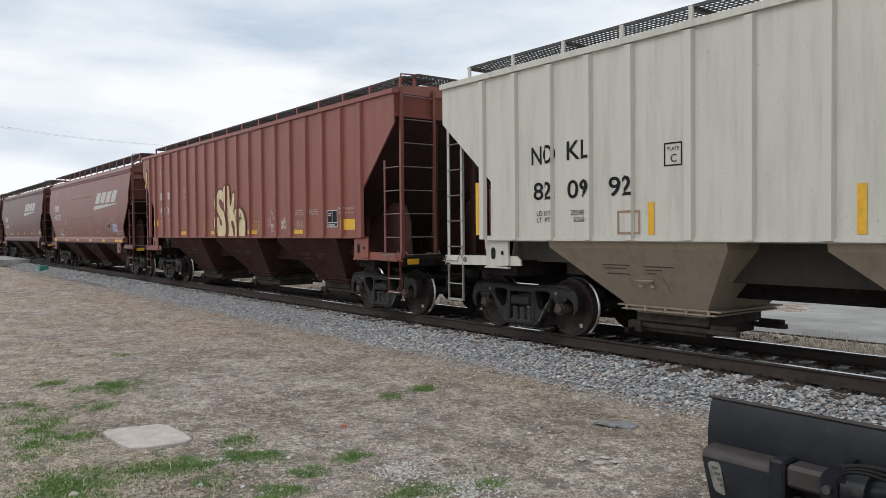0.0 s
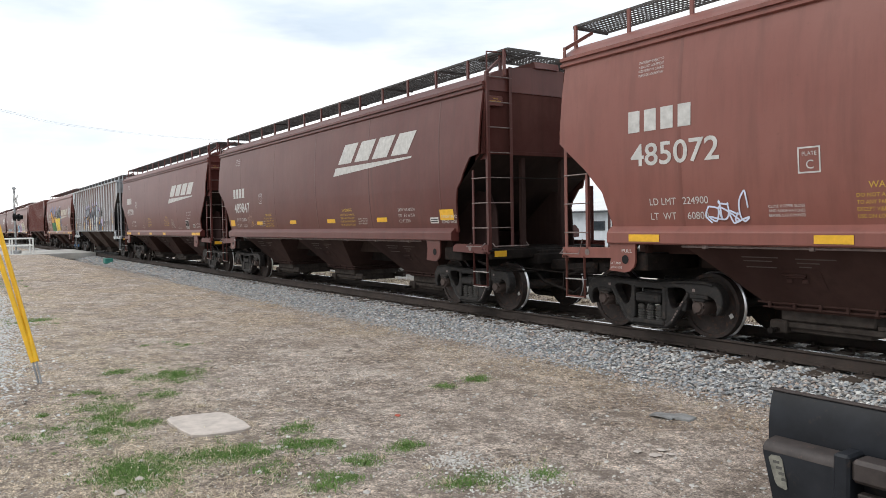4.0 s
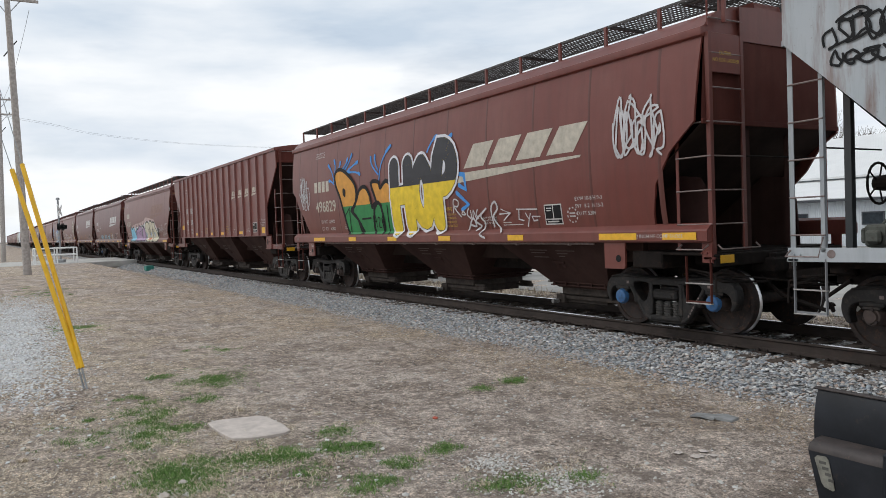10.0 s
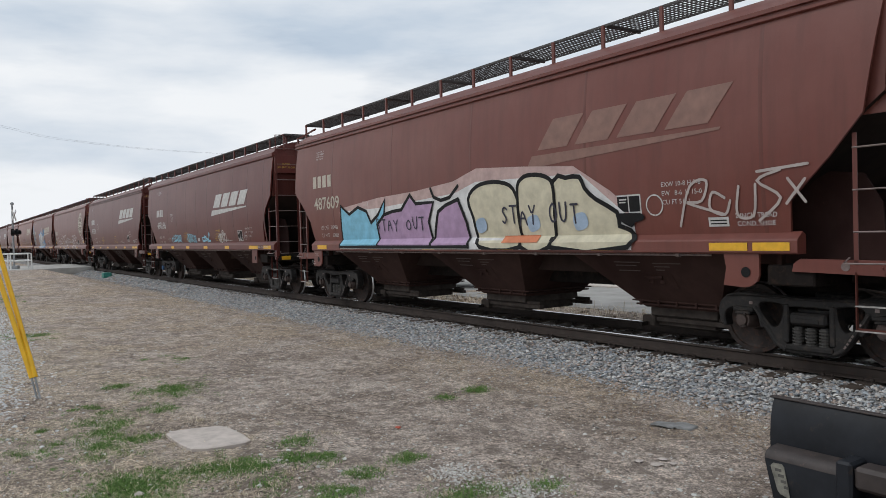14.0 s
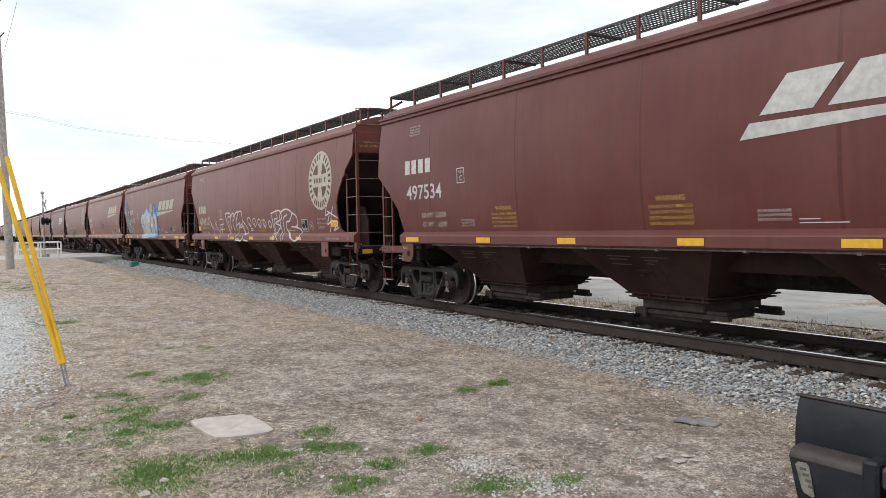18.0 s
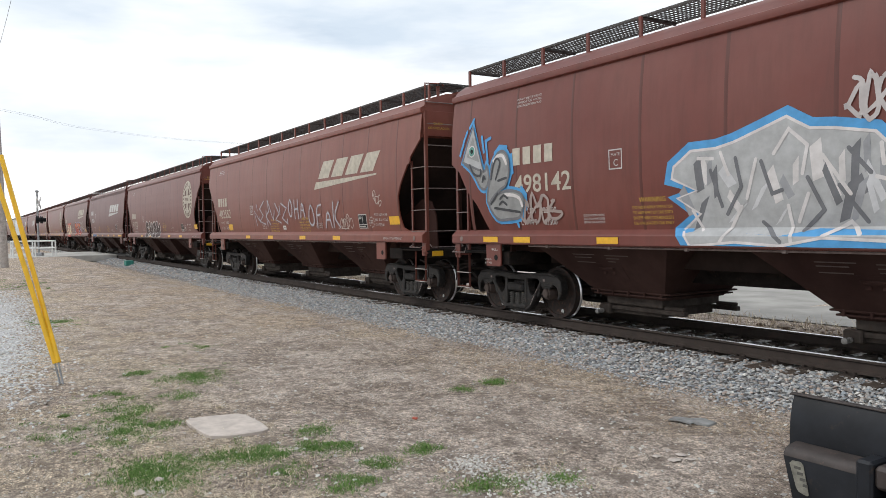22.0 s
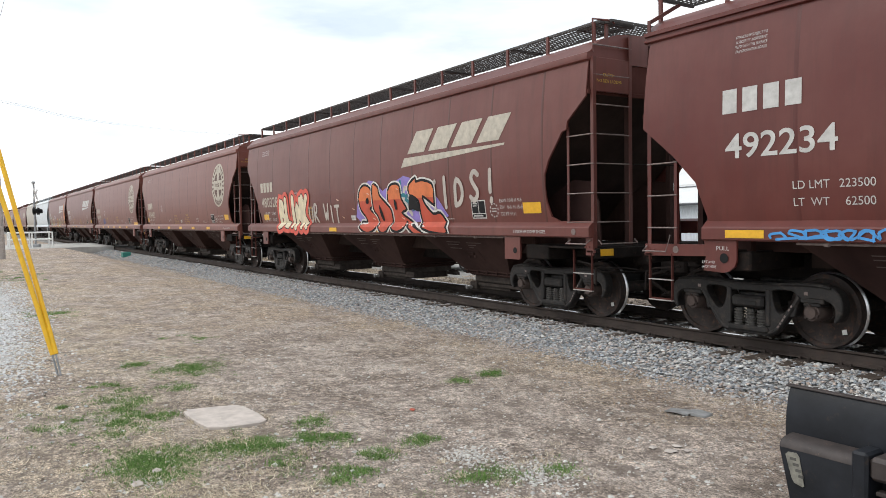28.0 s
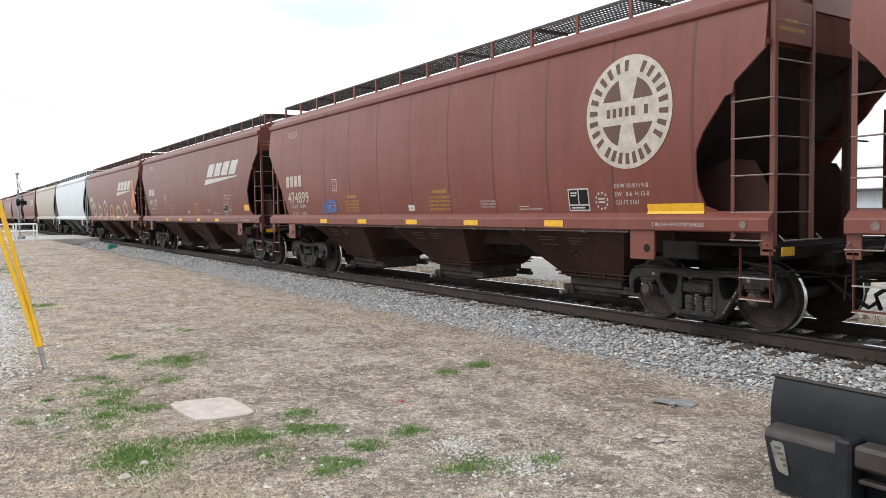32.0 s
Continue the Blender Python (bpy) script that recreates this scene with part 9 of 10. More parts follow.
    for name in flowing([[(1.78, 1.59), (1.98, 1.82), (2.07, 1.66), (1.88, 1.69)], [(2.29, 1.9), (2.07, 1.76), (2.25, 1.66), (2.07, 1.58)], [(2.47, 1.99), (2.26, 1.85), (2.4, 1.7), (2.27, 1.51), (2.45, 1.43)], [(2.68, 1.64), (2.64, 1.98), (2.78, 2.11), (2.85, 1.97), (2.69, 1.81), (2.95, 1.54)]]):
        spray(c[6], k, [name], 0.04, grey, 12, "graffiti", "grey spray tag")
    for name in ([(2.9, 1.87), (3.24, 1.88), (2.96, 1.96)], [(3.24, 1.88), (3.01, 1.75)], [(3.44, 1.94), (4.03, 1.92)], [(3.51, 1.93), (3.48, 1.76), (3.62, 1.73)], [(3.69, 1.86), (3.76, 1.77)], [(3.83, 1.85), (3.71, 1.62)], [(4.09, 1.79), (3.87, 1.8), (3.91, 1.72), (4.02, 1.73)]):
        spray(c[6], k, [name], 0.025, grey, 11, "graffiti", "grey spray tag")
    spray(c[6], k, [scribble(6.0, 2.5, 1.0, 1.1, 16, 12), scribble(6.0, 2.6, 0.9, 0.9, 12, 2)], 0.035, grey, 4, "graffiti", "grey spray tag")
    spray(c[6], k, [scribble(-7.5, 2.5, 0.6, 0.8, 12, 6), scribble(-7.4, 2.3, 0.7, 0.8, 10, 4)], 0.03, grey, 4, "graffiti", "grey spray tag")
    # plain ribbed car
    k = "ribbed_short"
    brown_ribbed_livery(c[7], k, "431", "280", ("206300", "61700"), (-5.71, -4.88), 2.18, 2.69, (-6.70, 1.96), (-3.92, -1.23, 0.44, 3.07))
    for i, x in enumerate((2.16, 3.05, 3.93, 4.8)):
        z = 3.02
        polys = [rect(x + 0.08, x + 0.30, z + 0.12, z + 0.30, 0.10), rect(x + 0.34, x + 0.5, z + 0.12, z + 0.30, 0.10), [(x, z), (x + 0.54, z + 0.05), (x + 0.56, z + 0.09), (x + 0.05, z + 0.09)]]
        mark(c[7], k, "company_mark", polys, CREAM, 1, "faded cream mark")
    warning(c[7], k, -2.2, 1.74, 0.58)
    warning(c[7], k, 1.21, 1.74, 0.62)
    for x in (-2.95, 2.2, 4.05):
        small_notice(c[7], k, x, 1.82)
    inspection_box(c[7], k, 4.84, 1.70, 0.48, 0.36)
    mark(c[7], k, "dimension_lettering", text_polys("EXW 10-8 H  3-9", 5.68, 2.10, 0.06, 0.62) + text_polys("EW   8-6  H 14-7", 5.68, 2.005, 0.06, 0.62) + text_polys("CU FT 4750", 5.68, 1.91, 0.06, 0.4), WHITE)
    mark(c[7], k, "reflector_stripe", [rect(5.86, 6.35, 1.66, 1.87)], YELLOW, 1, "yellow reflective stripe")
    # faded car with pastel piece
    k = "straight"
    smooth_livery(c[8], k, "487609", "223400", "62600", "", faded=True, num=(-6.63, 2.40), mark_up=0.55, box=(3.9, 1.82), dims_at=(4.74, 2.24))
    mark(c[8], k, "company_mark", slanted_blocks(1.95, 2.72, 4.15, 0.75), paint(0.225, 0.125, 0.10), 1, "faded grey company mark")
    haze, cyan, lilac, cream, ice = paint(0.46, 0.33, 0.31), paint(0.20, 0.48, 0.64), paint(0.40, 0.27, 0.42), paint(0.56, 0.52, 0.39), paint(0.62, 0.62, 0.62)
    spray(c[8], k, [[(-5.0, 2.2), (-3.2, 2.35), (-1.6, 2.4), (-0.2, 2.5), (0.54, 2.68), (1.81, 2.6), (3.0, 2.5), (3.7, 2.1), (3.95, 1.9)]], 0.36, haze, 1, "graffiti_halo", "pink sprayed haze")
    blob(c[8], k, [(-5.15, 1.38), (-5.1, 2.3), (-3.2, 2.3), (-0.2, 2.45), (0.5, 2.62), (3.2, 2.55), (4.2, 1.8), (4.2, 1.38)], ice, 2, "graffiti_ground", "white sprayed ground", lo=1.38, n=1)
    for i, (pts, fill, n) in enumerate((([(-5.08, 2.43), (-4.65, 2.21), (-4.17, 2.36), (-3.77, 2.25), (-3.6, 1.98), (-3.24, 2.15), (-2.88, 2.47), (-2.96, 2.14), (-3.27, 1.43), (-5.19, 1.43)], cyan, 1), ([(-3.32, 1.93), (-2.96, 2.14), (-2.57, 2.2), (-2.19, 2.22), (-1.81, 2.51), (-1.59, 2.32), (-0.93, 2.32), (-1.16, 1.94), (-1.07, 1.43), (-3.27, 1.43)], lilac, 1), ([(-0.78, 2.12), (-0.52, 2.23), (-0.07, 2.33), (0.14, 1.9), (0.23, 1.43), (-1.07, 1.43), (-0.95, 1.74)], lilac, 1), ([(0.25, 2.31), (0.53, 2.53), (1.03, 2.58), (1.5, 2.48), (1.68, 2.23), (1.75, 1.95), (1.7, 1.42), (0.57, 1.43), (0.37, 1.95)], cream, 3), ([(2.59, 2.47), (2.88, 2.51), (3.19, 2.5), (3.29, 2.32), (3.51, 2.14), (3.91, 1.93), (3.93, 1.73), (4.13, 1.66), (4.13, 1.42), (2.5, 1.42)], cream, 2), ([(1.69, 2.33), (1.81, 2.57), (2.09, 2.62), (2.43, 2.56), (2.59, 2.4), (2.58, 1.92), (2.46, 1.42), (1.77, 1.42)], cream, 3))):
        blob(c[8], k, pts, fill, 4 + 2 * (i % 3), "graffiti_fill", "pastel fat letter with black outline", lo=1.38, edge=BLACK, n=n)
    spray(c[8], k, [[(-1.02, 2.59), (-0.92, 2.42), (-0.67, 2.34), (-0.36, 2.38), (-0.07, 2.58)]], 0.07, BLACK, 4, "graffiti_line")
    blob(c[8], k, [(3.91, 1.91), (4.38, 1.89), (4.38, 1.8), (4.23, 1.77), (4.16, 1.7), (3.93, 1.82)], BLACK, 9, "graffiti_shadow", n=2)
    for x in (0.45, 1.9, 3.0):
        blob(c[8], k, [(x, 1.9), (x + 0.25, 1.95), (x + 0.3, 1.75), (x + 0.05, 1.68)], paint(0.33, 0.43, 0.56), 10, "graffiti_accent")
    dark = paint(0.03, 0.028, 0.05)
    spray(c[8], k, hand_lines("STAY OUT", -3.35, 1.78, 0.24, 0.17, 0.55, 0.08, 2), 0.028, dark, 11, "graffiti", "thin dark spray words")
    spray(c[8], k, hand_lines("STAY OUT", 1.22, 1.82, 0.28, 0.16, 0.55, 0.08, 5), 0.035, dark, 11, "graffiti", "thin dark spray words")
    mark(c[8], k, "graffiti", bars(1.24, 1.5, [0.95], 0.12), paint(0.55, 0.18, 0.08), 11, "red spray word")
    mark(c[8], k, "round_stencil", ring_piece(4.6, 2.0, 0.13, 0.15, 0, 2 * math.pi, 24), WHITE, 2)
    spray(c[8], k, flowing([[(5.01, 1.7), (5.21, 2.22), (5.47, 2.27), (5.38, 2.02), (5.16, 2.0), (5.71, 1.83)], [(5.72, 2.04), (5.55, 2.12), (5.5, 1.91), (5.71, 1.83), (5.8, 2.0)], [(5.93, 2.17), (5.89, 1.82), (6.11, 1.81), (6.16, 2.18)], [(6.49, 2.33), (6.19, 2.22), (6.48, 2.0), (6.18, 1.74)], [(6.58, 2.22), (6.78, 1.94)], [(6.79, 2.2), (6.55, 1.93)], [(6.19, 2.33), (6.83, 2.37)]]), 0.035, paint(0.42, 0.37, 0.35), 4, "graffiti", "grey spray tag")
    # maroon car with pale blue tags
    k = "long"
    smooth_livery(c[9], k, "498166", "222700", "63300", "blocks", stripe_set=1, dims=("EXW 10-8 H 9-3", "EW   8-2  H 15-2", "CU FT 5204"), num=(-6.36, 2.24), mark_up=0.53, plate=(-3.97, 2.53), logo_at=(1.7, 2.55), load_at=(0.14, 1.62), box=(4.4, 1.63), dims_at=(5.2, 2.0), warn=(-2.24, 1.9, 1.64), note=-4.75)
    sky_blue = paint(0.28, 0.58, 0.72)
    for x, w, n, seed in ((-4.05, 1.5, 18, 3), (-1.75, 1.3, 15, 6), (0.35, 1.0, 12, 8)):
        spray(c[9], k, [scribble(x, 1.62, w, 0.34, n, seed)], 0.04, sky_blue, 3, "graffiti", "pale blue spray scrawl")
    spray(c[9], k, [scribble(2.3, 1.6, 0.9, 0.5, 14, 4)], 0.045, paint(0.5, 0.48, 0.46), 3, "graffiti", "grey spray tag")
    smooth_livery(c[10], "straight", "497534", "223700", "62300", "blocks", num=(-6.45, 2.30), mark_up=0.55, logo_at=(2.1, 2.70), plate=(-4.4, 2.55), box=(4.1, 1.72), dims=("EW 10-4  H 13-3", "EXW 10-8 H 9-0", "CU FT 5200"), dims_at=(4.7, 2.2), load_at=(0.6, 1.70))
    # emblem car with white outline tags
    k = "curved"
    smooth_livery(c[11], k, "474810", "224100", "61900", "round", faded=True, num=(-7.01, 1.93), mark_up=0.49, box=(4.53, 1.63), dims_at=(5.72, 1.94), emblem_at=(6.07, 3.03), block=((-7.35, -6.98, 1.72, 1.9),), load_at=(0.35, 1.57))
    white = paint(0.62, 0.60, 0.60)
    for name in flowing([[(-5.52, 2.28), (-5.18, 1.84), (-4.82, 1.5)], [(-5.37, 2.04), (-4.73, 1.72), (-4.61, 2.02), (-4.21, 1.61), (-4.05, 1.94)], [(-4.04, 2.12), (-3.54, 2.14)], [(-4.05, 1.91), (-3.48, 1.96)], [(-4.05, 1.74), (-3.44, 1.76)], [(-4.56, 2.1), (-4.52, 1.65)], [(-4.07, 1.35), (-3.81, 1.75), (-3.54, 2.1)]]):
        spray(c[11], k, [name], 0.035, white, 3, "graffiti", "thin white spray tag")
    for name in flowing([[(-2.67, 1.36), (-2.77, 1.74), (-2.87, 2.18), (-2.55, 2.21), (-2.61, 2.34), (-3.17, 2.31), (-2.98, 1.95), (-2.82, 1.57), (-2.85, 1.34)], [(-2.56, 1.7), (-2.56, 2.11), (-2.25, 2.33), (-2.01, 2.25), (-2.16, 2.09), (-2.28, 2.08), (-2.26, 1.86), (-2.15, 1.7)], [(-2.19, 2.19), (-1.83, 2.34), (-1.55, 2.36), (-1.73, 2.17), (-1.9, 1.99), (-1.89, 1.73)]]):
        spray(c[11], k, [name], 0.10, paint(0.27, 0.155, 0.14), 2, "graffiti_halo")
        spray(c[11], k, [name], 0.045, white, 3, "graffiti", "white outlined bubble tag")
    for name in flowing([[(-1.85, 1.89), (-1.45, 1.97), (-1.63, 1.76), (-1.86, 1.37), (-1.36, 1.33)], [(-1.5, 2.36), (-1.17, 2.37), (-1.13, 2.09), (-1.24, 1.84), (-1.57, 1.79)], [(-1.13, 2.06), (-0.72, 1.83), (-0.58, 1.65), (-0.88, 1.56), (-1.24, 1.88)], [(-1.46, 1.85), (-1.24, 1.91), (-0.98, 1.72), (-0.99, 1.38), (-0.49, 1.32)], [(-1.92, 1.34), (-1.64, 1.4), (-1.36, 1.31), (-1.09, 1.41)]]):
        spray(c[11], k, [name], 0.045, white, 3, "graffiti", "white outlined bubble tag")
    for i, x in enumerate((-0.34, 0.21, 0.72, 1.23, 1.76)):
        z, w = 1.97 - 0.028 * i, 0.19 - 0.012 * i
        drop = [(x + w * a, z + w * b) for a, b in ((0.3, -0.68), (-0.65, -0.3), (-0.95, 0.5), (-0.25, 0.92), (0.6, 0.62), (0.95, -0.15), (0.2, -0.74), (-0.15, -0.1))]
        spray(c[11], k, flowing([drop]), 0.04, white, 3, "graffiti", "white outlined drop")
    for name in flowing([[(2.02, 2.15), (2.14, 1.37)], [(1.96, 2.22), (2.75, 2.3), (2.88, 2.04), (2.31, 1.91), (2.74, 1.8), (2.36, 1.6), (2.58, 1.35)], [(2.86, 1.35), (2.75, 2.12), (3.3, 2.32), (3.81, 2.2), (3.55, 1.95), (3.29, 1.93), (3.28, 1.67), (3.79, 1.46)], [(3.81, 2.2), (4.17, 2.08), (4.16, 1.8), (3.67, 1.78)], [(3.8, 1.78), (4.4, 1.69), (4.44, 1.46), (4.03, 1.35), (3.66, 1.46)], [(2.45, 2.2), (2.5, 2.05), (2.2, 2.0), (2.25, 1.4)], [(3.05, 1.4), (3.02, 2.0), (3.4, 2.15)]]):
        spray(c[11], k, [name], 0.05, white, 3, "graffiti", "white outlined bubble tag")
    for name in flowing([[(6.49, 2.33), (6.36, 2.06), (6.63, 2.11), (6.44, 1.82), (6.71, 1.88), (6.53, 1.62)], [(6.49, 2.18), (7.13, 1.98)], [(6.89, 2.27), (6.71, 1.93), (7.13, 1.87), (6.79, 1.64), (7.13, 1.73)]]):
        spray(c[11], k, [name], 0.035, white, 4, "graffiti", "thin white spray tag")
    # blue and silver piece
    k = "long"
    smooth_livery(c[12], k, "498142", "222700", "63300", "blocks", faded=True, stripe_set=1, dims=("EXW 10-8 H 9-3", "EW   8-2  H 15-2", "CU FT 5204"), num=(-6.04, 2.25), mark_up=0.48, plate=(-3.73, 2.49), logo_at=(1.73, 2.52), box=(4.48, 1.63), dims_at=(5.29, 2.01), load_at=(0.1, 1.68))
    azure, silver, shade = paint(0.07, 0.30, 0.60), paint(0.40, 0.41, 0.42), paint(0.15, 0.155, 0.17)
    body = [(-2.5, 2.44), (-2.21, 2.63), (-1.82, 2.63), (-1.55, 2.68), (-1.16, 2.8), (-0.82, 2.91), (-0.53, 2.74), (-0.25, 2.71), (0.21, 2.62), (0.38, 2.44), (0.54, 2.47), (0.7, 2.16), (0.54, 2.12), (0.85, 1.73), (0.79, 1.56), (0.53, 1.44), (-0.39, 1.48), (-0.91, 1.38), (-1.54, 1.42), (-2.23, 1.36), (-2.39, 1.58), (-2.1, 1.79), (-2.47, 2.01), (-2.14, 2.1), (-2.54, 2.28)]
    ring = rounded(body, 1)
    spray(c[12], k, [ring + ring[:1]], 0.24, azure, 2, "graffiti_halo", lo=1.37)
    blob(c[12], k, body, silver, 3, "graffiti_fill", "silver pointed letters with blue halo", lo=1.37, edge=white, rim=0.035, n=1)
    for ln in [[(-2.09, 2.52), (-1.86, 2.5)], [(-1.74, 2.57), (-1.63, 2.28)], [(-1.23, 2.44), (-1.38, 1.97)], [(-0.99, 2.49), (-0.79, 2.76), (-0.56, 2.55), (-0.63, 2.23)], [(-0.38, 2.42), (-0.08, 1.97)], [(0.27, 2.49), (0.29, 2.27)], [(0.21, 2.14), (0.54, 2.04)], [(-0.83, 1.86), (-0.77, 1.43)], [(-0.39, 1.5), (-0.09, 1.66), (0.03, 1.52)], [(-1.46, 1.87), (-1.76, 1.42)], [(-0.57, 1.99), (-0.71, 1.67)], [(-2.22, 1.84), (-2.07, 1.58)], [(0.53, 1.52), (0.79, 1.61)]]:
        spray(c[12], k, [ln], 0.045, white, 5, "graffiti_highlight")
    for ln in [[(-1.52, 2.48), (-1.45, 2.12), (-1.68, 1.78)], [(-1.16, 2.41), (-1.03, 2.01), (-0.9, 2.05)], [(-0.57, 2.18), (-0.39, 1.8), (-0.64, 1.57)], [(-0.2, 2.07), (0.09, 1.66)], [(0.32, 1.96), (0.42, 1.61)], [(-1.9, 2.35), (-1.75, 1.88)], [(-1.18, 1.67), (-0.91, 1.43)], [(-0.08, 2.47), (0.15, 2.19)]]:
        spray(c[12], k, [ln], 0.05, shade, 5, "graffiti_line")
    for ln in [[(0.8, 2.53), (0.78, 2.74), (0.91, 2.94)], [(1.0, 2.64), (0.96, 2.93), (1.15, 3.11)], [(1.34, 2.68), (1.29, 2.93), (1.41, 3.07)], [(1.52, 2.63), (1.57, 2.82), (1.52, 3.02)], [(1.65, 2.5), (1.74, 2.76), (1.91, 2.78)], [(1.79, 2.87), (1.85, 3.01)], [(1.7, 2.1), (1.74, 1.87), (2.07, 1.78), (2.03, 1.63)], [(0.95, 1.56), (0.64, 1.74), (0.54, 1.95)], [(1.51, 1.44), (1.86, 1.52)]]:
        spray(c[12], k, [ln], 0.15, azure, 3, "graffiti_halo")
    head = [(0.75, 2.32), (0.85, 2.57), (1.2, 2.66), (1.57, 2.54), (1.65, 2.26), (1.56, 2.07), (1.52, 1.88), (1.56, 1.72), (1.47, 1.46), (1.07, 1.46), (1.0, 1.73), (0.95, 1.98), (0.8, 2.07)]
    ring = rounded(head, 3)
    spray(c[12], k, [ring + ring[:1]], 0.18, azure, 6, "graffiti_halo", lo=1.37)
    blob(c[12], k, head, silver, 7, "graffiti_fill", "silver rounded shape with blue halo", lo=1.37, edge=shade, rim=0.03, n=3)
    ex, ez = (0.99, 2.25)
    mark(c[12], k, "graffiti_ring", disc_fan(ex, ez, 0.19, 24), shade, 9)
    mark(c[12], k, "graffiti_ring", disc_fan(ex, ez, 0.15, 24), paint(0.52, 0.11, 0.04), 10)
    mark(c[12], k, "graffiti_ring", disc_fan(ex, ez, 0.06, 16), silver, 11)
    for pts in [[(1.07, 1.84), (1.15, 1.83), (1.16, 1.72), (1.08, 1.73)], [(1.18, 1.81), (1.26, 1.8), (1.27, 1.7), (1.19, 1.7)], [(1.28, 1.79), (1.36, 1.78), (1.37, 1.67), (1.29, 1.68)], [(1.38, 1.76), (1.46, 1.75), (1.47, 1.65), (1.39, 1.66)], [(1.48, 1.74), (1.56, 1.73), (1.57, 1.63), (1.49, 1.64)], [(1.12, 1.68), (1.19, 1.67), (1.19, 1.55), (1.12, 1.56)], [(1.21, 1.66), (1.29, 1.65), (1.29, 1.54), (1.22, 1.55)], [(1.31, 1.65), (1.38, 1.64), (1.38, 1.53), (1.31, 1.54)], [(1.4, 1.64), (1.47, 1.63), (1.47, 1.52), (1.4, 1.53)]]:
        blob(c[12], k, pts, white, 9, "graffiti_highlight", lo=1.4, edge=shade, rim=0.02, n=2)
    spray(c[12], k, [scribble(-0.1, 2.75, 0.7, 0.5, 12, 6)], 0.05, paint(0.45, 0.42, 0.42), 4, "graffiti", "grey spray tag")
    triangle, jaw = [(-7.29, 3.56), (-7.62, 2.91), (-6.94, 2.69)], [(-7.57, 2.89), (-6.94, 2.69), (-6.85, 2.8), (-6.79, 2.62), (-6.82, 2.46), (-6.94, 2.36), (-7.07, 2.41), (-7.2, 2.58), (-7.38, 2.76)]
    finger = [(-6.73, 2.54), (-6.67, 2.78), (-6.56, 2.93), (-6.42, 3.01), (-6.28, 2.99), (-6.18, 2.85), (-6.17, 2.62), (-6.25, 2.44), (-6.3, 2.38), (-6.46, 2.32), (-6.68, 2.19), (-6.83, 2.08), (-6.84, 2.25)]
    palm = [(-6.75, 2.14), (-6.53, 2.25), (-6.25, 2.3), (-6.02, 2.28), (-5.85, 2.22), (-5.79, 2.09), (-5.86, 1.94), (-5.98, 1.81), (-6.25, 1.79), (-6.53, 1.78), (-6.68, 1.86), (-6.81, 2.04)]
    for pts in (triangle, jaw, finger, palm):
        ring = rounded(pts, 1 if len(pts) == 3 else 3)
        spray(c[12], k, [ring + ring[:1]], 0.15, azure, 3, "graffiti_halo")
    for ln in [[(-7.42, 3.55), (-7.29, 3.7)], [(-7.62, 3.29), (-7.5, 3.49)], [(-7.73, 3.05), (-7.62, 3.26)], [(-6.94, 3.05), (-7.01, 3.34)], [(-6.82, 2.86), (-6.88, 3.25), (-6.74, 3.29)], [(-6.6, 3.0), (-6.45, 3.11), (-6.25, 3.08)], [(-6.11, 2.93), (-6.08, 2.61)], [(-5.85, 2.34), (-5.73, 2.21), (-5.76, 1.96)], [(-6.05, 1.75), (-6.02, 1.66)], [(-6.53, 1.73), (-6.18, 1.74)]]:
        spray(c[12], k, [ln], 0.06, azure, 3, "graffiti_halo")
    for i, pts in enumerate((jaw, palm, finger)):
        blob(c[12], k, pts, paint(0.27, 0.275, 0.275), 5 + 2 * i, "graffiti_fill", "silver hand shape with black outline", lo=1.5, edge=shade, rim=0.05, n=3)
    blob(c[12], k, triangle, silver, 9, "graffiti_fill", "silver triangle with an eye", edge=shade, rim=0.045, n=1)
    blob(c[12], k, [(-7.28, 3.37), (-7.48, 3.0), (-7.06, 2.87)], paint(0.28, 0.29, 0.29), 11, "graffiti_shadow", n=1)
    for ln in [[(-6.7, 2.53), (-6.64, 2.74), (-6.53, 2.89), (-6.42, 2.81), (-6.56, 2.52)], [(-6.49, 2.49), (-6.25, 2.53)], [(-6.75, 2.08), (-6.53, 2.26)], [(-6.64, 2.0), (-6.32, 1.96), (-5.92, 1.91)], [(-6.49, 2.06), (-6.39, 2.11), (-6.28, 2.05)], [(-7.37, 2.84), (-7.26, 2.67), (-7.06, 2.62), (-7.02, 2.72)], [(-6.98, 2.5), (-6.94, 2.6), (-6.89, 2.55)], [(-6.46, 2.16), (-6.35, 2.22), (-6.25, 2.17)]]:
        spray(c[12], k, flowing([ln]), 0.045, paint(0.05, 0.052, 0.06), 11, "graffiti_line")
    for ln in ([finger[2], finger[3], finger[4], finger[5]], [palm[2], palm[3], palm[4], palm[5]]):
        spray(c[12], k, flowing([[(x - 0.05, z - 0.07) for x, z in ln]]), 0.06, white, 11, "graffiti_highlight")
    for r, tone in ((0.11, white), (0.09, paint(0.10, 0.28, 0.24)), (0.04, BLACK)):
        mark(c[12], k, "graffiti_eye", disc_fan(-7.3, 3.09, r, 24), tone, 12 + (r < 0.10) + (r < 0.07))
    rng = random.Random(21)
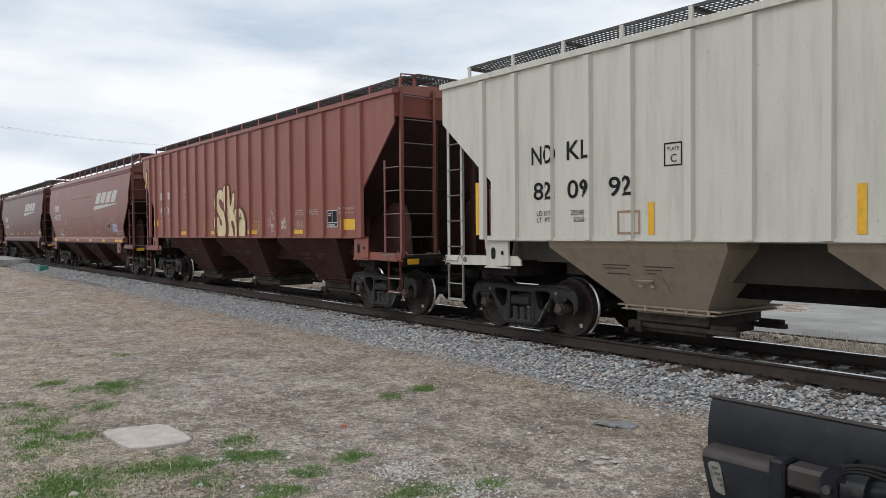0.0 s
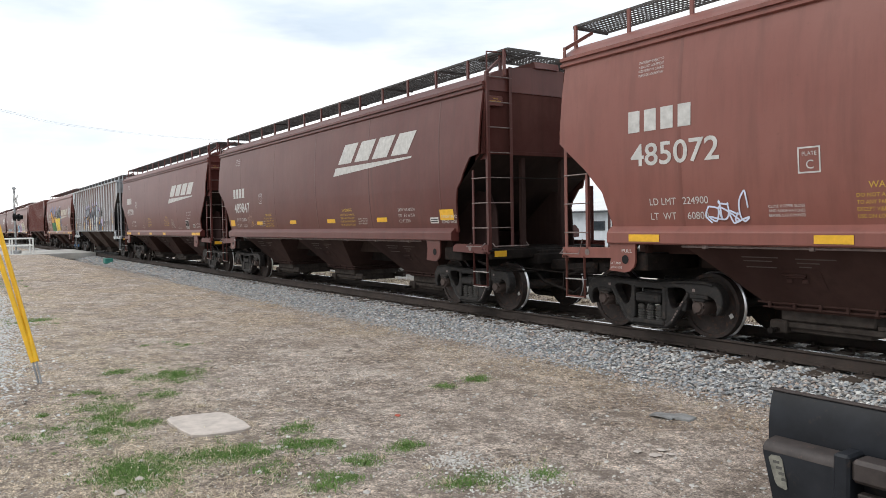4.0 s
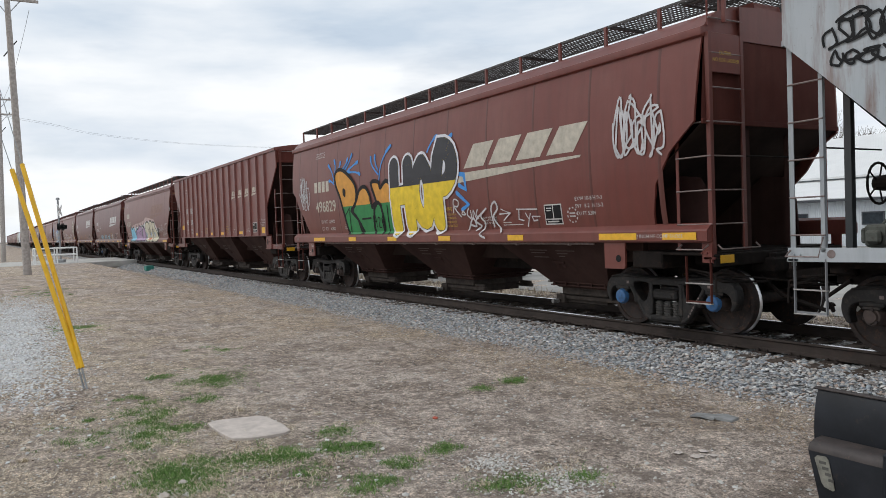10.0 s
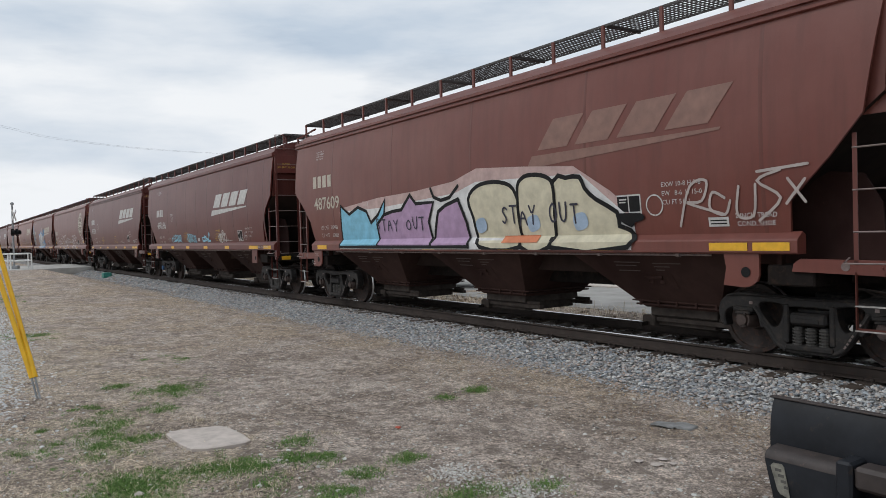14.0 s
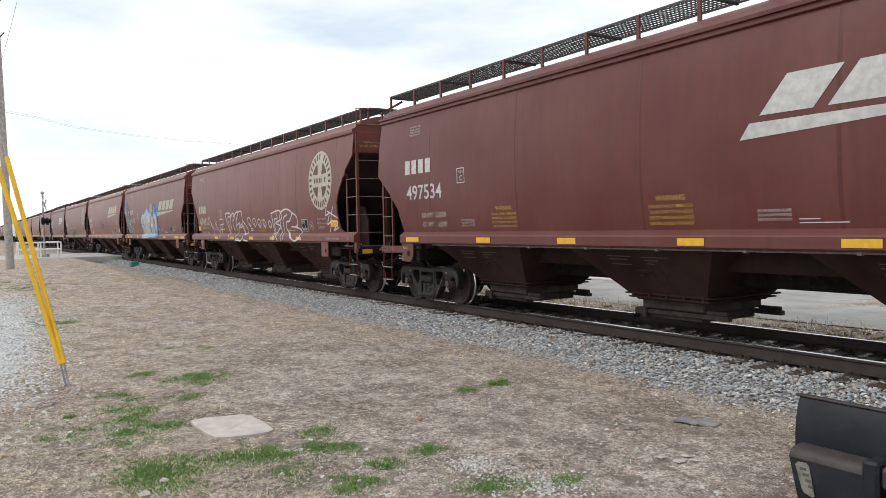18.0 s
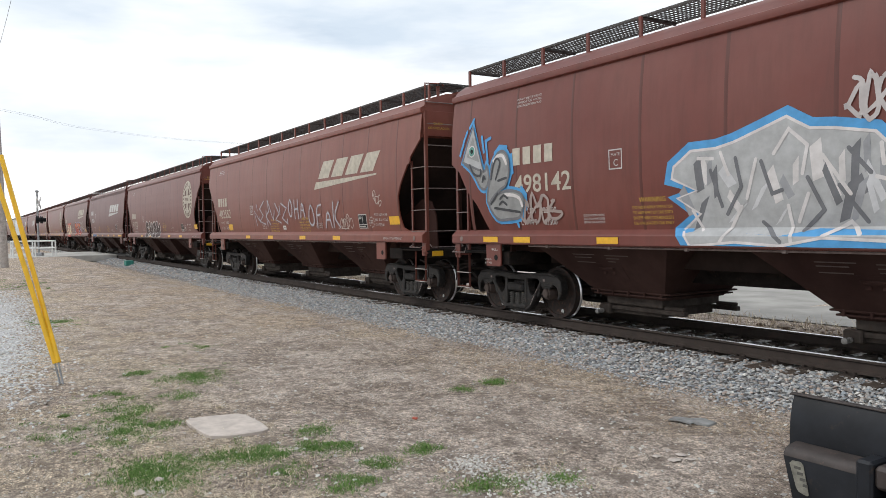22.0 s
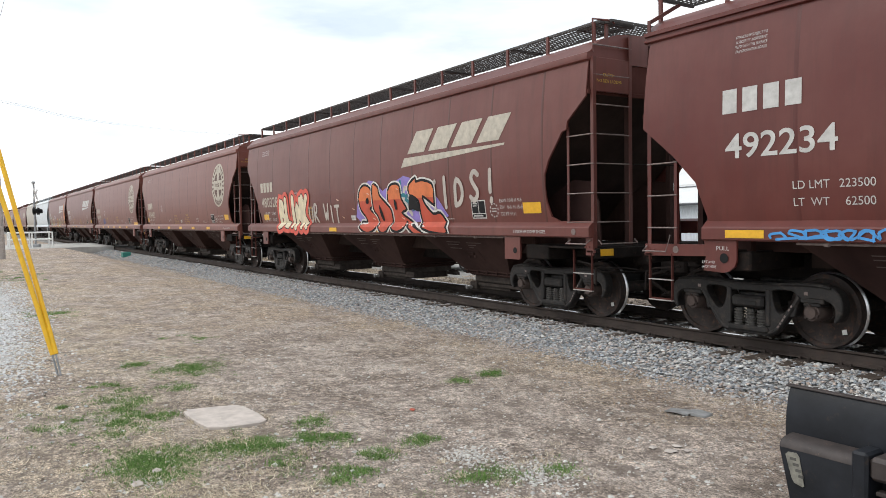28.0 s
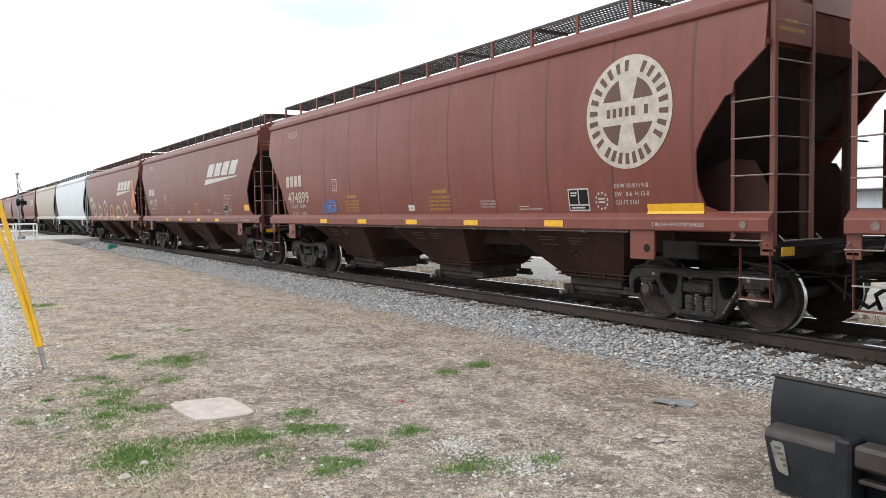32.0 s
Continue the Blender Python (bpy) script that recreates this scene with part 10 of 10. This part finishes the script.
    for i in range(26):
        x, z, h, lean = rng.uniform(-2.3, 0.35), rng.uniform(1.5, 2.2), rng.uniform(0.25, 0.55), rng.uniform(-0.2, 0.2)
        w = rng.uniform(0.05, 0.15)
        top = min(z + h, 2.62)
        mark(c[12], k, "graffiti_shard", [[(x, z), (x + w, z + 0.05), (x + w + lean, top), (x + lean * 0.8, top - 0.1)]], (shade, white, paint(0.30, 0.31, 0.33), paint(0.55, 0.56, 0.58))[i % 4], 4)
    spray(c[12], k, [scribble(-5.9, 1.7, 1.0, 0.55, 14, 9)], 0.05, paint(0.33, 0.27, 0.25), 5, "graffiti", "grey spray tag")
    # white spray words
    k = "curved"
    smooth_livery(c[13], k, "482552", "223800", "62200", "blocks", faded=True, num=(-6.98, 2.12), mark_up=0.43, plate=(-3.26, 2.18), logo_at=(2.36, 2.75), box=(5.0, 1.66), dims_at=(5.9, 1.95), block=((-5.94, -5.46, 1.66, 1.88),), load_at=(0.15, 1.70), note=-2.2, warn=(-1.4, 1.1, 1.6))
    mist = paint(0.38, 0.385, 0.43)
    for name in [[(-2.67, 1.82), (-2.82, 2.29), (-2.29, 1.91), (-2.59, 2.49)], [(-1.86, 2.59), (-2.28, 2.35), (-1.99, 2.13), (-2.33, 1.94), (-1.83, 1.84)], [(-1.65, 1.8), (-1.68, 2.26)], [(-1.5, 2.59), (-1.43, 2.25), (-1.72, 2.09), (-1.38, 1.83)], [(-1.46, 2.58), (-1.06, 1.96), (-0.91, 2.25)], [(-0.81, 2.48), (-0.5, 2.15), (-0.85, 1.98), (-0.41, 1.87)], [(-0.44, 2.4), (-0.42, 2.14)], [(-0.28, 2.46), (0.15, 2.31), (-0.25, 2.01), (0.15, 1.84), (0.15, 1.97)]] + hand_lines("OHA", 0.33, 2.0, 0.5, 0.30, 0.55, 0.05, 6) + hand_lines("OFAK", 1.85, 1.75, 0.60, 0.40, 0.40, 0.10, 9):
        spray(c[13], k, [name], 0.12, paint(0.225, 0.115, 0.10), 2, "graffiti_halo")
        spray(c[13], k, [name], 0.045, mist, 3, "graffiti", "soft white spray word")
    spray(c[13], k, [scribble(3.9, 1.65, 0.8, 0.45, 12, 4), scribble(5.9, 2.15, 0.4, 0.5, 10, 11)], 0.02, paint(0.5, 0.42, 0.38), 3, "graffiti", "thin grey tag")
    smooth_livery(c[14], k, "471020", "224000", "61800", "round", faded=True, num=(-7.2, 1.93), mark_up=0.45, box=(4.3, 1.64), dims_at=(5.45, 1.9), emblem_at=(5.72, 3.03), load_at=(0.3, 1.6), plate=(-4.2, 2.18))
    for i, name in enumerate(([(-3.45, 1.40), (-3.5, 2.0), (-3.1, 2.2), (-2.75, 2.0), (-2.95, 1.8), (-2.65, 1.55), (-2.9, 1.36)], [(-2.6, 1.38), (-2.6, 2.1), (-2.3, 2.18), (-2.2, 1.85), (-1.95, 2.1), (-1.75, 2.05), (-1.8, 1.38), (-2.2, 1.5)], [(-1.7, 1.4), (-1.6, 2.05), (-1.15, 2.15), (-0.95, 1.8), (-1.0, 1.4), (-1.35, 1.36)], [(-0.9, 1.4), (-0.85, 2.1), (-0.5, 2.15), (-0.4, 1.85), (-0.1, 2.05), (0.1, 1.9), (-0.15, 1.7), (0.2, 1.45), (-0.3, 1.38)])):
        blob(c[14], k, name, paint(0.055, 0.026, 0.024), 3 + 2 * (i % 2), "graffiti_fill", "dark bubble letter with white outline", lo=1.36, edge=white, rim=0.045, n=3)
        x, z = sum(p[0] for p in name) / len(name), sum(p[1] for p in name) / len(name)
        spray(c[14], k, flowing([[(x - 0.12, z + 0.12), (x + 0.1, z + 0.14), (x - 0.02, z - 0.05), (x + 0.12, z - 0.16)]]), 0.03, white, 8, "graffiti_line")
    smooth_livery(c[15], "straight", "492234", "223500", "62500", "blocks", dims=("EW 10-4  H 15-3", "EXW 10-8 H 9-3", "CU FT 5200"), stripe_set=1, num=(-6.5, 2.38), mark_up=0.56, plate=(-4.46, 2.70), logo_at=(1.71, 2.70), box=(4.1, 1.79), dims_at=(4.66, 2.27), load_at=(0.9, 1.76), note=-3.3)
    spray(c[15], "straight", [scribble(-5.85, 1.36, 1.9, 0.13, 27, 3)], 0.03, paint(0.06, 0.28, 0.62), 4, "graffiti", "small blue spray word")
    # red letters with purple halo
    smooth_livery(c[16], k, "480328", "223600", "62400", "blocks", faded=True, num=(-6.83, 2.11), mark_up=0.47, logo_at=(2.42, 2.80), box=(5.04, 1.66), dims_at=(5.95, 1.95), load_at=(0.25, 1.66), block=((-6.75, -6.3, 1.70, 1.88),))
    bubble(c[16], k, "BLINK", -5.2, 1.42, 0.95, 0.36, 0.20, paint(0.66, 0.58, 0.42), BLACK, 4, 0.22, 3, aura=paint(0.62, 0.10, 0.07), rim=0.06, aura_w=0.30, label="cream letters with red halo")
    stone = paint(0.44, 0.40, 0.36)
    spray(c[16], k, hand_lines("UR WIT", -2.95, 1.62, 0.45, 0.24, 0.45, 0.06, 4), 0.075, stone, 3, "graffiti", "grey brushed words")
    spray(c[16], k, hand_lines("UR KIDS!", 1.95, 1.75, 0.55, 0.30, 0.72, 0.05, 6, 0.035), 0.10, stone, 3, "graffiti", "grey brushed words")
    violet = paint(0.24, 0.18, 0.50)
    blob(c[16], k, [(0.0, 1.74), (0.10, 1.95), (0.23, 2.2), (0.42, 2.45), (0.83, 2.60), (1.12, 2.56), (1.51, 2.33), (2.17, 2.53), (2.5, 2.62), (2.86, 2.55), (3.5, 2.4), (3.9, 2.05), (4.21, 1.72), (3.87, 1.6), (0.19, 1.63)], violet, 2, "graffiti_halo", "purple sprayed halo", lo=1.6, n=1)
    red, orange = paint(0.46, 0.07, 0.035), paint(0.60, 0.16, 0.05)
    for i, pts in enumerate(([(0.25, 2.15), (0.33, 2.38), (0.58, 2.5), (0.89, 2.42), (0.99, 2.21), (0.94, 1.98), (0.82, 1.92), (1.12, 1.75), (1.23, 1.57), (1.12, 1.44), (0.7, 1.35), (0.32, 1.48), (0.32, 1.62), (0.58, 1.62), (0.51, 1.76), (0.32, 1.91)], [(1.03, 2.47), (1.29, 2.43), (1.37, 2.23), (1.67, 2.04), (1.88, 1.87), (1.88, 1.61), (1.72, 1.4), (1.45, 1.36), (1.29, 1.49), (1.18, 1.75), (1.0, 1.94)], [(1.75, 2.25), (1.88, 2.43), (2.13, 2.47), (2.32, 2.4), (2.37, 2.13), (2.57, 1.89), (2.34, 1.81), (2.68, 1.65), (2.9, 1.53), (3.35, 1.35), (2.9, 1.36), (2.5, 1.61), (2.53, 1.49), (2.22, 1.39), (1.93, 1.45), (1.9, 1.7), (1.77, 1.91)], [(2.75, 2.41), (3.02, 2.55), (3.07, 2.47), (3.31, 2.49), (3.65, 2.42), (3.74, 2.31), (3.74, 1.99), (3.71, 1.96), (3.46, 2.08), (3.31, 2.14), (3.35, 2.01), (3.65, 1.78), (3.94, 1.79), (4.18, 1.53), (4.2, 1.36), (3.31, 1.46), (3.15, 1.79), (3.11, 2.06), (2.75, 2.23)])):
        ring = rounded(pts, 3)
        spray(c[16], k, [ring + ring[:1]], 0.13, paint(0.6, 0.58, 0.55), 4 + 3 * (i % 2), "graffiti_rim", lo=1.37)
        blob(c[16], k, pts, red, 5 + 3 * (i % 2), "graffiti_fill", "red fat letter with black and white outline", lo=1.37, edge=BLACK, rim=0.055, n=3)
        blob(c[16], k, [(x, z) for x, z in pts], orange, 6 + 3 * (i % 2), "graffiti_fill", lo=2.12, n=3)
    for pts in ([(0.65, 2.13), (0.77, 2.2), (0.8, 2.08), (0.69, 2.05)], [(1.32, 2.01), (1.43, 1.88), (1.51, 1.66), (1.43, 1.64), (1.32, 1.84)], [(2.04, 2.11), (2.13, 2.07), (2.15, 1.9), (2.07, 1.9)], [(2.77, 2.19), (2.94, 2.14), (3.11, 2.02), (3.13, 1.83), (2.86, 1.88), (2.68, 1.88)]):
        blob(c[16], k, pts, BLACK, 12, "graffiti_shadow", n=3)
    for x, z in ((-1.0, 2.2), (-0.75, 1.75), (-0.1, 1.95), (0.75, 2.3), (0.95, 1.7), (2.2, 2.35), (2.6, 2.4), (2.35, 1.7)):
        spray(c[16], k, [[(x, z), (x + 0.1, z - 0.03)]], 0.022, paint(0.66, 0.42, 0.32), 12, "graffiti_highlight")
    spray(c[16], k, [[(2.36, 2.5), (2.39, 2.21), (2.53, 2.19)], [(2.62, 2.18), (2.57, 2.1), (2.68, 2.04)], [(2.73, 2.12), (2.86, 1.88)], [(2.94, 2.03), (2.77, 1.92)]], 0.09, paint(0.02, 0.17, 0.22), 4, "graffiti_accent", "teal strokes between the letters")
    smooth_livery(c[17], k, "479492", "223500", "62500", "round", faded=True, num=(-6.94, 1.91), mark_up=0.44, box=(4.63, 1.62), tail=6.43, dims_at=(5.6, 1.86), emblem_at=(5.88, 3.05), load_at=(0.2, 1.58), warn=(-1.47, 0.48, 1.60), note=-2.6, block=((-7.25, -6.95, 1.72, 1.9),))
    smooth_livery(c[18], k, "474899", "224200", "61700", "round", faded=True, num=(-6.94, 1.92), mark_up=0.45, tail=None, block=((6.25, 7.20, 1.57, 1.71),), box=(4.66, 1.62), dims_at=(5.66, 1.95), emblem_at=(5.95, 3.03), load_at=(0.2, 1.58))
    spray(c[18], k, [scribble(-4.6, 1.62, 0.7, 0.35, 10, 3)], 0.09, paint(0.08, 0.12, 0.30), 3, "graffiti", "faded blue spray tag")
    smooth_livery(c[19], k, "491173", "223900", "62100", "blocks", num=(-6.9, 2.05), logo_at=(2.35, 2.72))
    smooth_livery(c[20], k, "487335", "223900", "62100", "blocks", num=(-6.9, 2.05), logo_at=(2.35, 2.72))
    for i, rgb in enumerate(((0.35, 0.5, 0.4), (0.6, 0.45, 0.3), (0.55, 0.5, 0.55), (0.6, 0.3, 0.12), (0.45, 0.5, 0.3), (0.6, 0.42, 0.3))):
        spray(c[20], k, hand_lines("O", -6.0 + i * 2.0, 1.5, 0.8, 1.1, 0.1, 0.1, i), 0.14, paint(*rgb), 3, "graffiti", "pastel spray loop")
    spray(c[20], k, [[(6.6, 3.4), (6.9, 2.8), (6.5, 2.2)], [(6.9, 2.8), (7.2, 2.2)]], 0.35, paint(0.62, 0.22, 0.08), 3, "graffiti", "orange spray shape")
    for i in range(23, 28):
        mark(c[i], FLEET[i][0], "company_mark", slanted_blocks(2.2, 2.72, 4.15, 0.75), CREAM)


liveries()


# ---- what moves ----
TRAVEL = [0.0, 9.2, 18.44, 27.73, 37.05, 46.38, 55.7, 65.01, 74.31, 83.61, 92.94, 102.28, 111.63, 120.99, 130.4, 139.87, 149.4, 158.95, 168.51, 178.09, 187.69, 197.31, 206.89, 216.41, 225.89, 235.4, 244.93, 254.5, 264.08, 273.7, 283.32, 292.93, 302.53]


def travelled(t):
    return float(np.interp(t, range(len(TRAVEL)), TRAVEL))


def motions():
    for car, (kind, x, colour, label) in zip(CARS, FLEET):
        walk(car, [(t, pose(x + TRAVEL[t], TRACK_Y, 0)) for t in range(len(TRAVEL))])
    steps = [i * 2 / FPS for i in range(int(CLIP * FPS / 2) + 1)]
    turns = [(t, Euler((0, travelled(t) / RADIUS, 0)).to_matrix().to_4x4()) for t in steps]
    for wheel, dx in WHEELS:
        walk(wheel, [(t, Matrix.Translation((dx, 0, RADIUS)) @ m) for t, m in turns])


motions()
